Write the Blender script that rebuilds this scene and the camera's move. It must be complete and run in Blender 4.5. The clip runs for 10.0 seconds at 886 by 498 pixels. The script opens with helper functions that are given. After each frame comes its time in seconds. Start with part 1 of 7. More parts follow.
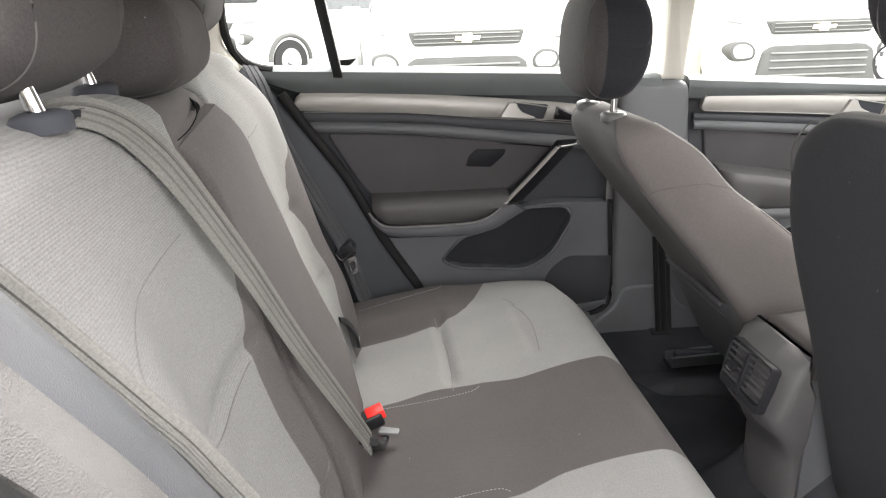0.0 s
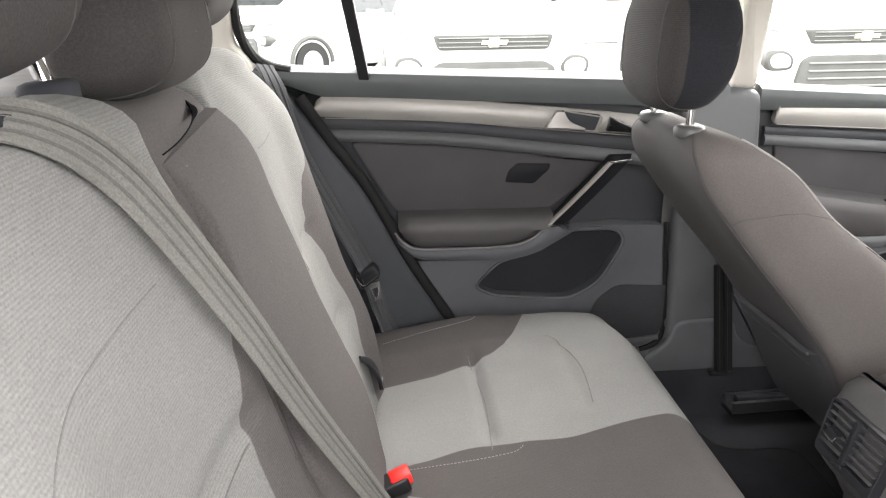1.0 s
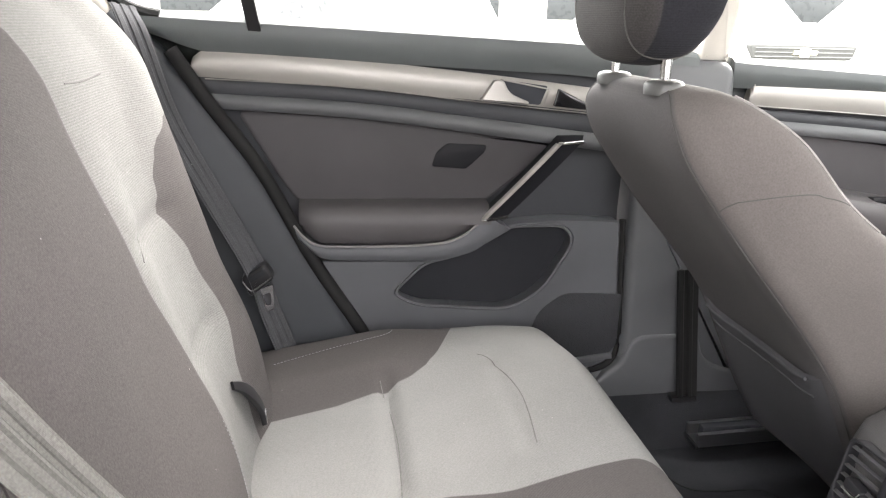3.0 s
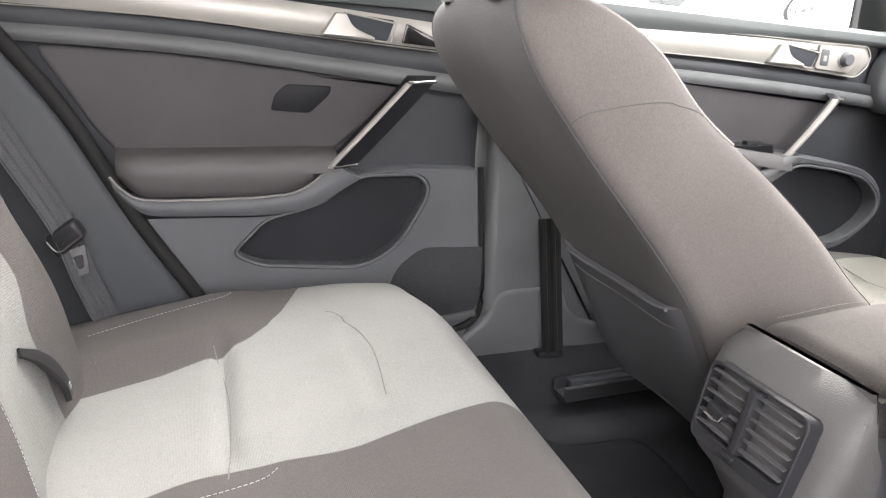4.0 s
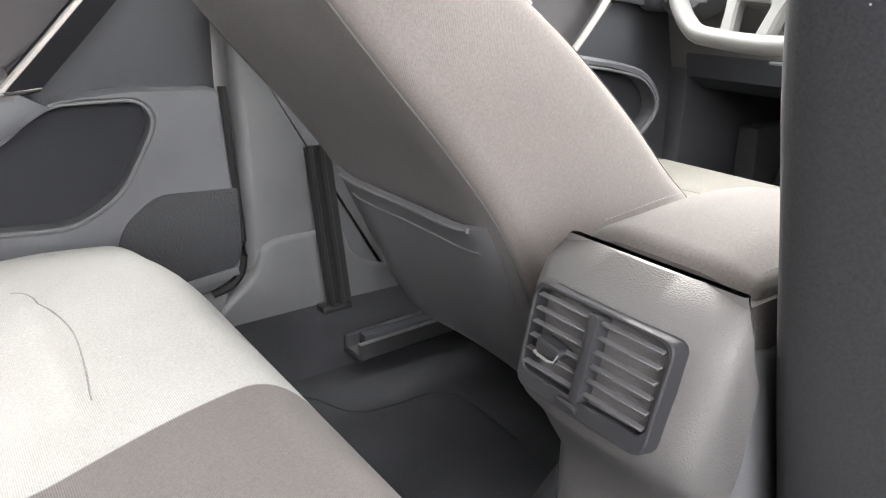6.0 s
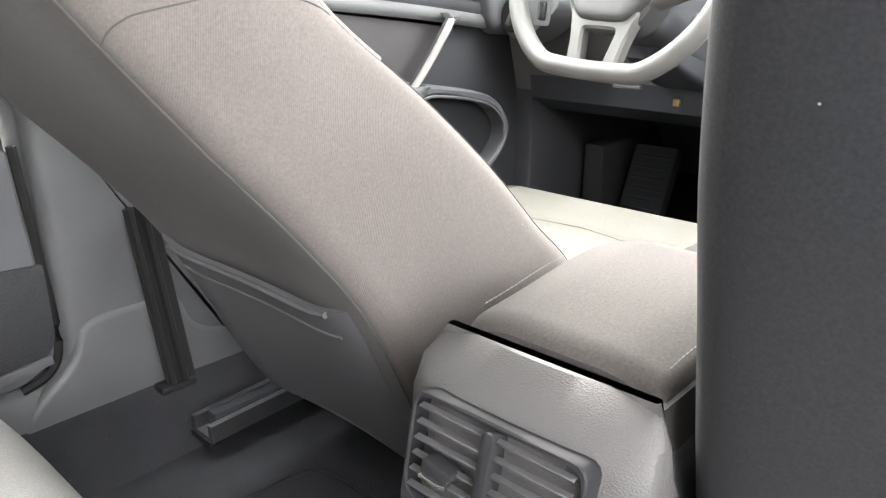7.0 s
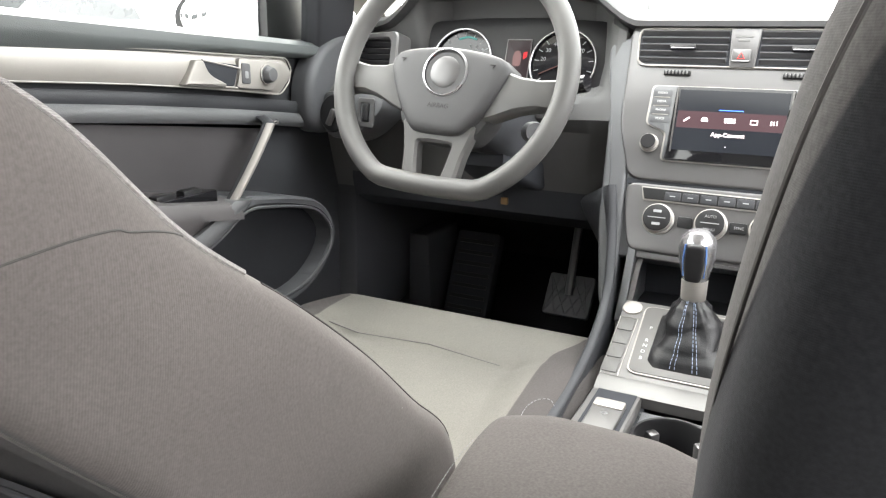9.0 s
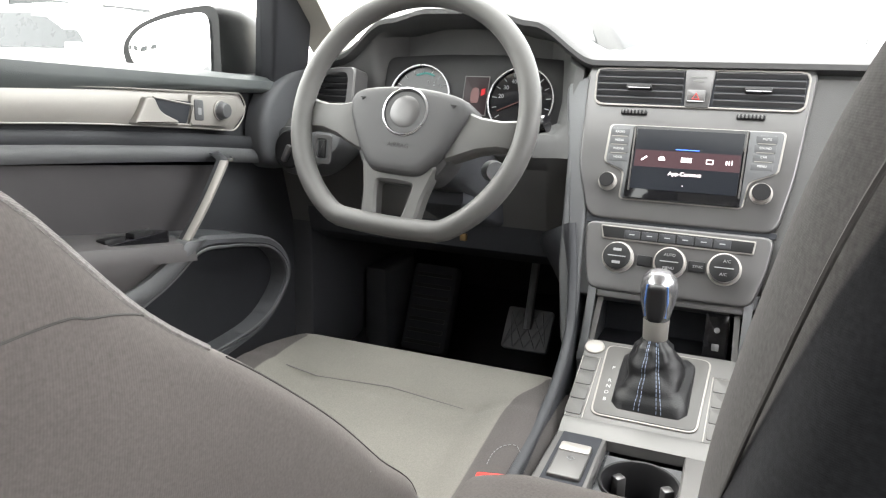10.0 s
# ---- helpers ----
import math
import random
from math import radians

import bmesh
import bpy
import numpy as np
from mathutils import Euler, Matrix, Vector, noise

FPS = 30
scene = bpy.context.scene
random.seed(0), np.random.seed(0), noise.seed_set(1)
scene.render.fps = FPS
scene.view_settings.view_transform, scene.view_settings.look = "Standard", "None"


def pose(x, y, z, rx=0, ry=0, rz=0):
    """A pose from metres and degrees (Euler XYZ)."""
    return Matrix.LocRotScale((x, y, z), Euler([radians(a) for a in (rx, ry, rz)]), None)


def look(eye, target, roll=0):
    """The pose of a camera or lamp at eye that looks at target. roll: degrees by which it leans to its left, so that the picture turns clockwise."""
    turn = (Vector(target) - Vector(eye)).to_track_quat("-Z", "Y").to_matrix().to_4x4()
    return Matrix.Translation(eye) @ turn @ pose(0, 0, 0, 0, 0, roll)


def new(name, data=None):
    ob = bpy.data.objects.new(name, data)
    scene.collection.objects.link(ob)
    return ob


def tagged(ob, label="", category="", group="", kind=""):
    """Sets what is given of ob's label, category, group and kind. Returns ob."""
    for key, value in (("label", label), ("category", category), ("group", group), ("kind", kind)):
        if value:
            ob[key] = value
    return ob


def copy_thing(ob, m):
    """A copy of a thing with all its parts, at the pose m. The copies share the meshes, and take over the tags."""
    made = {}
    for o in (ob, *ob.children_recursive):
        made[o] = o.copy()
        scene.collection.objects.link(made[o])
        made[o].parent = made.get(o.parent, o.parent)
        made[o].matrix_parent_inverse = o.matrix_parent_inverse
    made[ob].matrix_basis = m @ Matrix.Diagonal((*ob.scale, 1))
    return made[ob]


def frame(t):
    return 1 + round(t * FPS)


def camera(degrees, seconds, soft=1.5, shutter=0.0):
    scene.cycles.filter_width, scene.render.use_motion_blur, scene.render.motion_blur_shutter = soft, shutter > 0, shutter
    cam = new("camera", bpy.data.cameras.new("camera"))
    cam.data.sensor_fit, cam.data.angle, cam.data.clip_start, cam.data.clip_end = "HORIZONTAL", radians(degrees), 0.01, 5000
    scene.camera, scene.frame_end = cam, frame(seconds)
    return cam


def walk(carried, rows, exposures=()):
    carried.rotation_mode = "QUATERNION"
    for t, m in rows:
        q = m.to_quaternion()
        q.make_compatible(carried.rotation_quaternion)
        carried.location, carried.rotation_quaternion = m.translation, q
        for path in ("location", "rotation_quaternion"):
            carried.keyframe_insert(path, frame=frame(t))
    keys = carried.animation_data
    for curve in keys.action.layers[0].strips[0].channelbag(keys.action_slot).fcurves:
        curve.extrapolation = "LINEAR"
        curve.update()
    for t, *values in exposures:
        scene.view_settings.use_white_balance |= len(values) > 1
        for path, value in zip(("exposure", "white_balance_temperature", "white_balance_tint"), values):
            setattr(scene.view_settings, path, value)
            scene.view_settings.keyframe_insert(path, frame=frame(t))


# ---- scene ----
cam = camera(61.5, 10.0, soft=1.2)
PATH = [
    (0, (1.014, -1.041, 1.209), (1.186, 0.849, 0.576), -1.6),
    (0.5, (1.005, -0.946, 1.197), (1.157, 0.949, 0.576), -1.2),
    (1, (0.996, -0.833, 1.187), (1.123, 1.065, 0.568), -0.8),
    (1.5, (0.991, -0.765, 1.172), (1.101, 1.136, 0.56), -0.4),
    (2, (1.0, -0.695, 1.139), (1.125, 1.209, 0.542), 0.0),
    (3.5, (1.101, -0.528, 1.022), (1.53, 1.341, 0.454), 1.7),
    (4, (1.13, -0.503, 0.969), (1.728, 1.315, 0.388), 2.0),
    (4.5, (1.157, -0.472, 0.928), (1.913, 1.274, 0.313), 2.4),
    (5, (1.189, -0.431, 0.892), (2.033, 1.264, 0.248), 2.0),
    (5.2, (1.207, -0.41, 0.88), (2.078, 1.269, 0.229), 1.7),
    (6.3, (1.259, -0.297, 0.872), (2.442, 1.164, 0.19), 0.5),
    (6.5, (1.276, -0.279, 0.881), (2.521, 1.132, 0.205), 0.4),
    (7, (1.306, -0.238, 0.901), (2.692, 1.042, 0.241), 0.0),
    (7.5, (1.325, -0.206, 0.924), (2.822, 0.956, 0.284), -0.1),
    (8, (1.337, -0.176, 0.946), (2.931, 0.868, 0.337), 0.6),
    (8.5, (1.344, -0.138, 0.961), (3.018, 0.798, 0.393), 0.8),
    (9, (1.36, -0.124, 0.983), (3.08, 0.743, 0.445), 0.8),
    (9.5, (1.367, -0.11, 0.995), (3.126, 0.693, 0.485), 1.0),
    (10, (1.374, -0.101, 1.004), (3.163, 0.654, 0.526), 1.3),
]
walk(cam, [(t, look(eye, target, roll)) for t, eye, target, roll in PATH], [(0, 3.52, 6620, 14), (2, 3.84, 6620, 15), (3.5, 4.22, 6620, 15), (4, 4.45, 6620, 15), (5, 4.76, 6620, 17), (6.5, 4.98, 6560, 12), (7.2, 4.95, 6560, 12), (7.8, 4.60, 6560, 12), (8.5, 4.13, 6560, 12), (10, 3.52, 6550, 12)])

# ---- small helpers for meshes ----
def thing(name, label, category, group="", kind="", at=(0, 0, 0)):
    ob = new(name)
    ob.empty_display_size = 0.05
    ob.location = at
    return tagged(ob, label, category, group, kind)


def to_mesh(name, shape, mat, smooth=True):
    if isinstance(shape, bmesh.types.BMesh):
        me = bpy.data.meshes.new(name)
        bmesh.ops.recalc_face_normals(shape, faces=shape.faces[:])
        shape.to_mesh(me)
        shape.free()
    else:
        me = shape
        me.name = name
    for m in mat if isinstance(mat, (list, tuple)) else [mat]:
        me.materials.append(m)
    if smooth:
        me.polygons.foreach_set("use_smooth", [len(q.vertices) <= 4 for q in me.polygons])
        me.set_sharp_from_angle(angle=radians(38))
    return me


def part(name, shape, mat, parent=None, label="", smooth=True):
    ob = new(name, to_mesh(name, shape, mat, smooth))
    if parent:
        ob.parent = parent
        ob.matrix_parent_inverse = Matrix.Translation(-parent.location)
    return tagged(ob, label)


def solo(name, shape, mat, label, category="", group="", kind="", smooth=True):
    return tagged(part(name, shape, mat, None, "", smooth), label, category, group, kind)


def rounded(pts, r=0.01, n=4, closed=True):
    """A polygon with its corners rounded by about r."""
    out = []
    count = len(pts)
    for i, p in enumerate(pts):
        p = Vector(p[:2])
        rr = pts[i][2] if len(pts[i]) > 2 else r
        if not closed and i in (0, count - 1):
            out.append(p)
            continue
        a, b = Vector(pts[i - 1][:2]), Vector(pts[(i + 1) % count][:2])
        da, db = a - p, b - p
        la, lb = min(rr, da.length * 0.48), min(rr, db.length * 0.48)
        s, e = p + da.normalized() * la, p + db.normalized() * lb
        for k in range(n + 1):
            t = k / n
            out.append(s * (1 - t) ** 2 + p * 2 * t * (1 - t) + e * t * t)
    return out


def lift(plane, a, b, d):
    """A point from two coordinates in a plane and one across it."""
    return {"y": (a, d, b), "x": (d, a, b), "z": (a, b, d)}[plane]


def slab(pts, plane, d0, d1, bevel=0.003, seg=2, bm=None):
    """A plate with the outline pts, from d0 to d1 across the plane; its edge at d1 is bevelled."""
    own = bm or bmesh.new()
    low = [own.verts.new(lift(plane, p[0], p[1], d0)) for p in pts]
    n = len(pts)
    area = sum(pts[i][0] * pts[(i + 1) % n][1] - pts[(i + 1) % n][0] * pts[i][1] for i in range(n))
    sgn = 1 if area > 0 else -1
    nrm = []
    for i in range(n):
        t = Vector((pts[(i + 1) % n][0] - pts[i - 1][0], pts[(i + 1) % n][1] - pts[i - 1][1]))
        t = t.normalized() if t.length > 1e-9 else Vector((1, 0))
        nrm.append(Vector((-t.y, t.x)) * sgn)
    rings = [low]
    dirn = 1 if d1 > d0 else -1
    steps = [(0.0, d1 - dirn * bevel)] + [
        (bevel * (1 - math.cos(k / seg * math.pi / 2)), d1 - dirn * bevel * (1 - math.sin(k / seg * math.pi / 2))) for k in range(1, seg + 1)
    ] if bevel > 0 else [(0.0, d1)]
    for inset, d in steps:
        rings.append([own.verts.new(lift(plane, pts[i][0] + nrm[i].x * inset, pts[i][1] + nrm[i].y * inset, d)) for i in range(n)])
    for a, b in zip(rings, rings[1:]):
        for i in range(n):
            own.faces.new((a[i], a[(i + 1) % n], b[(i + 1) % n], b[i]))
    own.faces.new(rings[-1])
    own.faces.new(list(reversed(low)))
    return own


def ray_out(poly, c, ang):
    """Distance from c to the polygon's edge in a direction."""
    d = Vector((math.cos(ang), math.sin(ang)))
    best = 1e9
    for i in range(len(poly)):
        p, q = Vector(poly[i]) - c, Vector(poly[(i + 1) % len(poly)]) - c
        e = q - p
        den = d.x * e.y - d.y * e.x
        if abs(den) < 1e-12:
            continue
        t = (p.x * e.y - p.y * e.x) / den
        u = (p.x * d.y - p.y * d.x) / den
        if t > 0 and -1e-6 <= u <= 1 + 1e-6:
            best = min(best, t)
    return c + d * (best if best < 1e8 else 0.01)


def ring_slab(outer, inner, plane, d0, d1, bevel=0.003, n=72, din=None):
    """A plate with a hole: outer and inner outlines, both seen whole from the hole's middle."""
    c = Vector((sum(p[0] for p in inner) / len(inner), sum(p[1] for p in inner) / len(inner)))
    bm = bmesh.new()
    dirn = 1 if d1 > d0 else -1
    din = d0 if din is None else din
    loops = [[], [], [], [], [], []]
    angs = sorted({round(math.atan2(p[1] - c.y, p[0] - c.x), 4) for p in list(outer) + list(inner)} | {round(-math.pi + 2 * math.pi * k / n, 4) for k in range(n)})
    for a in angs:
        o, i = ray_out(outer, c, a), ray_out(inner, c, a)
        d = (o - i).normalized() if (o - i).length > 1e-6 else Vector((1, 0))
        for k, (p, h) in enumerate(((o, d0), (o, d1 - dirn * bevel), (o - d * bevel, d1), (i + d * bevel, d1), (i, d1 - dirn * bevel), (i, din))):
            loops[k].append(bm.verts.new(lift(plane, p.x, p.y, h)))
    m = len(angs)
    for a, b in zip(loops, loops[1:]):
        for i in range(m):
            bm.faces.new((a[i], a[(i + 1) % m], b[(i + 1) % m], b[i]))
    for i in range(m):
        bm.faces.new((loops[5][i], loops[5][(i + 1) % m], loops[0][(i + 1) % m], loops[0][i]))
    return bm


def box(x0, x1, y0, y1, z0, z1, bevel=0.003, seg=2, bm=None):
    own = bm or bmesh.new()
    before = set(own.verts)
    bmesh.ops.create_cube(own, size=1.0, matrix=Matrix.Translation(((x0 + x1) / 2, (y0 + y1) / 2, (z0 + z1) / 2)) @ Matrix.Diagonal((abs(x1 - x0), abs(y1 - y0), abs(z1 - z0), 1)))
    if bevel > 0:
        vs = [v for v in own.verts if v not in before]
        es = list({e for v in vs for e in v.link_edges})
        bmesh.ops.bevel(own, geom=es, offset=min(bevel, 0.45 * min(abs(x1 - x0), abs(y1 - y0), abs(z1 - z0))), segments=seg, profile=0.5, affect="EDGES")
    return own


def spun(profile, axis_m, n=32, bm=None):
    """Turns a profile of (radius, height) about the z axis of axis_m."""
    own = bm or bmesh.new()
    rings = []
    for r, h in profile:
        if r < 1e-6:
            rings.append([own.verts.new(axis_m @ Vector((0, 0, h)))])
        else:
            rings.append([own.verts.new(axis_m @ Vector((r * math.cos(2 * math.pi * k / n), r * math.sin(2 * math.pi * k / n), h))) for k in range(n)])
    for a, b in zip(rings, rings[1:]):
        for k in range(n):
            q = (k + 1) % n
            if len(a) == 1 and len(b) == 1:
                continue
            if len(a) == 1:
                own.faces.new((a[0], b[q], b[k]))
            elif len(b) == 1:
                own.faces.new((a[k], a[q], b[0]))
            else:
                own.faces.new((a[k], a[q], b[q], b[k]))
    return own


def aimed(p, d, up=(0, 0, 1)):
    """A frame at p whose z axis points along d."""
    z = Vector(d).normalized()
    x = Vector(up).cross(z)
    x = x.normalized() if x.length > 1e-4 else Vector((1, 0, 0))
    y = z.cross(x)
    return Matrix.Translation(p) @ Matrix((x, y, z)).transposed().to_4x4()


def bent(pts, n=8, closed=False):
    """A smooth line through the points."""
    pts = [Vector(p) for p in pts]
    out = []
    m = len(pts)
    for i in range(m if closed else m - 1):
        p0 = pts[i - 1] if closed or i else pts[0]
        p1, p2 = pts[i], pts[(i + 1) % m]
        p3 = pts[(i + 2) % m] if closed or i + 2 < m else pts[-1]
        for k in range(n):
            t = k / n
            out.append(0.5 * (2 * p1 + (p2 - p0) * t + (2 * p0 - 5 * p1 + 4 * p2 - p3) * t * t + (3 * p1 - p0 - 3 * p2 + p3) * t**3))
    if not closed:
        out.append(pts[-1])
    return out


def swept(line, section, up=(0, 0, 1), closed=False, cap=True, bm=None, scale=None):
    """Carries a section of (side, height) points along a line."""
    own = bm or bmesh.new()
    rings = []
    m = len(line)
    for i, p in enumerate(line):
        a = line[i - 1] if closed or i else line[0]
        b = line[(i + 1) % m] if closed or i + 1 < m else line[-1]
        t = (Vector(b) - Vector(a)).normalized()
        u = up[i] if isinstance(up, list) else up
        side = t.cross(Vector(u))
        side = side.normalized() if side.length > 1e-6 else Vector((1, 0, 0))
        top = side.cross(t)
        k = scale(i / max(1, m - 1)) if scale else 1.0
        rings.append([own.verts.new(Vector(p) + side * s * k + top * h * k) for s, h in section])
    n = len(section)
    for i in range(m if closed else m - 1):
        a, b = rings[i], rings[(i + 1) % m]
        for k in range(n):
            own.faces.new((a[k], a[(k + 1) % n], b[(k + 1) % n], b[k]))
    if cap and not closed:
        own.faces.new(rings[0])
        own.faces.new(list(reversed(rings[-1])))
    return own


def disc(r, n=10):
    return [(r * math.cos(2 * math.pi * k / n), r * math.sin(2 * math.pi * k / n)) for k in range(n)]


def tube(pts, r, n=10, closed=False, bm=None, smooth=0, up=(0, 0, 1)):
    line = bent(pts, smooth, closed) if smooth else [Vector(p) for p in pts]
    return swept(line, disc(r, n), up, closed, True, bm)


def lofted(rings, closed_ends=True, zone=None, name="loft"):
    """A skin over rings of equal length; zone(point) goes into an attribute that splits two cloths."""
    rings = [[Vector(p) for p in r] for r in rings]
    n = len(rings[0])
    verts = [p for r in rings for p in r]
    faces = []
    for i in range(len(rings) - 1):
        for k in range(n):
            q = (k + 1) % n
            faces.append((i * n + k, i * n + q, (i + 1) * n + q, (i + 1) * n + k))
    if closed_ends:
        faces.append(tuple(reversed(range(n))))
        faces.append(tuple((len(rings) - 1) * n + k for k in range(n)))
    me = bpy.data.meshes.new(name)
    me.from_pydata(verts, [], faces)
    b = bmesh.new()
    b.from_mesh(me)
    bmesh.ops.recalc_face_normals(b, faces=b.faces[:])
    b.to_mesh(me)
    b.free()
    if zone:
        at = me.attributes.new("zone", "FLOAT", "POINT")
        at.data.foreach_set("value", zone if isinstance(zone, list) else [zone(v.co) for v in me.vertices])
    return me


def ramp(x, *pairs):
    """Linear steps through (x, value) pairs."""
    if x <= pairs[0][0]:
        return pairs[0][1]
    for (a, va), (b, vb) in zip(pairs, pairs[1:]):
        if x <= b:
            return va + (vb - va) * (x - a) / (b - a)
    return pairs[-1][1]


def ease(x, *pairs):
    """Like ramp, but with soft bends."""
    if x <= pairs[0][0]:
        return pairs[0][1]
    for (a, va), (b, vb) in zip(pairs, pairs[1:]):
        if x <= b:
            t = (x - a) / (b - a)
            t = t * t * (3 - 2 * t)
            return va + (vb - va) * t
    return pairs[-1][1]


def bump_at(x, c, w):
    """A soft bump of height 1 at c with half width w."""
    t = abs(x - c) / w
    return 0.0 if t >= 1 else (1 - t * t) ** 2


def stitches(line, normal, gap=0.0058, length=0.0038, r=0.0004):
    """Short threads along a line."""
    bm = bmesh.new()
    pts = [Vector(p) for p in line]
    run = [0.0]
    for a, b in zip(pts, pts[1:]):
        run.append(run[-1] + (b - a).length)

    def place(s):
        for i in range(len(pts) - 1):
            if s <= run[i + 1]:
                f = (s - run[i]) / max(1e-9, run[i + 1] - run[i])
                return pts[i].lerp(pts[i + 1], f)
        return pts[-1]

    s = 0.0
    nn = Vector(normal)
    while s + length < run[-1]:
        a, b = place(s), place(s + length)
        m = (a + b) / 2 + nn * r * 1.2
        swept([a, m, b], disc(r, 5), normal, bm=bm)
        s += gap
    return bm


def letters(text, size, m, mat, parent, name="lettering", thick=0.0002):
    """Words in the built-in font, as a mesh."""
    cu = bpy.data.curves.new(name, "FONT")
    cu.body, cu.size, cu.extrude, cu.align_x, cu.align_y = text, size, thick, "CENTER", "CENTER"
    cu.resolution_u = 3
    tmp = bpy.data.objects.new("tmp", cu)
    me = bpy.data.meshes.new_from_object(tmp)
    bpy.data.objects.remove(tmp)
    bpy.data.curves.remove(cu)
    me.transform(m)
    return part(name, me, mat, parent, smooth=False)


# ---- world and sun ----
world = bpy.data.worlds.new("overcast_sky")
scene.world = world
world.use_nodes = True
wn = world.node_tree.nodes
sky = wn.new("ShaderNodeTexSky")
sky.sky_type = "NISHITA"
sky.sun_disc = False
sky.sun_elevation, sky.sun_rotation = radians(42), radians(35)
sky.air_density, sky.dust_density, sky.ozone_density = 0.8, 6.0, 0.2
wn["Background"].inputs["Strength"].default_value = 0.15
grey = wn.new("ShaderNodeHueSaturation")
grey.inputs["Saturation"].default_value = 0.3
world.node_tree.links.new(sky.outputs[0], grey.inputs["Color"])
# the even cloud cover over the clear-sky gradient
cloud = wn.new("ShaderNodeMixRGB")
cloud.inputs[0].default_value, cloud.inputs[2].default_value = 0.7, (9.5, 9.5, 9.4, 1)
world.node_tree.links.new(grey.outputs[0], cloud.inputs[1])
world.node_tree.links.new(cloud.outputs[0], wn["Background"].inputs["Color"])
sun = new("sun", bpy.data.lights.new("sun", "SUN"))
sun.data.energy, sun.data.angle, sun.data.color = 0.9, radians(70), (1.0, 0.97, 0.93)
sun.matrix_world = look((4 * math.sin(radians(35)) * 0.743, 4 * math.cos(radians(35)) * 0.743, 4 * 0.669), (0, 0, 0))


# ---- materials ----
def material(name, colour, rough=0.6, metal=0.0, vary=0.12, grain=0.0, grain_size=900.0, blotch=6.0, spec=0.35, coat=0.0, dust=0.0):
    m = bpy.data.materials.new(name)
    m.use_nodes = True
    nt = m.node_tree
    b = nt.nodes["Principled BSDF"]
    b.inputs["Roughness"].default_value, b.inputs["Metallic"].default_value = rough, metal
    b.inputs["Specular IOR Level"].default_value = spec
    b.inputs["Coat Weight"].default_value = coat
    tc = nt.nodes.new("ShaderNodeTexCoord")
    n1 = nt.nodes.new("ShaderNodeTexNoise")
    n1.inputs["Scale"].default_value, n1.inputs["Detail"].default_value = blotch, 5
    nt.links.new(tc.outputs["Object"], n1.inputs["Vector"])
    mr = nt.nodes.new("ShaderNodeMapRange")
    mr.inputs[1].default_value, mr.inputs[2].default_value = 0.3, 0.7
    mr.inputs[3].default_value, mr.inputs[4].default_value = 1 - vary, 1 + vary
    nt.links.new(n1.outputs[0], mr.inputs[0])
    mul = nt.nodes.new("ShaderNodeVectorMath")
    mul.operation = "SCALE"
    mul.inputs[0].default_value = colour
    nt.links.new(mr.outputs[0], mul.inputs["Scale"])
    out = mul.outputs[0]
    if dust > 0:
        n3 = nt.nodes.new("ShaderNodeTexNoise")
        n3.inputs["Scale"].default_value, n3.inputs["Detail"].default_value = 260, 2
        nt.links.new(tc.outputs["Object"], n3.inputs["Vector"])
        dr = nt.nodes.new("ShaderNodeMapRange")
        dr.inputs[1].default_value, dr.inputs[2].default_value, dr.inputs[4].default_value = 0.68, 0.8, dust
        nt.links.new(n3.outputs[0], dr.inputs[0])
        mx = nt.nodes.new("ShaderNodeMixRGB")
        mx.inputs[2].default_value = (0.5, 0.48, 0.45, 1)
        nt.links.new(dr.outputs[0], mx.inputs[0])
        nt.links.new(out, mx.inputs[1])
        out = mx.outputs[0]
    nt.links.new(out, b.inputs["Base Color"])
    rr = nt.nodes.new("ShaderNodeMapRange")
    rr.inputs[1].default_value, rr.inputs[2].default_value = 0.3, 0.7
    rr.inputs[3].default_value, rr.inputs[4].default_value = max(0.02, rough - 0.06), min(1, rough + 0.06)
    nt.links.new(n1.outputs[0], rr.inputs[0])
    nt.links.new(rr.outputs[0], b.inputs["Roughness"])
    if grain > 0:
        v = nt.nodes.new("ShaderNodeTexVoronoi")
        v.inputs["Scale"].default_value = grain_size
        nt.links.new(tc.outputs["Object"], v.inputs["Vector"])
        bp = nt.nodes.new("ShaderNodeBump")
        bp.inputs["Strength"].default_value, bp.inputs["Distance"].default_value = grain, 0.5 / grain_size
        nt.links.new(v.outputs["Distance"], bp.inputs["Height"])
        nt.links.new(bp.outputs[0], b.inputs["Normal"])
    return m


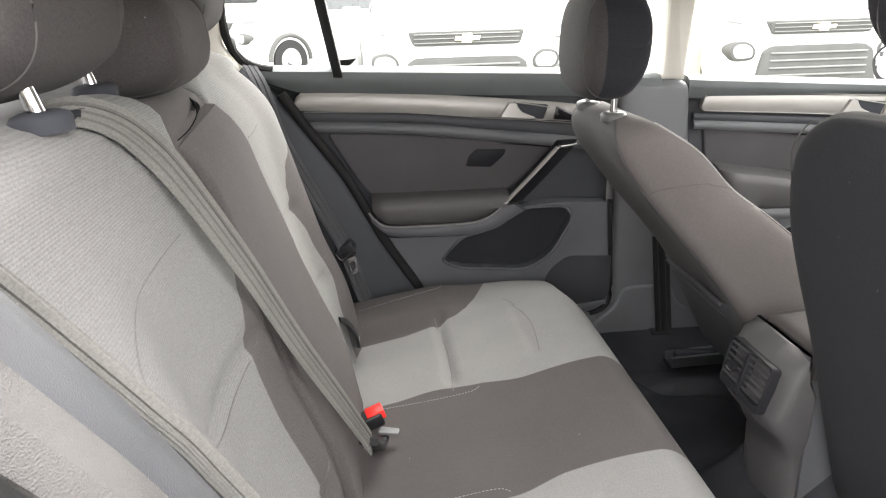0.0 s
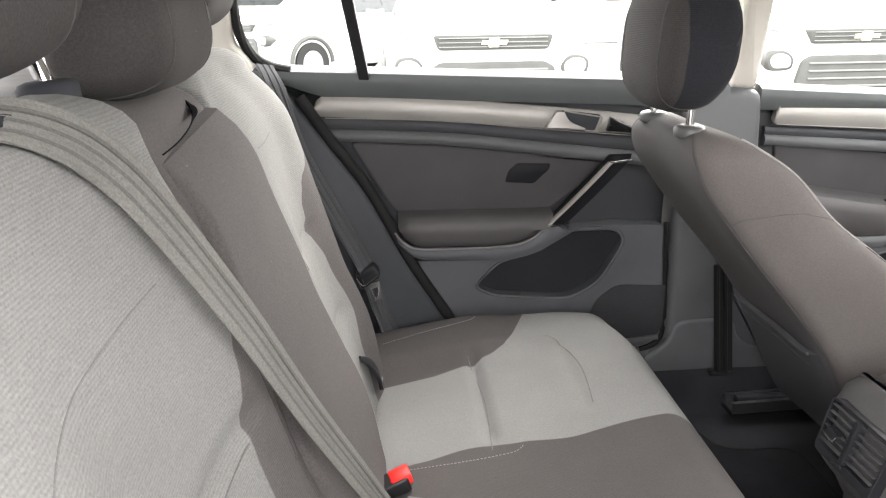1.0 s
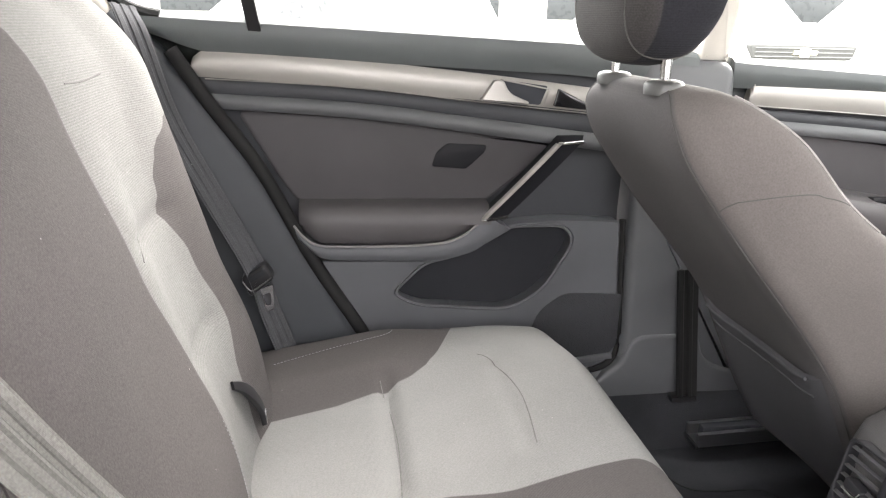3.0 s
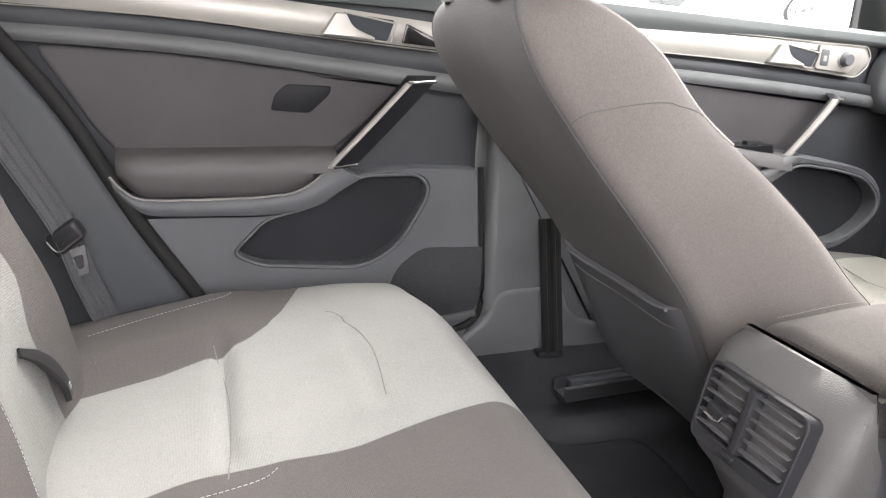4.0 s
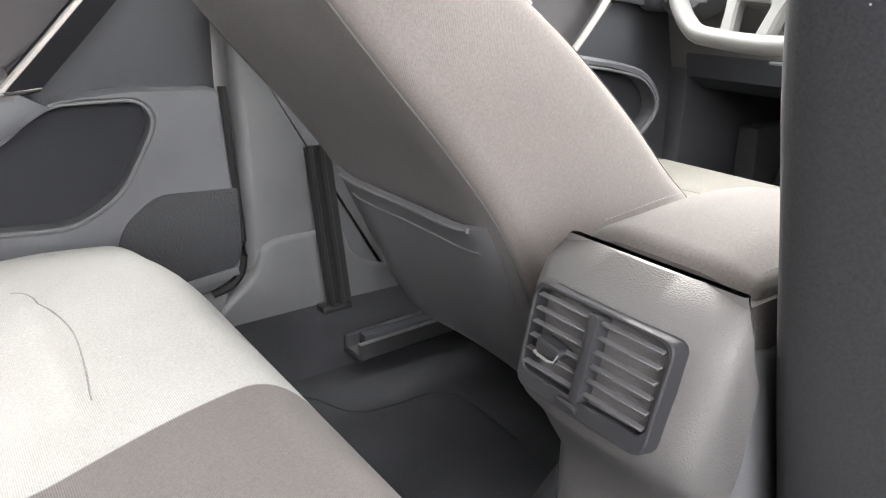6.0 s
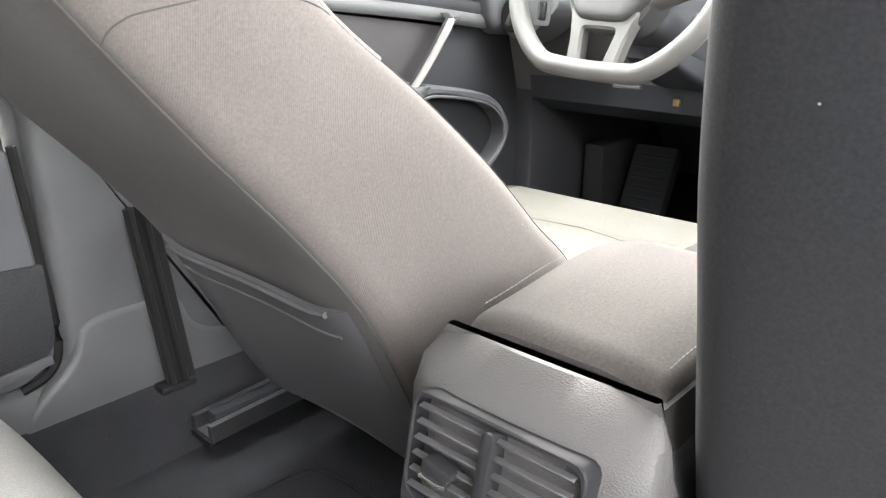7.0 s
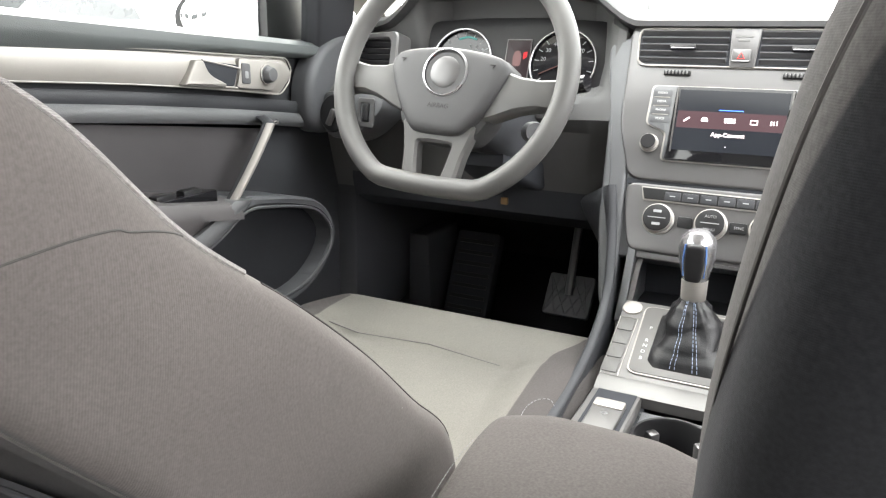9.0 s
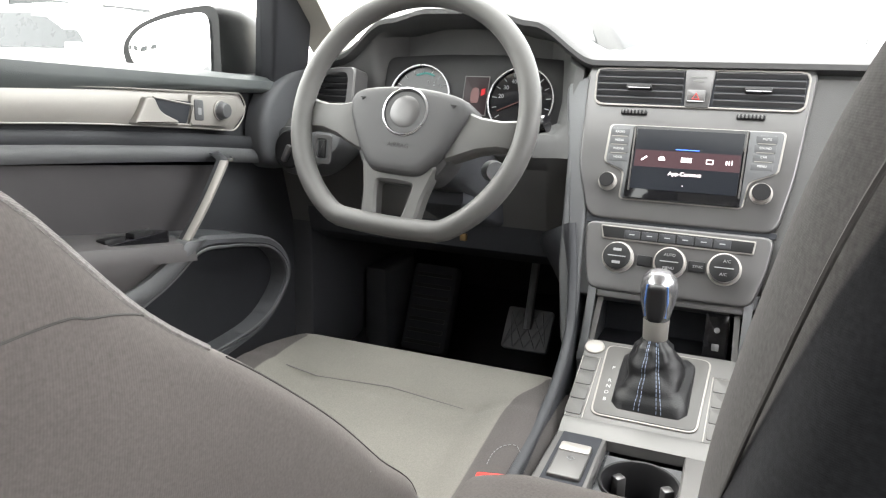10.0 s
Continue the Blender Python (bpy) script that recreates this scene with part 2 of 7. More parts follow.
def weave_nodes(nt, tc, turn, size, strength):
    """Fine ribs of woven cloth as relief; gives the height and the rib pattern."""
    mp = nt.nodes.new("ShaderNodeMapping")
    mp.inputs["Rotation"].default_value = turn
    nt.links.new(tc.outputs["Object"], mp.inputs["Vector"])
    wv = nt.nodes.new("ShaderNodeTexWave")
    wv.wave_type, wv.bands_direction = "BANDS", "Z"
    wv.inputs["Scale"].default_value, wv.inputs["Distortion"].default_value, wv.inputs["Detail"].default_value = size, 0.6, 1
    wv.inputs["Detail Scale"].default_value = 40
    nt.links.new(mp.outputs[0], wv.inputs["Vector"])
    vo = nt.nodes.new("ShaderNodeTexVoronoi")
    vo.inputs["Scale"].default_value = size * 5
    nt.links.new(tc.outputs["Object"], vo.inputs["Vector"])
    ad = nt.nodes.new("ShaderNodeMath")
    ad.operation = "MULTIPLY_ADD"
    ad.inputs[1].default_value = 0.6
    nt.links.new(vo.outputs["Distance"], ad.inputs[0])
    nt.links.new(wv.outputs["Fac"], ad.inputs[2])
    bp = nt.nodes.new("ShaderNodeBump")
    bp.inputs["Strength"].default_value, bp.inputs["Distance"].default_value = strength, 0.0007
    nt.links.new(ad.outputs[0], bp.inputs["Height"])
    return bp, wv


def cloth(name, dark, light=None, size=130.0, turn=(0.0, 0.0, 0.0), rib=0.10, strength=0.25, grit=0.9):
    """Seat cloth. With two colours, the zone attribute splits them along its zero line."""
    m = bpy.data.materials.new(name)
    m.use_nodes = True
    nt = m.node_tree
    b = nt.nodes["Principled BSDF"]
    b.inputs["Roughness"].default_value = 0.92
    b.inputs["Specular IOR Level"].default_value = 0.12
    b.inputs["Sheen Weight"].default_value, b.inputs["Sheen Roughness"].default_value = 0.02, 0.5
    tc = nt.nodes.new("ShaderNodeTexCoord")
    bp, wv = weave_nodes(nt, tc, turn, size, strength)
    nt.links.new(bp.outputs[0], b.inputs["Normal"])
    n1 = nt.nodes.new("ShaderNodeTexNoise")
    n1.inputs["Scale"].default_value, n1.inputs["Detail"].default_value = 7, 6
    nt.links.new(tc.outputs["Object"], n1.inputs["Vector"])
    n2 = nt.nodes.new("ShaderNodeTexNoise")
    n2.inputs["Scale"].default_value = 480
    nt.links.new(tc.outputs["Object"], n2.inputs["Vector"])
    s = nt.nodes.new("ShaderNodeMath")
    s.operation = "MULTIPLY_ADD"
    s.inputs[1].default_value, s.inputs[2].default_value = 0.28, 0.80 - 0.5 * (grit - 0.18)
    nt.links.new(n1.outputs[0], s.inputs[0])
    s2 = nt.nodes.new("ShaderNodeMath")
    s2.operation = "MULTIPLY_ADD"
    s2.inputs[1].default_value = grit
    nt.links.new(n2.outputs[0], s2.inputs[0])
    nt.links.new(s.outputs[0], s2.inputs[2])
    s3 = nt.nodes.new("ShaderNodeMath")
    s3.operation = "MULTIPLY_ADD"
    s3.inputs[1].default_value = rib
    nt.links.new(wv.outputs["Fac"], s3.inputs[0])
    nt.links.new(s2.outputs[0], s3.inputs[2])
    mul = nt.nodes.new("ShaderNodeVectorMath")
    mul.operation = "SCALE"
    mul.inputs[0].default_value = dark
    nt.links.new(s3.outputs[0], mul.inputs["Scale"])
    if light:
        at = nt.nodes.new("ShaderNodeAttribute")
        at.attribute_name = "zone"
        mr = nt.nodes.new("ShaderNodeMapRange")
        mr.inputs[1].default_value, mr.inputs[2].default_value = -0.0012, 0.0012
        nt.links.new(at.outputs["Fac"], mr.inputs[0])
        mx = nt.nodes.new("ShaderNodeMixRGB")
        mx.inputs[1].default_value, mx.inputs[2].default_value = (*dark, 1), (*light, 1)
        nt.links.new(mr.outputs[0], mx.inputs[0])
        nt.links.new(mx.outputs[0], mul.inputs[0])
    # scattered pale lint
    vs = nt.nodes.new("ShaderNodeTexVoronoi")
    vs.inputs["Scale"].default_value = 26
    nt.links.new(tc.outputs["Object"], vs.inputs["Vector"])
    ls = nt.nodes.new("ShaderNodeMapRange")
    ls.inputs[1].default_value, ls.inputs[2].default_value = 0.012, 0.024
    ls.inputs[3].default_value, ls.inputs[4].default_value = 0.55, 0.0
    nt.links.new(vs.outputs["Distance"], ls.inputs[0])
    lm = nt.nodes.new("ShaderNodeMixRGB")
    lm.inputs[2].default_value = (0.45, 0.44, 0.42, 1)
    nt.links.new(ls.outputs[0], lm.inputs[0])
    nt.links.new(mul.outputs[0], lm.inputs[1])
    nt.links.new(lm.outputs[0], b.inputs["Base Color"])
    return m


def glassy(name, colour=(0.98, 1.0, 0.985), rough=0.0, clear=0.87):
    """A thin pane: mostly clear, with a weak mirror on it."""
    m = bpy.data.materials.new(name)
    m.use_nodes = True
    nt = m.node_tree
    nt.nodes.remove(nt.nodes["Principled BSDF"])
    tr = nt.nodes.new("ShaderNodeBsdfTransparent")
    tr.inputs[0].default_value = (*(clear * c for c in colour), 1)
    gl = nt.nodes.new("ShaderNodeBsdfGlossy")
    gl.inputs["Roughness"].default_value = rough
    fr = nt.nodes.new("ShaderNodeFresnel")
    fr.inputs[0].default_value = 1.06
    mix = nt.nodes.new("ShaderNodeMixShader")
    nt.links.new(fr.outputs[0], mix.inputs[0])
    nt.links.new(tr.outputs[0], mix.inputs[1])
    nt.links.new(gl.outputs[0], mix.inputs[2])
    nt.links.new(mix.outputs[0], nt.nodes["Material Output"].inputs[0])
    return m


def glowing(name, colour, strength):
    m = bpy.data.materials.new(name)
    m.use_nodes = True
    b = m.node_tree.nodes["Principled BSDF"]
    b.inputs["Base Color"].default_value = (0.01, 0.01, 0.01, 1)
    b.inputs["Emission Color"].default_value = (*colour, 1)
    b.inputs["Emission Strength"].default_value = strength
    b.inputs["Roughness"].default_value, b.inputs["Specular IOR Level"].default_value = 0.3, 0.12
    return m


DARK, PALE = (0.0560, 0.0515, 0.0500), (0.152, 0.151, 0.145)
cloth_two = cloth("two_tone_seat_cloth", DARK, (0.126, 0.125, 0.120), size=118, turn=(0, 0, 0), rib=0.17, strength=0.40)
cloth_dark = cloth("charcoal_seat_cloth", (0.046, 0.0425, 0.0415), size=420, rib=0.02, strength=0.12)
cloth_grey = cloth("brown_grey_seat_cloth", (0.056, 0.051, 0.0495), size=300, rib=0.08)
cloth_lid = cloth("armrest_lid_cloth", (0.045, 0.041, 0.039), size=420, turn=(0, 1.5708, 0), rib=0.02, strength=0.12)
# second colour darkens the backrest behind its seam, standing in for shade
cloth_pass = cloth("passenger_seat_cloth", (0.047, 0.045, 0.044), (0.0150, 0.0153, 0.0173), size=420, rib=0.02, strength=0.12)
piping_grey = cloth("pale_ribbed_piping", (0.20, 0.19, 0.185), size=500, rib=0.4, strength=0.5)
cloth_front = cloth("front_cushion_cloth", DARK, (0.128, 0.123, 0.111), size=210, turn=(0, 1.5708, 0), rib=0.10, strength=0.25, grit=0.5)
cloth_cush = cloth("two_tone_cushion_cloth", DARK, PALE, size=210, turn=(0, 1.5708, 0), rib=0.10, strength=0.25, grit=0.5)
cloth_side = cloth("front_seat_cloth", (0.098, 0.089, 0.0845), (0.070, 0.0665, 0.067), size=230, turn=(0, 1.5708, 0), rib=0.015, strength=0.12, grit=0.5)
slat_black = material("black_vent_slat", (0.050, 0.050, 0.053), 0.5, spec=0.2)
vent_black = material("black_vent_plastic", (0.018, 0.018, 0.020), 0.5, spec=0.10)
cloth_belt = cloth("belt_webbing", (0.108, 0.106, 0.098), size=320, rib=0.10)
belt_line = cloth("belt_line_webbing", (0.074, 0.072, 0.067), size=320, rib=0.10)
# same webbing with the shade on the far belt put into its colour
belt_shaded = cloth("shaded_belt_webbing", (0.046, 0.047, 0.050), size=320, rib=0.10)
trim_dark = material("dark_side_trim", (0.033, 0.036, 0.040), 0.5, grain=0.35, grain_size=1000, spec=0.25)
seam_grey = cloth("seam_cloth", (0.100, 0.098, 0.094), size=400)
thread_pale = material("pale_thread", (0.24, 0.245, 0.25), 0.7)
thread_grey = material("grey_thread", (0.13, 0.13, 0.128), 0.8)
thread_blue = material("blue_thread", (0.10, 0.22, 0.55), 0.6)
thread_dark = material("dark_thread", (0.055, 0.052, 0.050), 0.8)
soft_black = material("soft_black_trim", (0.038, 0.0395, 0.0435), 0.5, spec=0.2, grain=0.35, grain_size=1100)
hard_grey = material("grained_grey_plastic", (0.074, 0.076, 0.080), 0.42, spec=0.4, grain=0.4, grain_size=900)
lid_grey = material("console_grey_plastic", (0.062, 0.060, 0.060), 0.55, spec=0.3, grain=0.5, grain_size=800)
leatherette = material("door_insert_leatherette", (0.057, 0.0545, 0.0565), 0.62, spec=0.12, grain=0.25, grain_size=1400)
black_plastic = material("smooth_black_plastic", (0.014, 0.014, 0.015), 0.38, spec=0.25)
dull_black = material("dull_black_plastic", (0.034, 0.036, 0.041), 0.8, spec=0.08)
gloss_black = material("gloss_black", (0.008, 0.008, 0.009), 0.08, vary=0.02)
felt = material("pocket_felt", (0.024, 0.025, 0.028), 0.98, grain=0.8, grain_size=1500, spec=0.03)
flat_black = material("flat_black_fill", (0.008, 0.008, 0.009), 1.0, spec=0.0)
carpet = material("black_carpet", (0.027, 0.028, 0.031), 1.0, grain=1.0, grain_size=700, vary=0.3, dust=0.06, spec=0.04)
silver = material("brushed_silver_trim", (0.275, 0.262, 0.246), 0.46, 0.4, vary=0.06)
satin = material("satin_grey_metal_paint", (0.105, 0.103, 0.104), 0.33, 0.5, vary=0.05)
chrome = material("chrome", (0.66, 0.66, 0.66), 0.16, 1.0, vary=0.04)
satin_chrome = material("satin_chrome", (0.36, 0.36, 0.37), 0.26, 0.85)
steel = material("dull_steel", (0.32, 0.32, 0.33), 0.35, 1.0)
cream = material("cream_headliner", (0.52, 0.50, 0.45), 0.9, grain=0.3, grain_size=1200)
panel_grey = material("warm_grey_panel", (0.068, 0.066, 0.064), 0.42, 0.2)
gear_satin = material("satin_console_paint", (0.100, 0.098, 0.096), 0.40, 0.3, vary=0.05)
letter_white = material("white_gear_print", (0.50, 0.50, 0.50), 0.6, vary=0.02)
key_print = material("white_key_print", (0.42, 0.42, 0.42), 0.6, vary=0.02)
red_plastic = material("red_buckle_plastic", (0.62, 0.025, 0.02), 0.38)
asphalt = material("asphalt", (0.20, 0.20, 0.19), 0.9, grain=1.0, grain_size=120, vary=0.25, blotch=1.5)
white_paint = material("white_car_paint", (0.60, 0.60, 0.60), 0.22, vary=0.02, coat=0.5)
car_black = material("black_car_plastic", (0.075, 0.075, 0.072), 0.6, spec=0.2)
rubber = material("tyre_rubber", (0.018, 0.018, 0.018), 0.85)
lamp_glass = material("lamp_glass", (0.55, 0.56, 0.58), 0.12, 0.4)
pane_clear = glassy("window_glass")
pane_dark = material("dark_car_glass", (0.045, 0.048, 0.05), 0.30, spec=0.3)
roll_grey = material("soft_sill_grey", (0.074, 0.082, 0.083), 0.45, grain=0.35, grain_size=1000, spec=0.35)
rubber_seal = material("rubber_seal", (0.012, 0.012, 0.012), 0.7, spec=0.15)
leather_black = material("black_leather", (0.012, 0.012, 0.013), 0.36, grain=0.3, grain_size=900)
wheel_grip = material("grey_wheel_skin", (0.078, 0.077, 0.075), 0.46, grain=0.3, grain_size=1200)

# ---- car shell: floor, sides, roof ----
def belt(x):
    """Height of the inner window sill."""
    return ramp(x, (0.4, 1.095), (1.48, 1.050), (1.8, 1.022), (2.55, 0.976))


floor_bm = bmesh.new()
rows = []
for i in range(41):
    x = 0.3 + i * 0.075
    row = []
    for j in range(49):
        y = -0.72 + j * 0.03
        z = 0.285 + ramp(x, (1.60, 0.06), (1.72, 0.19)) * (1 - ease(abs(y), (0.10, 0.0), (0.17, 1.0))) * 1.0
        z += 0.10 * ease(x, (2.75, 0.0), (3.2, 1.6)) + 0.12 * ease(abs(y), (0.64, 0.0), (0.70, 1.0))
        z += 0.004 * noise.noise(Vector((x * 9, y * 9, 0)))
        row.append(floor_bm.verts.new((x, y, z)))
    rows.append(row)
for a, b in zip(rows, rows[1:]):
    for j in range(48):
        floor_bm.faces.new((a[j], a[j + 1], b[j + 1], b[j]))
solo("floor", floor_bm, carpet, "black carpeted car floor with centre tunnel", "floor", kind="structure")

for s, tag in ((1, "left"), (-1, "right")):
    sill = slab(rounded([(0.684, 0.335), (0.79, 0.335), (0.79, 0.445), (0.745, 0.445), (0.705, 0.435), (0.684, 0.405)], 0.02), "x", 1.20, 1.66, 0.004)
    if s < 0:
        bmesh.ops.scale(sill, vec=(1, -1, 1), verts=sill.verts)
    solo("sill_" + tag, sill, hard_grey, "grey plastic door sill trim beside the footwell", "sill trim", kind="structure")


def mirrored(bm, s):
    if s < 0:
        bmesh.ops.scale(bm, vec=(1, -1, 1), verts=bm.verts)
    return bm


def lean(bm, z0=1.02, k=0.36):
    """Leans all above the sill inwards, as car sides do."""
    for v in bm.verts:
        if v.co.z > z0:
            v.co.y -= (1 if v.co.y > 0 else -1) * (v.co.z - z0) * k


for s, tag in ((1, "left"), (-1, "right")):
    # B pillar: dark below, cream above
    up = slab(rounded([(1.708, 1.016), (1.768, 1.012), (1.735, 1.40), (1.66, 1.40)], 0.006), "y", 0.80, 0.700, 0.012, 3)
    for v in up.verts:
        if v.co.y < 0.74:
            v.co.y += 0.01 * abs(v.co.x - 1.73) / 0.03
    lean(up)
    solo("pillar_trim_upper_" + tag, mirrored(up, s), cream, "cream upper trim of the door pillar", "pillar trim", kind="structure")
    low = slab(rounded([(1.60, 0.40), (1.86, 0.40), (1.80, 0.55), (1.785, 0.80), (1.772, 1.016), (1.600, 1.022), (1.600, 0.80), (1.605, 0.60), (1.606, 0.5)], 0.03), "y", 0.80, 0.688, 0.02, 4)
    solo("pillar_trim_lower_" + tag, mirrored(low, s), hard_grey, "dark grey lower trim of the door pillar", "pillar trim", kind="structure")
    foot = slab(rounded([(1.500, 0.335), (1.98, 0.335), (1.98, 0.41), (1.83, 0.425), (1.775, 0.45), (1.765, 0.505), (1.622, 0.505), (1.612, 0.45), (1.555, 0.412)], 0.04), "y", 0.79, 0.683, 0.012, 4)
    solo("pillar_foot_" + tag, mirrored(foot, s), hard_grey, "flared grey plastic foot of the door pillar", "pillar trim", kind="structure")
    # C pillar and rear side
    cp = slab(rounded([(0.25, 1.00), (0.735, 1.02), (0.735, 1.080), (0.700, 1.13), (0.705, 1.22), (0.80, 1.40), (0.25, 1.40)], 0.015), "y", 0.80, 0.690, 0.02, 3)
    lean(cp)
    solo("rear_pillar_" + tag, mirrored(cp, s), cream, "trim of the rear roof pillar beside the bench", "pillar trim", kind="structure")
    qs = tube([(0.80, 0.702, 1.070), (0.765, 0.700, 1.078), (0.735, 0.695, 1.096), (0.716, 0.682, 1.128), (0.709, 0.665, 1.17), (0.712, 0.650, 1.225), (0.74, 0.622, 1.30), (0.79, 0.600, 1.385)], 0.010, 8, smooth=5)
    if s > 0:
        solo("window_seal_" + tag, mirrored(qs, s), rubber_seal, "black rubber seal round the rear side window", "window seal", kind="structure")
    # rear bodyside below the sill
    side = slab([(0.25, 0.3), (1.16, 0.3), (1.115, 0.517), (1.025, 0.666), (0.94, 0.828), (0.862, 0.940), (0.80, 1.02), (0.735, 1.079), (0.25, 1.09)], "y", 0.80, 0.672, 0.02, 3)
    if s > 0:
        solo("side_trim_" + tag, mirrored(side, s), trim_dark, "dark grey side trim between bench and rear door", "side trim", kind="structure")
    seal = swept(bent([(1.14, 0.686, 0.44), (1.118, 0.684, 0.517), (1.028, 0.684, 0.666), (0.945, 0.684, 0.828), (0.868, 0.684, 0.938), (0.815, 0.684, 1.02)], 6), disc(0.012, 10), (0, 1, 0))
    if s > 0:
        solo("door_seal_" + tag, mirrored(seal, s), rubber_seal, "black rubber door seal along the door opening", "door seal", kind="structure")
    # window bar between quarter light and door window
    bar = slab([(0.934, 1.05), (0.956, 1.05), (0.905, 1.385), (0.880, 1.385)], "y", 0.735, 0.700, 0.004)
    lean(bar)
    if s > 0:
        solo("window_bar", bar, black_plastic, "slim black bar between the rear side windows", "window bar", kind="structure")
    # roof rails above the windows
    rail = swept(bent([(0.5, 0.575, 1.37), (1.2, 0.575, 1.405), (1.9, 0.575, 1.39), (2.12, 0.58, 1.35)], 8), [(-0.05, -0.03), (0.05, -0.03), (0.05, 0.05), (-0.05, 0.05)], (0, 0, 1))
    solo("roof_rail_" + tag, mirrored(rail, s), cream, "cream trim along the roof edge", "roof trim", kind="structure")
    # A pillar
    ap = swept(bent([(2.12, 0.58, 1.35), (2.40, 0.63, 1.21), (2.66, 0.685, 1.05), (2.80, 0.715, 0.96)], 8), [(-0.03, -0.035), (0.03, -0.035), (0.03, 0.035), (-0.03, 0.035)], (0, 0, 1))
    solo("front_pillar_" + tag, mirrored(ap, s), cream, "cream trim of the slanting windscreen pillar", "pillar trim", kind="structure")

roof_bm = bmesh.new()
rows = []
for i in range(21):
    x = 0.20 + i * 0.098
    rows.append([roof_bm.verts.new((x, -0.60 + j * 0.05, 1.445 - 0.10 * (abs(-0.60 + j * 0.05) / 0.6) ** 3 - 0.10 * ((x - 1.2) / 1.0) ** 2)) for j in range(25)])
for a, b in zip(rows, rows[1:]):
    for j in range(24):
        roof_bm.faces.new((a[j], a[j + 1], b[j + 1], b[j]))
top = bmesh.ops.extrude_face_region(roof_bm, geom=roof_bm.faces[:])
bmesh.ops.translate(roof_bm, vec=(0, 0, 0.05), verts=[e for e in top["geom"] if isinstance(e, bmesh.types.BMVert)])
solo("ceiling", roof_bm, cream, "cream fabric headliner of the car", "headliner", kind="structure")
solo("tailgate", box(0.16, 0.22, -0.66, 0.66, 0.3, 1.06, 0.02), soft_black, "dark inner panel of the tailgate", "tailgate", kind="structure")
solo("parcel_shelf", box(0.22, 0.655, -0.62, 0.62, 1.070, 1.090, 0.006), soft_black, "black parcel shelf behind the bench", "parcel shelf", kind="structure")


# bench end beside the open rear door: smooth trim, woven strip, seal ridges
def end_y(z):
    """Inner edge of the bench end, slanting inwards towards the cushion."""
    return ramp(z, (0.45, -0.50), (0.70, -0.515), (0.87, -0.565), (0.928, -0.592), (0.988, -0.622), (1.08, -0.676), (1.2, -0.745))


rings, woven = [], []
for i in range(24):
    z = 1.20 - 0.80 * i / 23
    x, y = 0.955 - (z - 0.53) * 0.29, end_y(z)
    rings.append([(x - 0.05, y + 0.01, z), (x + 0.024, y, z), (x + 0.040, y - 0.014, z), (x + 0.046, y - 0.038, z), (x + 0.040, y - 0.060, z), (x - 0.05, y - 0.07, z)])
    woven.append([(x - 0.05, y - 0.058, z), (x + 0.040, y - 0.060, z), (x + 0.054, y - 0.070, z), (x + 0.058, y - 0.100, z), (x + 0.046, y - 0.118, z), (x - 0.05, y - 0.12, z)])
solo("bench_end_trim", lofted(rings), hard_grey, "smooth grey trim beside the bench end", "side trim", kind="structure")
solo("woven_trim", lofted(woven), material("woven_trim_grey", (0.085, 0.082, 0.078), 0.95, grain=1.0, grain_size=800, vary=0.25), "fuzzy grey woven trim beside the door opening", "side trim", kind="structure")
for k in range(3):
    ln = [Vector((0.945 - (z - 0.53) * 0.29 + 0.052 - 0.004 * k, end_y(z) - 0.130 - 0.019 * k, z)) for z in (1.2, 1.07, 0.96, 0.83, 0.70, 0.45)]
    solo("door_seal_ridge", tube(ln, 0.009, 10), rubber_seal if k != 1 else hard_grey, "rubber door seal ridge along the open door", "door seal", kind="structure")

# ---- doors ----
ridge_grey = material("grained_ridge_grey", (0.080, 0.082, 0.086), 0.5, grain=0.5, grain_size=800)
door_grey = material("door_lower_grey", (0.070, 0.0725, 0.078), 0.48, spec=0.25, grain=0.4, grain_size=900)
arm_skin = material("armrest_skin", (0.062, 0.058, 0.0595), 0.6, grain=0.25, grain_size=1400)
bar_black = material("dull_black_bar", (0.012, 0.012, 0.014), 0.55, spec=0.1)
grille_black = material("perforated_black_grille", (0.030, 0.031, 0.034), 0.7, grain=1.0, grain_size=420, spec=0.15)

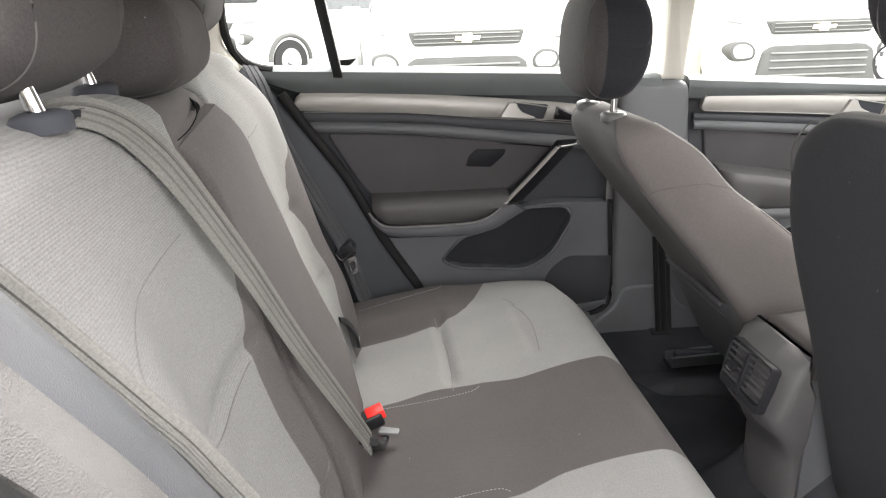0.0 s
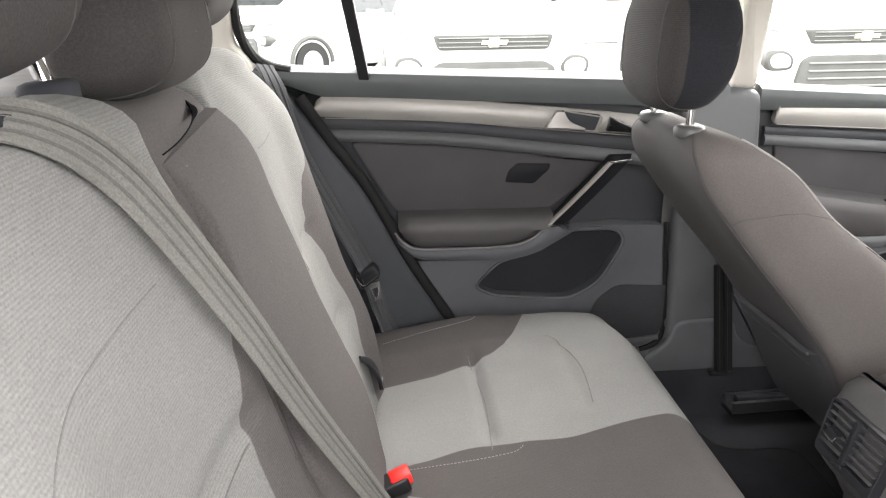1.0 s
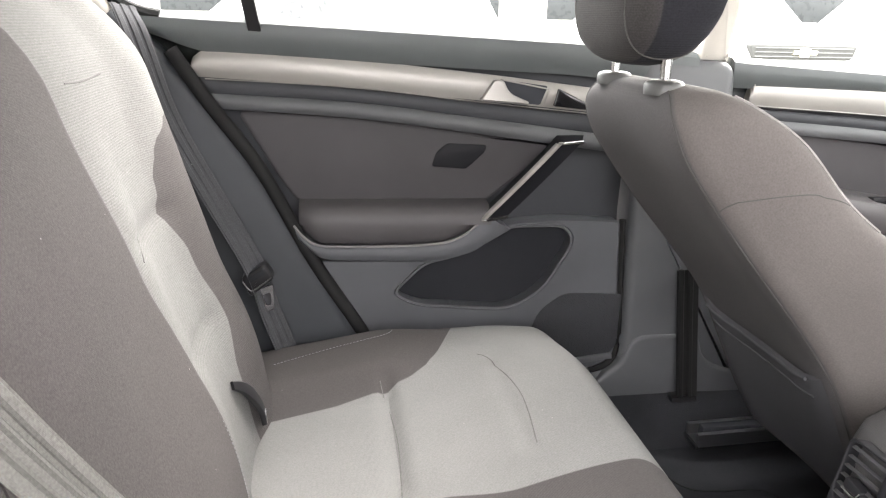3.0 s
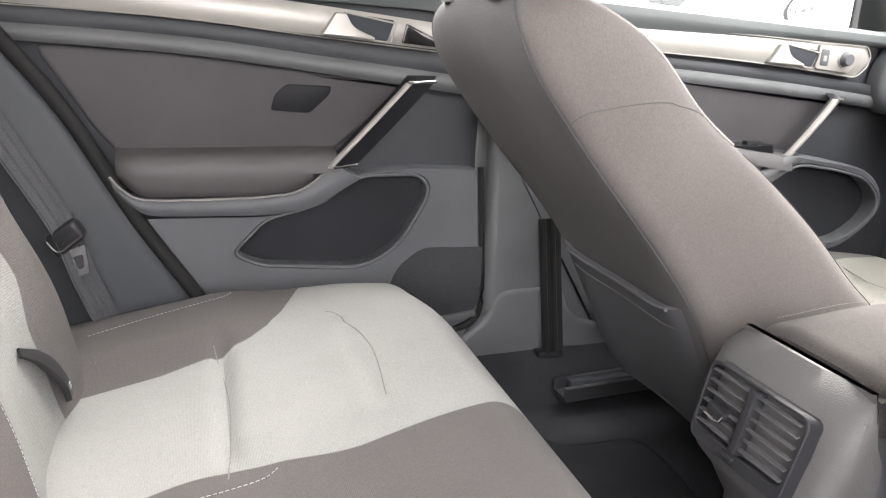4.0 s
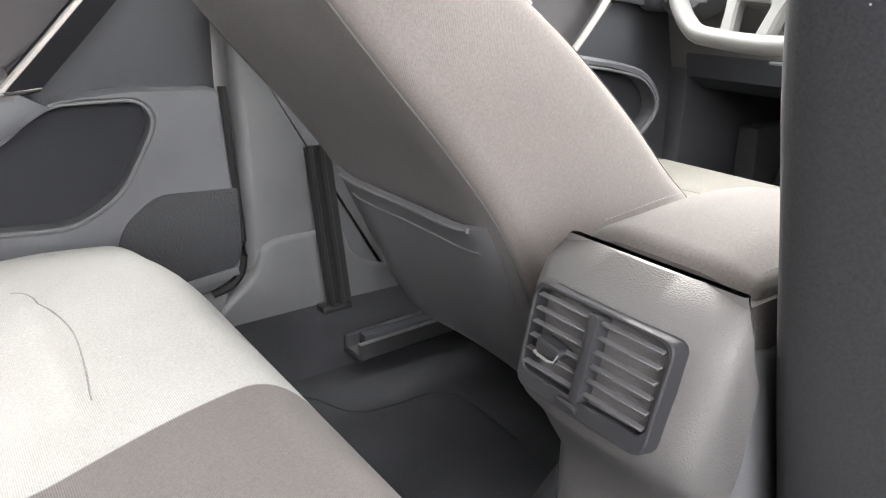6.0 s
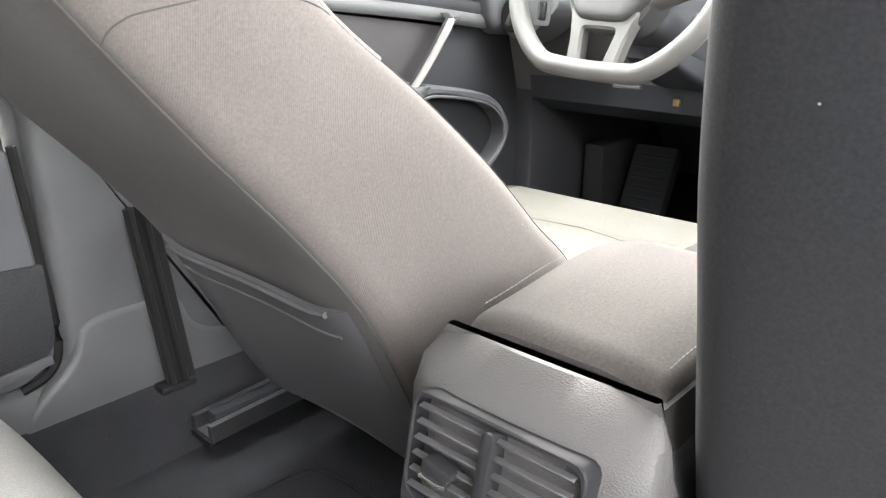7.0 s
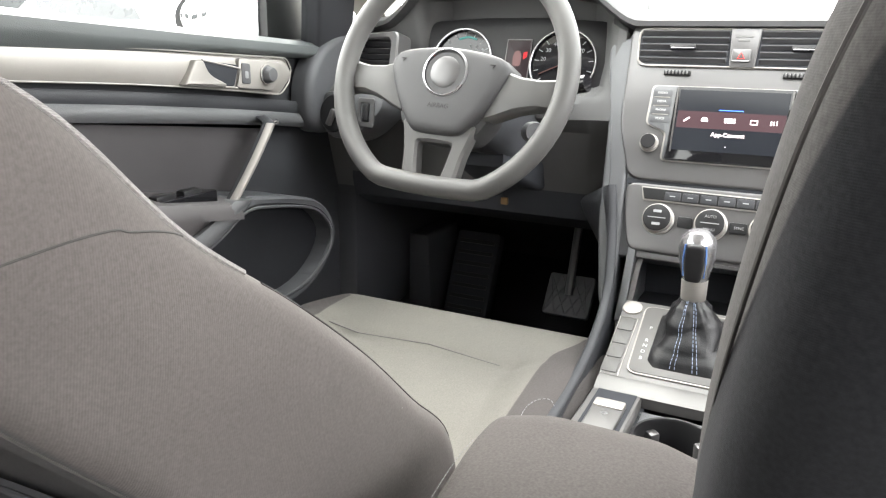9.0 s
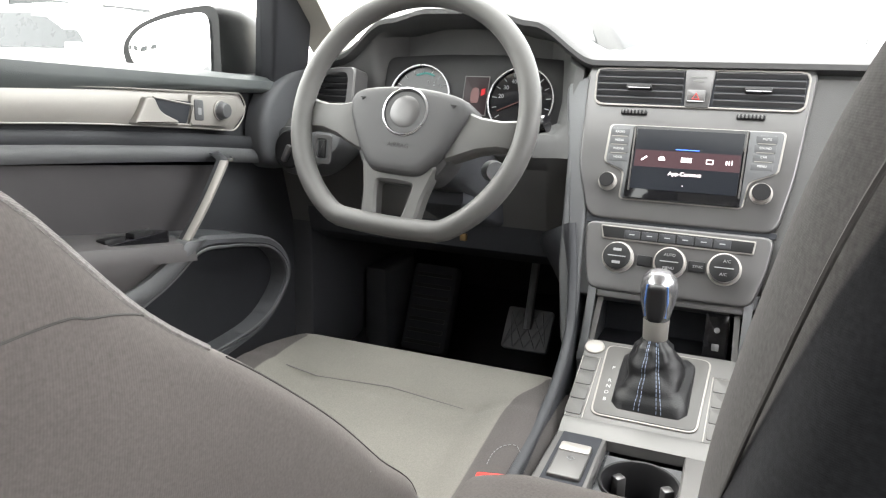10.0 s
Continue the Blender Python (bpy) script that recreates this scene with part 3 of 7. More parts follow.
def grab_bar(door, top, bot, width=0.050, face=None, deep=0.030):
    """Slanting pull bar: a bright front edge, a dark face behind it, both ends cut level with bright clips."""
    a, b = Vector(bot), Vector(top)
    rings, edge = [], []
    for k in range(17):
        u = -0.06 + 1.12 * k / 16
        back = 0.020 * max(0.0, -u, u - 1.0) / 0.06 + 0.004 * (2 * u - 1) ** 2
        p = a.lerp(b, u) + Vector((0, back, 0))
        rings.append([p + Vector((x, y, 0)) for x, y in ((0.0, deep), (0.0, -0.004), (0.004, -0.007), (0.010, -0.005), (width * 0.55, 0.004), (width, 0.016), (width, deep + 0.006))])
        edge.append([p + Vector((x, y, 0)) for x, y in ((-0.0012, 0.004), (-0.0012, -0.007), (0.0005, -0.0088), (0.0062, -0.0088), (0.0078, -0.0066), (0.0078, 0.000))])
    bar = part("grab_bar", lofted(rings), face or bar_black, door, "dark slanting pull bar")
    part("bright_edge", lofted(edge[1:-1]), silver, bar, "satin silver edge strip")
    for p in (a, b):
        clip = [p + Vector((x, y, 0)) for x, y in ((-0.001, -0.0050), (0.006, -0.0092), (width * 0.55, 0.0015), (width * 0.96, 0.0130))]
        part("end_clip", swept(clip, [(q.x, q.y) for q in rounded([(-0.0020, -0.0022), (0.0020, -0.0022), (0.0020, 0.0022), (-0.0020, 0.0022)], 0.0008, 2)], (0, 0, 1)), chrome, bar, "chrome end strip")
    return bar


def ribbon(top, bot, y_in, bulge=0.008, n=8, back=0.012):
    """A long trim strip between an upper and a lower line of (x, z), rounded across."""
    m = len(top)
    rings = []
    for i in range(m):
        ring = []
        for k in range(n + 1):
            t = k / n
            x, z = top[i][0] * (1 - t) + bot[i][0] * t, top[i][1] * (1 - t) + bot[i][1] * t
            ring.append((x, y_in - bulge * (1 - (2 * t - 1) ** 2), z))
        ring += [(bot[i][0], y_in + back, bot[i][1]), (top[i][0], y_in + back, top[i][1])]
        rings.append(ring)
    return lofted(rings)


def line2(pts, n=6):
    return [(p.x, p.y) for p in bent([(a, b, 0) for a, b in pts], n)]


def door_pad(x0, x1, y, dz_top, dz_bot):
    """The soft roll under the window."""
    rings = []
    for i in range(30):
        x = x0 + (x1 - x0) * i / 29
        z1, z0 = belt(x) + dz_top, belt(x) + dz_bot(x)
        pts = [(0.055, 0.0), (0.03, 0.0), (0.012, -0.003), (0.002, -0.010), (0.0, -0.022)]
        ring = [(x, y + a, z1 + b) for a, b in pts]
        for k in range(1, 6):
            t = k / 5
            ring.append((x, y + 0.012 * t * t, z1 - 0.022 + (z0 - z1 + 0.022) * t))
        ring.append((x, y + 0.055, z0))
        rings.append(ring)
    return lofted(rings)


def inner_handle(door, x0, z0, y):
    """Pull lever in its dark dish."""
    dish = part("handle_dish", slab(rounded([(x0 + 0.020, z0 - 0.022), (x0 + 0.106, z0 - 0.030), (x0 + 0.118, z0 + 0.002), (x0 + 0.034, z0 + 0.012)], 0.004), "y", y + 0.02, y - 0.0015, 0.001), dull_black, door, "dark recess behind the lever")
    lever = [(x0, z0 - 0.024), (x0 + 0.024, z0 + 0.012, 0.005), (x0 + 0.040, z0 + 0.011, 0.005), (x0 + 0.050, z0 - 0.010, 0.012), (x0 + 0.086, z0 - 0.025, 0.003), (x0 + 0.084, z0 - 0.030, 0.003)]
    part("handle_lever", slab(rounded(lever, 0.004), "y", y + 0.01, y - 0.006, 0.003, 3), silver, dish, "silver pull lever")
    rim = [(x0 + 0.084, y - 0.002, z0 - 0.0295), (x0 + 0.112, y - 0.002, z0 - 0.032), (x0 + 0.121, y - 0.002, z0 - 0.003), (x0 + 0.040, y - 0.002, z0 + 0.0115)]
    part("rim_line", tube(rim, 0.0016, 6), silver, dish, "thin bright rim")
    return dish


Y = 0.722
door = thing("rear_door", "dark grey rear car door trim with silver strip, closed", "car door", at=(1.25, 0.76, 0.42))
outline = rounded([(1.118, 0.50, 0.01), (1.16, 0.43, 0.02), (1.545, 0.425, 0.05), (1.604, 0.47, 0.03), (1.592, 0.74, 0.02), (1.60, 1.00, 0.01), (1.62, 1.035, 0.01), (0.745, 1.072, 0.01), (0.815, 1.00, 0.02), (0.868, 0.93, 0.02), (0.945, 0.82, 0.02), (1.03, 0.66, 0.02)], 0.02)
part("door_panel", slab(outline, "y", 0.79, Y + 0.008, 0.006), soft_black, door)
part("window_roll", door_pad(0.735, 1.70, 0.690, 0.0, lambda x: ramp(x, (0.735, -0.02), (0.86, -0.060), (1.6, -0.062))), roll_grey, door, "soft black roll below the window")
top = line2([(0.842, 0.998), (0.850, 1.012), (0.885, 1.020), (1.05, 1.012), (1.30, 0.990), (1.52, 0.966)])
bot = line2([(0.840, 0.985), (0.846, 0.979), (0.885, 0.976), (1.05, 0.966), (1.30, 0.945), (1.52, 0.925)])
part("silver_strip", ribbon(top, bot, 0.702, 0.006), silver, door, "curved satin silver trim strip")
tb = line2([(0.835, 0.979), (1.10, 0.960), (1.30, 0.940), (1.60, 0.908)])
bb = line2([(0.850, 0.951), (1.10, 0.938), (1.30, 0.915), (1.60, 0.878)])
part("groove_strip", ribbon(tb, bb, 0.711, 0.003), soft_black, door, "dark hollow band below the silver strip")
tb = line2([(0.842, 0.952), (1.10, 0.938), (1.30, 0.915), (1.60, 0.878)])
bb = line2([(0.868, 0.927), (1.10, 0.912), (1.30, 0.888), (1.60, 0.848)])
part("ridge_strip", ribbon(tb, bb, 0.708, 0.007), ridge_grey, door, "grey grained ridge above the insert")
part("bright_seam", tube([(a, 0.7015, b) for a, b in line2([(0.862, 0.975), (1.10, 0.9635), (1.30, 0.943), (1.52, 0.922)])], 0.0011, 6), silver, door, "thin bright lower edge of the silver strip")
inner_handle(door, 1.312, 0.968, 0.6925)
part("lock_cover", slab(rounded([(1.443, 0.936), (1.505, 0.930), (1.498, 0.944), (1.450, 0.966)], 0.003), "y", 0.72, 0.6925, 0.001), gloss_black, door, "gloss black lock cover")
ins = rounded([(0.905, 0.922, 0.02), (1.10, 0.912, 0.05), (1.30, 0.888, 0.05), (1.470, 0.868, 0.01), (1.335, 0.762, 0.01), (1.005, 0.762, 0.01), (0.975, 0.800, 0.02)], 0.02)
part("insert", slab(ins, "y", 0.76, Y - 0.002, 0.007, 3), leatherette, door, "padded dark leatherette insert")
part("cover_plate", slab(rounded([(1.243, 0.852), (1.262, 0.868), (1.334, 0.865), (1.330, 0.852), (1.297, 0.822), (1.235, 0.827)], 0.006), "y", 0.73, Y - 0.0045, 0.0015), bar_black, door, "small black cover plate")


def armrest(door, xs, y_in, z_top, z_bot):
    rings = []
    for i in range(25):
        x = xs[0] + (xs[1] - xs[0]) * i / 24
        k = min(1.0, 0.35 + 2.2 * math.sin(math.pi * min(1, (i / 24) * 0.8 + 0.05)))
        zt, zb = z_top(x), z_bot(x)
        y = Y + (y_in - Y) * k
        rings.append([(x, Y + 0.02, zt + 0.006), (x, Y - 0.006, zt + 0.004), (x, (Y + y) / 2, zt), (x, y + 0.010, zt - 0.006), (x, y + 0.002, zt - 0.016), (x, y, zt - 0.030), (x, y + 0.006, zb + 0.012), (x, y + 0.018, zb), (x, Y + 0.02, zb - 0.002)])
    return lofted(rings)


part("armrest", armrest(door, (1.004, 1.335), 0.664, lambda x: 0.766 - 0.006 * (x - 1.0), lambda x: ease(x, (1.0, 0.722), (1.045, 0.700), (1.20, 0.697), (1.25, 0.700), (1.285, 0.711), (1.335, 0.750))), arm_skin, door, "padded armrest")
und_t = line2([(0.996, 0.735), (1.012, 0.715), (1.04, 0.699), (1.12, 0.696), (1.235, 0.698), (1.285, 0.712), (1.328, 0.748)])
und_b = line2([(1.002, 0.712), (1.022, 0.690), (1.05, 0.674), (1.12, 0.670), (1.235, 0.668), (1.295, 0.680), (1.372, 0.722)])
part("armrest_lip", ribbon(und_t, und_b, 0.673, 0.005, back=0.045), door_grey, door, "grey plastic lip under the armrest")
part("lip_edge", tube([(a, 0.668, b + 0.001) for a, b in und_t], 0.0022, 6), material("lip_edge_grey", (0.16, 0.155, 0.15), 0.4), door, "pale edge line of the armrest lip")
low_out = rounded([(1.03, 0.664, 0.004), (1.215, 0.660, 0.01), (1.30, 0.674, 0.03), (1.375, 0.728, 0.02), (1.46, 0.735, 0.02), (1.585, 0.728, 0.01), (1.600, 0.50, 0.02), (1.595, 0.455, 0.02), (1.555, 0.432, 0.02), (1.165, 0.44, 0.02), (1.122, 0.505, 0.01), (1.075, 0.58, 0.02)], 0.02)
pocket = rounded([(1.165, 0.600, 0.02), (1.210, 0.577, 0.02), (1.380, 0.563, 0.03), (1.442, 0.598, 0.03), (1.498, 0.692, 0.03), (1.478, 0.722, 0.02), (1.375, 0.722, 0.02), (1.295, 0.672, 0.03), (1.222, 0.656, 0.02)], 0.02)
part("lower_panel", ring_slab(low_out, pocket, "y", 0.755, 0.694, 0.006, din=0.752), door_grey, door, "grey plastic lower panel with map pocket")
part("pocket_lining", slab(pocket, "y", 0.740, 0.7275, 0.0), felt, door, "black felt lining of the map pocket")
# paler bead puts the highlight on the pocket's edge into colour
part("rim_highlight", tube([(q.x, 0.6945, q.y) for q in pocket], 0.0024, 6, closed=True, up=(0, -1, 0)), ridge_grey, door, "pale bead drawn for the highlight along the pocket rim")
part("speaker_grille", slab(rounded([(1.440, 0.558, 0.02), (1.485, 0.592, 0.02), (1.598, 0.586, 0.005), (1.597, 0.475, 0.02), (1.560, 0.452, 0.02), (1.40, 0.455, 0.02)], 0.01), "y", 0.70, 0.6905, 0.0015), grille_black, door, "black perforated loudspeaker grille")
part("scuff_strip", swept([(1.40, 0.690, 0.448), (1.50, 0.688, 0.452), (1.588, 0.689, 0.462)], [(q.x, q.y) for q in rounded([(-0.006, -0.003), (0.006, -0.003), (0.006, 0.003), (-0.006, 0.003)], 0.001, 2)], (0, -1, 0)), hard_grey, door, "thin bright strip at the foot of the door")
grab_bar(door, (1.447, 0.664, 0.877), (1.318, 0.664, 0.744))
part("edge_seam", tube([(1.590, 0.700, 0.730), (1.597, 0.700, 0.60), (1.6015, 0.700, 0.48), (1.585, 0.700, 0.440), (1.55, 0.700, 0.427)], 0.006, 6, smooth=4), rubber_seal, door, "black rubber edge")

# front door
Y = 0.735
door = thing("front_door", "dark grey front car door trim with silver strip, closed", "car door", at=(2.1, 0.77, 0.42))
part("door_panel", slab(rounded([(1.82, 0.40), (2.66, 0.40), (2.70, 0.70), (2.60, 0.97), (1.775, 1.018), (1.80, 0.70)], 0.03), "y", 0.80, Y + 0.008, 0.006), soft_black, door)
part("window_roll", door_pad(1.775, 2.60, 0.705, 0.0, lambda x: ramp(x, (1.77, -0.055), (2.3, -0.032), (2.6, -0.030))), roll_grey, door, "soft black roll below the window")
top = line2([(1.815, 0.955), (1.822, 0.972), (1.85, 0.980), (2.10, 0.968), (2.30, 0.957), (2.385, 0.953), (2.412, 0.949), (2.424, 0.932)])
bot = line2([(1.814, 0.950), (1.820, 0.940), (1.85, 0.936), (2.10, 0.920), (2.30, 0.901), (2.362, 0.894), (2.394, 0.893), (2.418, 0.912)])
part("silver_strip", ribbon(top, bot, 0.717, 0.006), silver, door, "curved satin silver trim strip")
part("strip_edge", tube([(a, 0.7125, b) for a, b in top[6:]] + [(a, 0.7125, b) for a, b in reversed(bot[6:])], 0.0012, 6), silver, door, "thin bright edge round the strip")
tb = line2([(1.80, 0.932), (2.05, 0.914), (2.30, 0.892), (2.50, 0.870)])
bb = line2([(1.80, 0.915), (2.05, 0.896), (2.30, 0.872), (2.50, 0.848)])
part("groove_strip", ribbon(tb, bb, 0.724, 0.003), soft_black, door, "dark hollow band below the silver strip")
tb = line2([(1.80, 0.915), (2.05, 0.896), (2.30, 0.872), (2.50, 0.848)])
bb = line2([(1.80, 0.893), (2.05, 0.872), (2.30, 0.848), (2.50, 0.824)])
part("ridge_strip", ribbon(tb, bb, 0.721, 0.006), ridge_grey, door, "grey grained ridge above the insert")
inner_handle(door, 2.168, 0.940, 0.7075)
part("switch_plate", slab(rounded([(2.284, 0.907), (2.366, 0.899), (2.394, 0.924), (2.391, 0.944), (2.288, 0.953)], 0.006), "y", 0.735, 0.7065, 0.002), silver, door, "satin grey plate for the mirror switch")
part("lock_button", slab(rounded([(2.292, 0.914), (2.312, 0.912), (2.312, 0.944), (2.292, 0.946)], 0.004), "y", 0.735, 0.7045, 0.002), hard_grey, door, "grey lock button")
part("lock_sign", slab(rounded([(2.298, 0.922), (2.306, 0.921), (2.306, 0.932), (2.298, 0.933)], 0.002), "y", 0.71, 0.7041, 0.0002), thread_pale, door, "small pale lock sign")
knob = part("mirror_knob", spun([(0.0155, 0.0), (0.0155, 0.004), (0.013, 0.006), (0.0125, 0.014), (0.0105, 0.017), (0.0, 0.0175)], aimed((2.352, 0.709, 0.926), (0, -1, 0)), 24), hard_grey, door, "round grey mirror switch")
part("knob_rim", spun([(0.0165, 0.0), (0.0165, 0.0025), (0.0150, 0.003), (0.0150, 0.0)], aimed((2.352, 0.7068, 0.926), (0, -1, 0)), 24), silver, knob, "bright rim round the switch")
ins = rounded([(1.83, 0.900, 0.01), (2.05, 0.878, 0.05), (2.400, 0.838, 0.01), (2.290, 0.735, 0.01), (1.85, 0.745, 0.01)], 0.02)
part("insert", slab(ins, "y", 0.77, Y - 0.002, 0.007, 3), leatherette, door, "padded dark leatherette insert")
part("armrest", armrest(door, (1.86, 2.215), 0.648, lambda x: 0.772 - 0.16 * (x - 2.05), lambda x: ease(x, (1.86, 0.700), (2.06, 0.690), (2.215, 0.730))), arm_skin, door, "padded armrest")
part("armrest_lip", ribbon(line2([(1.86, 0.702), (2.03, 0.696), (2.10, 0.702), (2.155, 0.720), (2.203, 0.745)]), line2([(1.86, 0.676), (2.04, 0.670), (2.13, 0.680), (2.19, 0.706), (2.245, 0.742)]), 0.655, 0.006, back=0.06), ridge_grey, door, "grey plastic lip under the armrest")
sw = part("window_switches", slab(rounded([(2.05, 0.668), (2.19, 0.672), (2.18, 0.700), (2.07, 0.698)], 0.008), "z", 0.735, 0.7645, 0.003), gloss_black, door, "black window switch panel")
for k in range(2):
    part("window_switch", box(2.075 + 0.05 * k, 2.110 + 0.05 * k, 0.676, 0.694, 0.760, 0.771, 0.003), black_plastic, sw)
grab_bar(door, (2.316, 0.672, 0.853), (2.201, 0.668, 0.729), 0.030, soft_black, 0.012)
low_out = rounded([(1.85, 0.69, 0.01), (2.08, 0.672, 0.02), (2.19, 0.712, 0.02), (2.240, 0.746, 0.01), (2.34, 0.730, 0.04), (2.435, 0.706, 0.05), (2.487, 0.634, 0.05), (2.403, 0.553, 0.05), (2.28, 0.535, 0.03), (1.85, 0.46, 0.02)], 0.02)
pocket = rounded([(1.98, 0.55, 0.02), (2.28, 0.555, 0.05), (2.395, 0.566, 0.05), (2.470, 0.632, 0.05), (2.422, 0.693, 0.04), (2.33, 0.714, 0.02), (2.235, 0.728, 0.03), (2.17, 0.690, 0.03), (2.02, 0.640, 0.02)], 0.02)
part("lower_panel", ring_slab(low_out, pocket, "y", 0.77, 0.658, 0.006, din=0.768), door_grey, door, "grey plastic lower panel with map pocket")
part("pocket_lining", slab(pocket, "y", 0.755, 0.694, 0.0), felt, door, "black felt lining of the map pocket")
# highlight along this pocket's edge, again drawn as a paler bead
part("rim_highlight", tube([(q.x, 0.6585, q.y) for q in pocket], 0.0026, 6, closed=True, up=(0, -1, 0)), ridge_grey, door, "pale bead drawn for the highlight along the pocket rim")

solo("window_glass_rear", box(0.71, 1.70, 0.716, 0.719, 1.0, 1.40, 0), pane_clear, "clear rear side window", "window", kind="structure", smooth=False)
solo("window_glass_front", box(1.77, 2.62, 0.731, 0.734, 0.96, 1.40, 0), pane_clear, "clear front side window", "window", kind="structure", smooth=False)
for ob in (bpy.data.objects["window_glass_rear"], bpy.data.objects["window_glass_front"]):
    ob.visible_shadow = False
    for v in ob.data.vertices:
        if v.co.z > 1.2:
            v.co.y -= 0.14
ws = lofted([[(2.13, y, 1.40 - 0.05 * (y / 0.6) ** 2), (2.45, y * 1.08, 1.235 - 0.03 * (y / 0.6) ** 2), (2.95, y * 1.2, 0.985), (2.953, y * 1.2, 0.988), (2.453, y * 1.08, 1.238 - 0.03 * (y / 0.6) ** 2), (2.133, y, 1.403 - 0.05 * (y / 0.6) ** 2)] for y in (-0.58, -0.4, -0.2, 0.0, 0.2, 0.4, 0.58)])
ws = solo("windscreen", ws, pane_clear, "clear sloping windscreen", "windscreen", kind="structure")
ws.visible_shadow = False
# front window frame foot and slim frame bar
fb = slab([(2.497, 0.965), (2.610, 0.965), (2.505, 1.24), (2.390, 1.24)], "y", 0.745, 0.706, 0.010, 3)
lean(fb, 0.97, 0.36)
solo("window_post", fb, soft_black, "dark post at the front of the door window", "window post", kind="structure")
# right side: front door closed, rear door stands open
rb = slab(rounded([(1.76, 0.40), (2.70, 0.40), (2.70, 0.97), (1.76, 1.02)], 0.03), "y", -0.80, -0.72, 0.02)
solo("passenger_door", rb, soft_black, "dark grey trim of the closed passenger door", "car door", kind="structure")

# the rear door on this side, swung wide open: unseen, added to shade the near bench
od = box(-0.86, 0.0, -0.035, 0.035, 0.36, 1.02, 0.02)
bmesh.ops.transform(od, matrix=pose(1.70, -0.78, 0, 0, 0, 68), verts=od.verts)
solo("open_rear_door", od, soft_black, "dark grey rear door swung wide open", "car door", kind="structure")

# ---- rear bench ----
def bench_zone(v):
    """Above zero where the bench back is pale."""
    c = abs(v.y)
    d = c - 0.37
    half = ease(v.z, (0.50, 0.14), (0.60, 0.126), (0.70, 0.124), (0.80, 0.122), (0.84, 0.128), (0.89, 0.155), (0.935, 0.20), (0.965, 0.40))
    inner = c - (ease(v.z, (0.55, 0.190), (0.72, 0.178), (0.83, 0.146), (0.98, 0.116), (1.10, 0.110)) if v.y > 0 else ease(v.z, (0.55, 0.22), (0.80, 0.17), (1.0, 0.145), (1.10, 0.12)))
    if v.y > 0:
        waist = ease(v.z, (0.50, 0.380), (0.61, 0.380), (0.69, 0.411), (0.775, 0.396), (0.84, 0.366), (0.875, 0.374), (0.912, 0.400), (0.94, 0.455), (0.965, 0.66))
        return min(waist - c, inner)
    outer = 0.32 - d
    return min(half + d if d < 0 else outer, outer, inner)


def back_x(y, z):
    """Front face of the bench back."""
    x = 0.950 - (z - 0.53) * 0.29
    c = abs(y)
    if y < 0:
        x += 0.034 * ease(c, (0.44, 0.0), (0.545, 1.0)) * ease(z, (0.48, 0.7), (0.7, 1.0), (0.90, 0.75), (1.06, 0.0))
    else:
        x += 0.014 * bump_at(c, 0.45, 0.10) - 0.055 * ease(c, (0.49, 0.0), (0.60, 1.0))
    x -= 0.012 * bump_at(c, 0.34, 0.16) * ease(z, (0.5, 0.6), (0.75, 1.0), (1.05, 0.2))
    x -= 5.0 * max(0.0, z - 1.0) ** 2 * ease(y, (-0.20, 0.0), (-0.15, 1.0))
    x += 0.010 * bump_at(z, 0.63, 0.12) + 0.006 * bump_at(c, 0.20, 0.07) * (1 - ease(z, (0.85, 0.0), (1.0, 1.0)))
    for zs in (0.838, 0.690 if y > 0 else 0.625):
        x -= 0.007 * bump_at(z, zs, 0.018) * ease(c, (0.17, 0.0), (0.22, 1.0), (0.37, 1.0), (0.42, 0.0 if y > 0 else 1.0))
    return x


def bench_ring(y, top, grow=1.0, n=60):
    """Loop round the bench back at one y."""
    ring = []
    for k in range(n):
        t = k / (n - 1)
        z = 0.46 + (top - 0.035 - 0.46) * t
        ring.append((back_x(y, z), z))
    xt = ring[-1][0]
    for a in range(1, 9):
        ang = a / 9 * math.pi
        ring.append((xt - 0.055 + 0.055 * math.cos(ang), top - 0.035 + 0.035 * math.sin(ang)))
    ring += [(xt - 0.11, 0.8), (xt - 0.03, 0.46)]
    mx, mz = sum(p[0] for p in ring) / len(ring), sum(p[1] for p in ring) / len(ring)
    return [(mx + (x - mx) * grow, y, mz + (z - mz) * grow) for x, z in ring]


def bench_back(y0, y1, top):
    m = 56
    rings = []
    for i in range(m + 1):
        t = i / m
        y = y0 + (y1 - y0) * t
        e = min(t, 1 - t) * (y1 - y0) / 0.022
        grow = 1.0 if e >= 1 else 0.93 + 0.07 * math.sqrt(max(0.0, 1 - (1 - e) ** 2))
        rings.append(bench_ring(y, top(y), grow))
    return lofted(rings, zone=bench_zone)


def back_line(pts, n=10, off=0.0015):
    """A line on the bench back through (y, z) points."""
    return [Vector((back_x(p.x, p.y) + off, p.x, p.y)) for p in bent([(a, b, 0) for a, b in pts], n)]


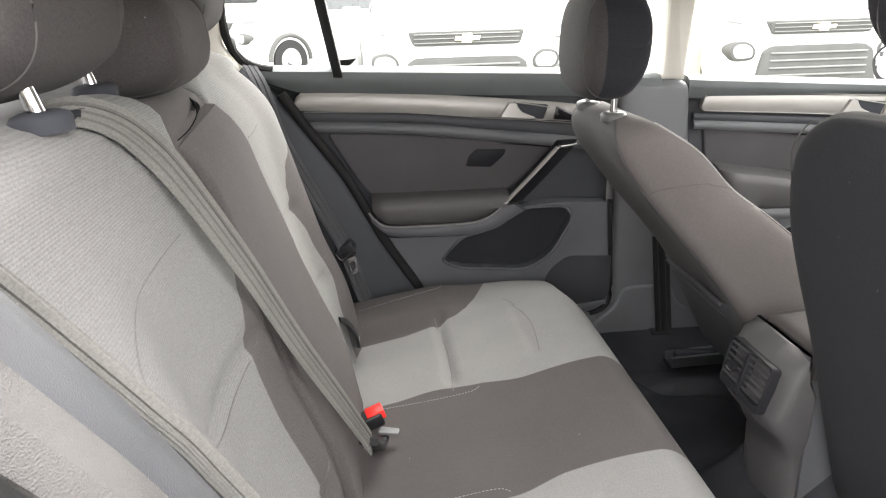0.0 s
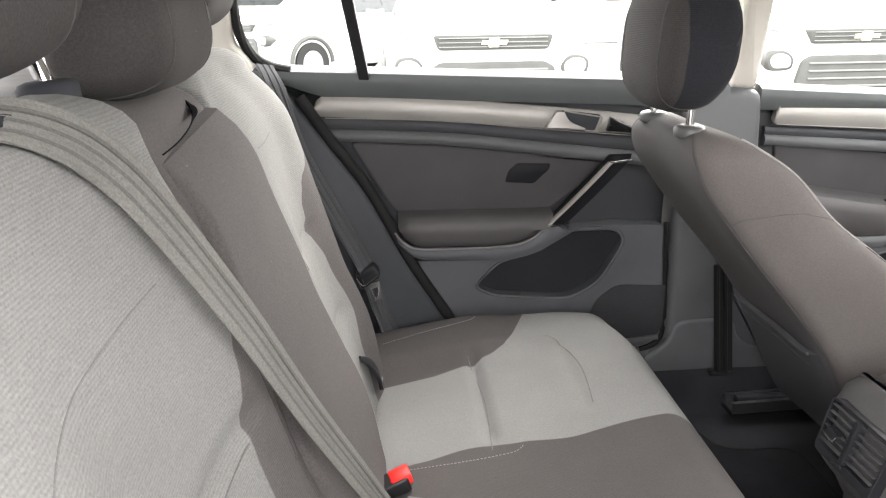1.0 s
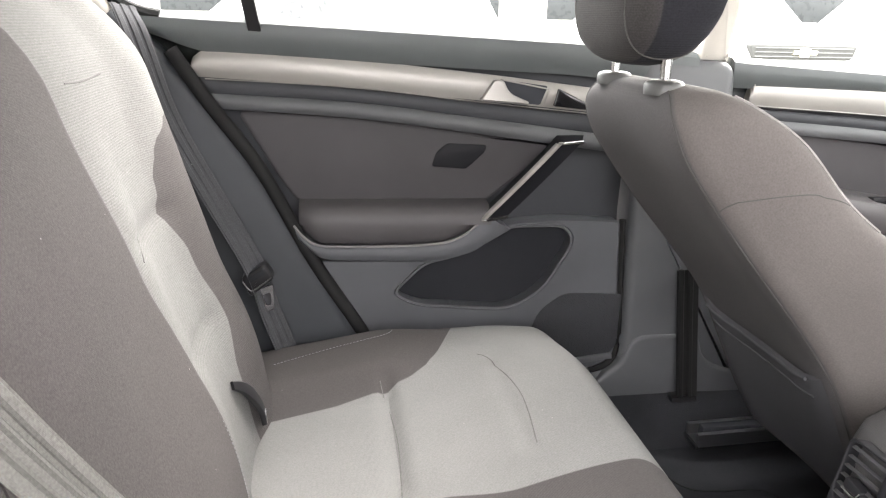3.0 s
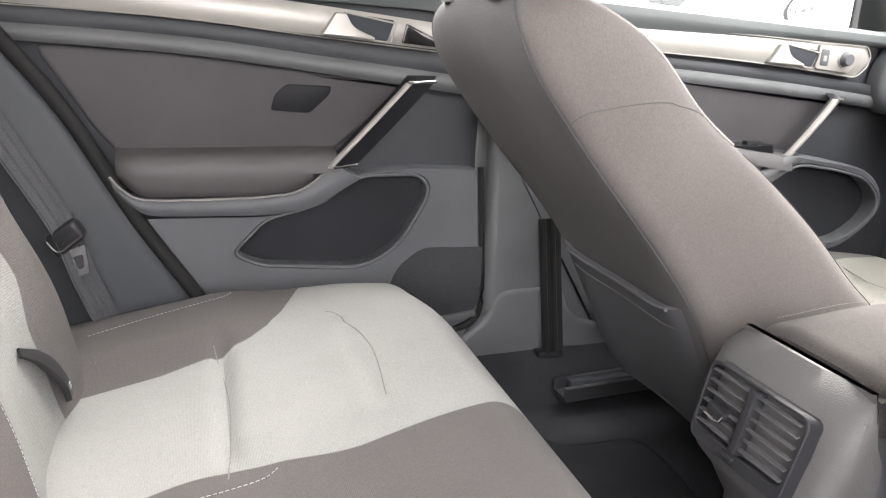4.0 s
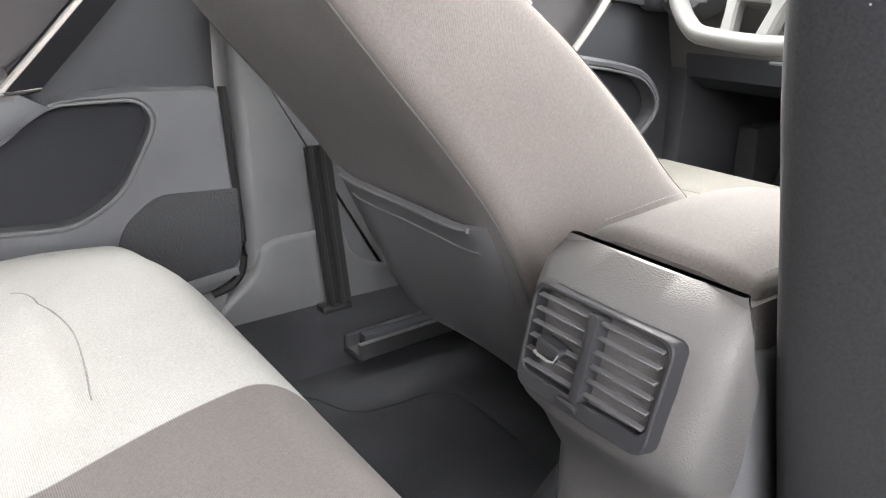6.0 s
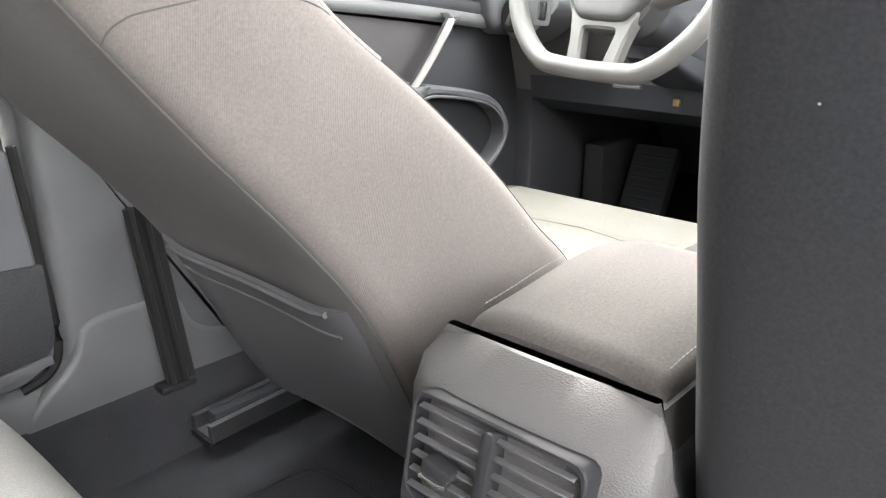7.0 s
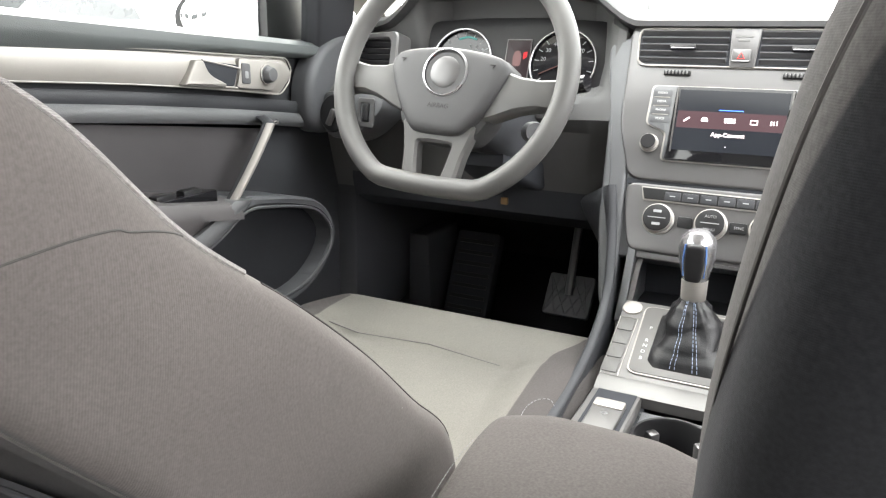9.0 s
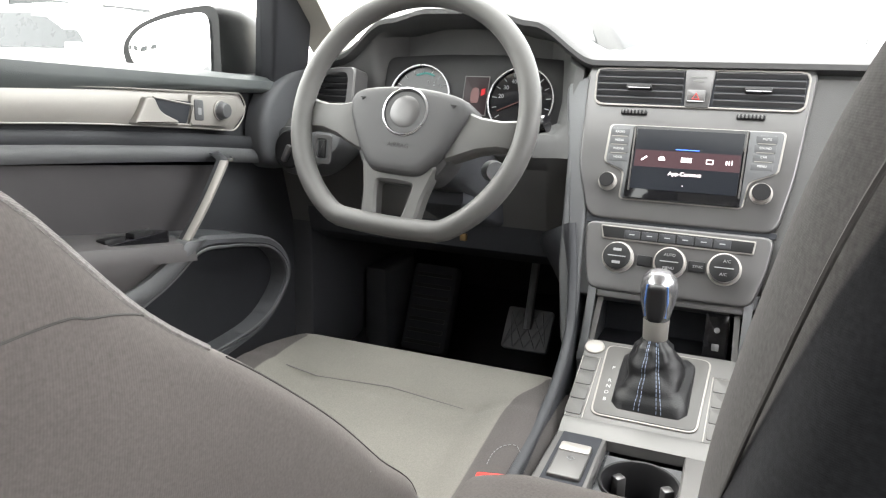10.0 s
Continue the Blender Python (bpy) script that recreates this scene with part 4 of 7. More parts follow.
def headrest(parent, x, y, z, w, h, th, tilt, mat, post_len, lean=0.0, fwd=0.0, zone=None, collar=None, gap=0.30, foot=None):
    """Headrest pad with its two posts and collars; z is the collar's height, lean how far the posts tip backwards per metre."""
    rings = []
    m = Matrix.Translation((x + fwd - lean * post_len, y, z + post_len)) @ Matrix.Rotation(radians(tilt), 4, "Y")
    for i in range(29):
        u = -1 + 2 * i / 28
        k = (1 - abs(u) ** 3.4) ** (1 / 2.4) if abs(u) < 1 else 0.0
        k = max(k, 0.05)
        ring = []
        for j in range(40):
            a = 2 * math.pi * j / 40
            ca, sa = math.cos(a), math.sin(a)
            px = th / 2 * math.copysign(abs(ca) ** 0.75, ca) * (0.55 + 0.45 * k)
            pz = h / 2 * math.copysign(abs(sa) ** 0.62, sa) * k
            px += 0.012 * (pz / h) - 0.010 * (1 - u * u) * (1 if ca > 0 else 0)
            ring.append(m @ Vector((px, u * w / 2, pz + h / 2)))
        rings.append(ring)
    pad = part("headrest", lofted(rings, zone=zone), mat, parent, "padded cloth headrest")
    for s in (-1, 1):
        part("seam", tube([Vector(p) for p in rings[14 + s * 9]], 0.0011, 6, closed=True), thread_dark, pad, "sewn side seam")
        base = Vector((x, y + s * w * gap, z)) if foot is None else Vector(foot) + Vector((0.0165 * -s, s * w * gap, 0))
        way = Vector((-lean, 0, 1)).normalized()
        part("post", tube([base - way * 0.006, base + way * (max(0.02, post_len) + 0.05)], 0.0065, 14), chrome, pad, "chrome headrest post")
        part("collar", spun([(0.0075, 0.006), (0.010, 0.0072), (0.015, 0.0070), (0.0210, 0.005), (0.0238, 0.001), (0.0232, -0.010)], aimed(base, (-0.3 * lean, 0, 1)), 24), collar or black_plastic, pad, "flat plastic collar")
    return pad


def bench_top(y):
    return 1.128 - 0.030 * ease(abs(abs(y) - 0.36), (0.12, 0.0), (0.26, 1.0)) * (1 if y > -0.4 else 0.4) - 0.03 * ease(y, (0.52, 0.0), (0.62, 1.0))


back_r = thing("rear_bench", "pale and charcoal cloth rear seat back, upright", "rear seat", "rear bench", at=(0.85, -0.40, 0.46))
part("backrest", bench_back(-0.690, -0.168, bench_top), cloth_two, back_r)
headrest(back_r, 0.722, -0.366, 1.124, 0.30, 0.165, 0.135, -14, cloth_dark, 0.020, lean=0.30, fwd=0.024, gap=0.3667, foot=(0.742, -0.322, 1.129), collar=dull_black)
for pts in ([(-0.290, 0.990), (-0.36, 0.990), (-0.44, 0.988), (-0.505, 0.981), (-0.543, 0.966), (-0.560, 0.94), (-0.568, 0.91), (-0.560, 0.83), (-0.54, 0.72)], [(-0.250, 0.822), (-0.33, 0.820), (-0.40, 0.822), (-0.48, 0.836), (-0.545, 0.858)], [(-0.19, 0.640), (-0.24, 0.625), (-0.36, 0.61), (-0.49, 0.62)]):
    part("seam", tube(back_line(pts, off=-0.0003), 0.0009, 6), seam_grey, back_r, "sewn seam")
back_l = thing("rear_bench", "pale and charcoal cloth rear seat back beside the far door", "rear seat", "rear bench", at=(0.85, 0.40, 0.46))
part("backrest", bench_back(0.110, 0.602, bench_top), cloth_two, back_l)
headrest(back_l, 0.683, 0.37, 1.108, 0.27, 0.165, 0.13, -10, cloth_dark, 0.050, lean=0.2, fwd=0.035)
for pts in ([(0.20, 1.005), (0.26, 1.003), (0.33, 1.006)], [(0.20, 0.825), (0.25, 0.835), (0.30, 0.839), (0.355, 0.838)], [(0.20, 0.686), (0.26, 0.690), (0.33, 0.692), (0.385, 0.692)]):
    part("seam", tube(back_line(pts, off=-0.0003), 0.0009, 6), seam_grey, back_l, "sewn seam")
back_c = thing("rear_bench", "charcoal cloth centre section with folded armrest", "rear seat", "rear bench", at=(0.85, 0.0, 0.46))


part("backrest", bench_back(-0.165, 0.107, lambda y: 1.105), cloth_grey, back_c)
def arm_edge(z):
    """Far edge of the folded armrest."""
    return ease(z, (0.50, 0.184), (0.65, 0.185), (0.72, 0.180), (0.83, 0.147), (0.98, 0.117), (1.05, 0.110))


arm = []
for i in range(31):
    t = i / 30
    z = 0.500 + (1.064 - 0.500) * t
    far = arm_edge(z)
    e = min(t, 1 - t) * 0.564 / 0.03
    g = 0.6 + 0.4 * math.sqrt(max(0.0, 1 - (1 - min(1.0, e)) ** 2))
    x = back_x(0, z) + 0.004
    ring = []
    for q in rounded([(-0.150, -0.03), (far, -0.03), (far, 0.012 * g), (-0.150, 0.012 * g)], 0.014, 4):
        ring.append((x + q.y, q.x, z + 0.08 * q.x * t))
    arm.append(ring)
armrest_c = part("folding_armrest", lofted(arm), cloth_grey, back_c, "folded charcoal armrest")
edge = [Vector((back_x(0, z) + 0.0165, arm_edge(z) - 0.013, z)) for z in [0.52 + 0.012 * k for k in range(38)]]
part("stitching", stitches([p for p in edge if p.z < 0.83], (1, 0, 0)), thread_pale, armrest_c, "pale stitching")
# thin black crescent that stands in for shade in the gap above the armrest
gap_line = [(back_x(y, z) + o, y, z) for y, z, o in ((-0.135, 1.060, 0.006), (-0.088, 1.064, 0.012), (-0.030, 1.070, 0.015), (0.025, 1.077, 0.014), (0.062, 1.083, 0.008), (0.085, 1.088, 0.000))]
part("gap_shade", swept(bent(gap_line, 5), [(-0.008, -0.0012), (0.008, -0.0012), (0.008, 0.0012), (-0.008, 0.0012)], (0.75, -0.2, 0.6), scale=lambda t: 0.10 + 0.90 * ease(t, (0.45, 0.0), (0.80, 1.0), (1.0, 0.6))), flat_black, armrest_c, "dark crescent for the shade in the armrest gap")
headrest(back_c, 0.680, -0.008, 1.108, 0.24, 0.125, 0.130, -10, cloth_dark, -0.004, fwd=0.068, gap=0.36)


def cush_z(x, y):
    """Top of the rear cushion."""
    z = 0.505 + 0.17 * (x - 0.97)
    c = abs(abs(y) - 0.33)
    z += 0.030 * ease(abs(y), (0.425, 0.0), (0.505, 1.0)) * (1 - ease(x, (1.12, 0.0), (1.30, 1.0)))
    z -= 0.036 * ease(abs(y), (0.40, 0.0), (0.67, 1.0)) * ease(x, (1.24, 0.0), (1.44, 1.0))
    z += 0.012 * bump_at(x, 1.36, 0.16) - 0.010 * bump_at(x, 1.137, 0.018) * (1 - ease(c, (0.12, 0), (0.16, 1))) - 0.004 * bump_at(x, 1.30, 0.015) * (1 if c < 0.13 else 0)
    z -= 0.10 * max(0.0, (x - 1.395) / 0.09) ** 2.2
    z -= 0.05 * ease(abs(y), (0.60, 0.0), (0.68, 1.0)) ** 2
    return z


def cush_zone(v):
    """Above zero where the cushion is pale."""
    c = abs(v.y)
    outer = ramp(v.x, (0.95, 0.424), (1.06, 0.432), (1.13, 0.446), (1.175, 0.462), (1.20, 0.482), (1.222, 0.520), (1.240, 0.565), (1.271, 0.645), (1.29, 0.75)) - c
    inner = c - ease(v.x, (0.95, 0.150), (1.02, 0.164), (1.10, 0.176), (1.18, 0.166), (1.27, 0.146), (1.42, 0.150))
    return min(outer, inner)


rings = []
for i in range(121):
    y = -0.665 + 1.33 * i / 120
    e = min(1.0, min(i, 120 - i) / 120 * 1.33 / 0.035)
    g = math.sqrt(max(0.0, 1 - (1 - e) ** 2))
    ring = []
    for k in range(72):
        x = 0.93 + (1.480 - 0.93) * (k / 71)
        ring.append((x, y, cush_z(x, y) - 0.05 * (1 - g)))
    for a in range(1, 8):
        t = a / 7
        zf = cush_z(1.480, y) - 0.05 * (1 - g)
        ring.append((1.480 + 0.026 * math.sin(min(1, t * 1.4) * math.pi / 2) - 0.05 * t * t, y, zf + (0.33 - zf) * t))
    ring += [(1.40, y, 0.32), (0.93, y, 0.40)]
    rings.append(ring)
cushion = thing("bench_seat_cushion", "pale and charcoal cloth rear bench cushion", "rear seat", "rear bench", at=(1.2, 0, 0.33))
part("cushion", lofted(rings, zone=cush_zone), cloth_cush, cushion)


def cush_line(pts, n=10, off=0.001):
    return [Vector((p.x, p.y, cush_z(p.x, p.y) + off)) for p in bent([(a, b, 0) for a, b in pts], n)]


for s in (1, -1):
    part("seam", tube(cush_line([(1.128, 0.465 * s), (1.138, 0.40 * s), (1.143, 0.30 * s), (1.135, 0.16 * s)], off=-0.0003), 0.0010, 6), seam_grey, cushion, "sewn seam")
    part("seam", tube(cush_line([(1.285, 0.50 * s), (1.30, 0.47 * s), (1.318, 0.35 * s), (1.309, 0.225 * s)], off=-0.0004), 0.0009, 6), seam_grey, cushion, "sewn seam")
    part("stitching", stitches(cush_line([(0.962, 0.555 * s), (1.05, 0.575 * s), (1.13, 0.588 * s), (1.152, 0.600 * s), (1.158, 0.612 * s)]), (0, 0, 1)), thread_pale, cushion, "pale stitching")
    part("stitching", stitches(cush_line([(1.00, 0.150 * s), (1.10, 0.142 * s), (1.16, 0.142 * s), (1.178, 0.150 * s), (1.184, 0.160 * s)]), (0, 0, 1)), thread_pale, cushion, "pale stitching")


# ---- seat belts ----
def webbing(name, pts, up, w=0.042, n=10, label=""):
    ribs = [(w / 2 - w * k / 24, 0.0009 + (0.0009 if k % 8 in (2, 3, 4, 5, 6) else -0.0007)) for k in range(25)]
    sec = [(-w / 2, -0.0007), (w / 2, -0.0007)] + ribs
    return swept(bent(pts, n), sec, up)


def belt_stripe(pts, up, at, n=10):
    """A narrow dark woven line along a belt, `at` metres from its middle."""
    return swept(bent(pts, n), [(at - 0.0017, 0.0004), (at + 0.0017, 0.0004), (at + 0.0015, 0.0021), (at - 0.0015, 0.0021)], up)


def on_back(y, z, off):
    return (back_x(y, z) + off, y, z)


belt_c = thing("centre_seat_belt", "grey webbing centre seat belt lying over the bench back", "seat belt", "seat belts", at=(0.9, -0.1, 0.55))
belt_run = [(0.738, -0.418, 1.119), (0.760, -0.388, 1.1285), (0.782, -0.350, 1.116), on_back(-0.306, 1.086, 0.012), on_back(-0.274, 1.036, 0.020), on_back(-0.219, 0.925, 0.026), on_back(-0.162, 0.800, 0.030), on_back(-0.093, 0.660, 0.034), (0.985, -0.020, 0.552)]
belt_up = [Vector((0.12, -0.12, 1.0)).lerp(Vector((0.72, -0.55, 0.40)), k / 26) for k in range(26)] + [Vector((0.72, -0.55, 0.40)).lerp(Vector((0.95, -0.20, 0.28)), k / 55) for k in range(56)]
web = part("webbing", webbing("webbing", belt_run, belt_up[:81]), cloth_belt, belt_c)
for at in (-0.0105, 0.0, 0.0105):
    part("stripe", belt_stripe(belt_run, belt_up[:81], at), belt_line, web, "darker woven line")
part("belt_outlet", slab(rounded([(0.730, -0.410), (0.770, -0.410), (0.770, -0.350), (0.730, -0.350)], 0.012), "z", 1.10, 1.1300, 0.004), felt, belt_c, "black belt outlet on the bench top")
tongue = part("tongue", swept(bent([(0.982, -0.030, 0.562), (0.990, 0.000, 0.534), (0.998, 0.040, 0.522)], 5), [(q.x, q.y) for q in rounded([(-0.016, -0.006), (0.016, -0.006), (0.016, 0.006), (-0.016, 0.006)], 0.005, 3)], (0, 0, 1)), black_plastic, belt_c, "black belt tongue")
part("tongue_blade", slab(rounded([(0.996, 0.036), (1.028, 0.028), (1.032, 0.044), (1.001, 0.054)], 0.003), "z", 0.533, 0.536, 0.0005), hard_grey, tongue, "steel tongue blade")


def buckle(x, y, z, yaw, pitch, label, top_mat):
    ob = thing("belt_buckle", label, "belt buckle", "belt buckles", at=(x, y, z))
    m = pose(x, y, z, 0, pitch, yaw)
    body = box(-0.034, 0.030, -0.018, 0.018, -0.013, 0.013, 0.005, 3)
    bmesh.ops.transform(body, matrix=m, verts=body.verts)
    part("body", body, black_plastic, ob)
    if top_mat:
        press = box(0.004, 0.036, -0.015, 0.015, -0.002, 0.0155, 0.003, 2)
        bmesh.ops.transform(press, matrix=m, verts=press.verts)
        part("press_button", press, top_mat, ob, "red release button")
    stalk = tube([(-0.06, 0, -0.01), (-0.03, 0, 0)], 0.012, 8)
    bmesh.ops.transform(stalk, matrix=m, verts=stalk.verts)
    part("stalk", stalk, dull_black, ob)
    return ob


buckle(0.975, 0.106, 0.516, 12, -18, "black belt buckle with a red release button", red_plastic)
clip_line = bent([(0.930, 0.326, 0.616), (0.940, 0.352, 0.598), (0.950, 0.374, 0.573), (0.957, 0.386, 0.550), (0.961, 0.389, 0.529)], 6)
clip = thing("anchor_clip", "curved black plastic child-seat anchor clip between back and cushion", "anchor clip", at=(0.95, 0.35, 0.56))
part("clip_body", swept(clip_line, [(q.x, q.y) for q in rounded([(-0.013, -0.004), (0.013, -0.004), (0.013, 0.004), (-0.013, 0.004)], 0.003, 3)], (1, 0.1, 0.3), scale=lambda t: 0.45 + 0.55 * ease(t, (0.0, 0.0), (0.5, 1.0))), black_plastic, clip)
part("ring_sign", tube([Vector((0.9635, 0.386, 0.543)) + Vector((0.0, 0.005 * math.cos(k * math.pi / 6), 0.005 * math.sin(k * math.pi / 6))) for k in range(12)], 0.0008, 5, closed=True), thread_pale, clip, "small white ring sign")
belt_l = thing("seat_belt", "grey webbing seat belt hanging beside the far seat back", "seat belt", "seat belts", at=(0.9, 0.63, 0.6))
part("webbing", webbing("webbing", [(0.755, 0.665, 1.085), (0.779, 0.637, 1.04), (0.815, 0.632, 0.92), (0.875, 0.630, 0.795), (0.932, 0.628, 0.68), (0.955, 0.628, 0.60), (0.985, 0.630, 0.51)], (0.72, -0.66, 0.2), 0.044), belt_shaded, belt_l)
tongue_line = rounded([(0.910, 0.664), (0.950, 0.687), (0.965, 0.661), (0.925, 0.629)], 0.009)
tg = part("tongue", slab(tongue_line, "y", 0.640, 0.612, 0.005, 3), black_plastic, belt_l, "black belt tongue")
part("tongue_slot", slab(rounded([(0.921, 0.664), (0.947, 0.679), (0.951, 0.671), (0.925, 0.655)], 0.003), "y", 0.620, 0.6115, 0.0005), felt, tg, "slot for the webbing")
part("tongue_edge", tube([(0.914, 0.6125, 0.657), (0.927, 0.611, 0.642), (0.945, 0.611, 0.653), (0.960, 0.6125, 0.664)], 0.0012, 6, smooth=4), satin, tg, "worn bright edge")
part("tongue_blade", ring_slab(rounded([(0.935, 0.640), (0.961, 0.648), (0.963, 0.605), (0.948, 0.600)], 0.004), rounded([(0.943, 0.630), (0.956, 0.634), (0.957, 0.614), (0.949, 0.611)], 0.003), "y", 0.628, 0.622, 0.0005, 24), satin_chrome, tg, "steel tongue blade")
belt_r = thing("seat_belt", "grey webbing seat belt beside the near seat back", "seat belt", "seat belts", at=(0.85, -0.6, 0.8))
part("webbing", webbing("webbing", [(0.77, -0.715, 1.17), on_back(-0.667, 1.087, 0.014), on_back(-0.634, 1.037, 0.014), on_back(-0.604, 0.962, 0.014), on_back(-0.578, 0.90, 0.014), on_back(-0.54, 0.78, 0.012), (0.95, -0.51, 0.56)], [Vector((0.62, -0.70, 0.35)).lerp(Vector((0.30, -0.95, 0.15)), k / 60) for k in range(61)], 0.032), cloth_belt, belt_r)
part("centre_rib", webbing("webbing", [(0.77, -0.715, 1.17), on_back(-0.667, 1.087, 0.0155), on_back(-0.634, 1.037, 0.0155), on_back(-0.604, 0.962, 0.0155), on_back(-0.578, 0.90, 0.0155), on_back(-0.54, 0.78, 0.012), (0.95, -0.51, 0.56)], [Vector((0.62, -0.70, 0.35)).lerp(Vector((0.30, -0.95, 0.15)), k / 60) for k in range(61)], 0.008), cloth_belt, belt_r, "raised centre rib")


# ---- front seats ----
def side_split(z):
    """Share of the passenger backrest's depth at which the side seam runs and the shade colour ends."""
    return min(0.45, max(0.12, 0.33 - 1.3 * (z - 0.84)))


def front_seat(label, cy, rows, group="front seats", flare=0.0):
    """rows: rear x, rear z, front x, front z, width factor, from the top down."""
    seat = thing("car_seat", label, "car seat", group, at=(1.9, cy, 0.33))
    rear = bent([(r[0], 0, r[1]) for r in rows], 6)
    front = bent([(r[2], 0, r[3]) for r in rows], 6)
    wide = bent([(r[4], r[5], 0) for r in rows], 6)
    rings, panel = [], []
    for a, b, w in zip(rear, front, wide):
        d = (b - a)
        ring = []
        h, th = w.x, d.length
        pts = rounded([(-h + 0.050, 0.0, 0.04), (-h + 0.020, 0.012, 0.02), (-h - 0.006 - flare * 0.6, th * 0.55, 0.05), (-h - 0.004 - flare, th, 0.03), (-h + 0.075, th + 0.006 * w.y, 0.05), (0, th - 0.035 * w.y, 0.12), (h - 0.075, th + 0.006 * w.y, 0.05), (h + 0.004 + flare, th, 0.03), (h + 0.006 + flare * 0.6, th * 0.55, 0.05), (h - 0.020, 0.012, 0.02), (h - 0.050, 0.0, 0.04), (0, 0.020 * w.y, 0.2)], 0.03, 5)
        for p in pts:
            q = a + d * (p.y / max(th, 1e-6))
            ring.append((q.x, cy + p.x, q.z))
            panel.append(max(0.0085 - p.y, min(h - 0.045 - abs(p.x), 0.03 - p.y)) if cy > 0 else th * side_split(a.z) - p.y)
        rings.append(ring)
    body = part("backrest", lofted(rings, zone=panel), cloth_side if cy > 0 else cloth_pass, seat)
    for rk, fk in ((6, 21), (59, 44)):
        if cy > 0:
            part("rear_piping", tube([Vector(r[rk]) for r in rings[4:]], 0.0012, 6), thread_dark, body, "dark sewn edge of the back panel")
        if cy > 0:
            part("front_piping", tube([Vector(r[fk]) for r in rings[8:28]], 0.0024, 6), piping_grey, body, "pale ribbed edge piping")
            part("front_seam", tube([Vector(r[fk]) for r in rings[28:]], 0.0009, 6), cloth_dark, body, "sewn front edge")
    if cy < 0:
        edge = bent([a.lerp(b, side_split(a.z)) + Vector((0, cy + w.x - 0.0125, 0)) for a, b, w in zip(rear, front, wide)][8:], 2)
        part("side_seam", tube(edge, 0.0009, 6), thread_dark, body, "sewn seam down the side")
        return seat, rear, front
    # cross seam over the inner side
    ln = []
    for k in range(6, 22):
        f = 22.05 + (0.0225 if k < 15 else 0.054) * (k - 15) ** 2
        i = int(f)
        ln.append(Vector(rings[i][k]).lerp(Vector(rings[i + 1][k]), f - i))
    part("cross_seam", tube(bent(ln, 4), 0.0007, 6), thread_dark, body, "sewn cross seam")
    return seat, rear, front


def map_pocket(seat, cy, rear, z_at, half):
    """A slack pocket on the back panel."""
    rows = []
    low = [p for p in rear if p.z < z_at]
    m = len(low)
    for i, p in enumerate(low):
        t = i / (m - 1)
        ring = []
        for k in range(21):
            u = -1 + 2 * k / 20
            out = 0.009 * (1 - u ** 6) * (1 - t) ** 0.5 + 0.006 - 0.016 * u ** 8
            ring.append((p.x - out * 0.8 + 0.020 * (1 - u * u), cy + u * half, p.z - out * 0.6 - 0.028 * (1 - t) * (1 - u * u) * 0.3))
        rows.append(ring)
    bm = bmesh.new()
    g = [[bm.verts.new(v) for v in r] for r in rows]
    for a, b in zip(g, g[1:]):
        for k in range(20):
            bm.faces.new((a[k], a[k + 1], b[k + 1], b[k]))
    ext = bmesh.ops.extrude_face_region(bm, geom=bm.faces[:])
    bmesh.ops.translate(bm, vec=(0.006, 0, 0.004), verts=[e for e in ext["geom"] if isinstance(e, bmesh.types.BMVert)])
    pk = part("map_pocket", bm, panel_vinyl, seat, "slack black map pocket")
    part("pocket_hem", tube([Vector(v) + Vector((-0.001, 0, 0.0)) for v in rows[0][2:-2]], 0.003, 8), panel_vinyl, pk, "rolled pocket hem")
    part("pocket_seam", tube([Vector(v) + Vector((-0.0005, 0, 0.0)) for v in rows[2][2:-2]], 0.0016, 6), panel_vinyl, pk, "sewn line below the hem")
    return pk


panel_vinyl = material("black_seat_panel", (0.068, 0.068, 0.072), 0.85, spec=0.12, grain=0.3, grain_size=1100)
DRV = [(1.452, 1.004, 1.47, 1.006, 0.1025, 0.0), (1.436, 0.996, 1.492, 1.003, 0.1476, 0.1), (1.429, 0.968, 1.525, 0.985, 0.1804, 0.3), (1.444, 0.925, 1.575, 0.95, 0.1947, 0.6), (1.485, 0.868, 1.636, 0.884, 0.2009, 1), (1.54, 0.8, 1.716, 0.824, 0.205, 1), (1.605, 0.725, 1.798, 0.757, 0.205, 1), (1.662, 0.65, 1.868, 0.69, 0.205, 1), (1.705, 0.565, 1.94, 0.62, 0.205, 1), (1.745, 0.48, 1.965, 0.52, 0.1988, 1), (1.775, 0.425, 1.93, 0.45, 0.1845, 0.5)]
collar_grey = material("grey_collar_plastic", (0.06, 0.06, 0.058), 0.4)
cloth_head = cloth("headrest_cloth", (0.038, 0.0355, 0.035), (0.016, 0.016, 0.019), size=120, rib=0.05)
CYD, CYP = 0.357, -0.343
drv, drear, dfront = front_seat("charcoal cloth driver seat with map pocket, reclined", CYD, DRV)
headrest(drv, 1.450, CYD, 1.004, 0.27, 0.21, 0.122, 0, cloth_head, 0.020, zone=lambda v: v.x - 1.418, collar=collar_grey)
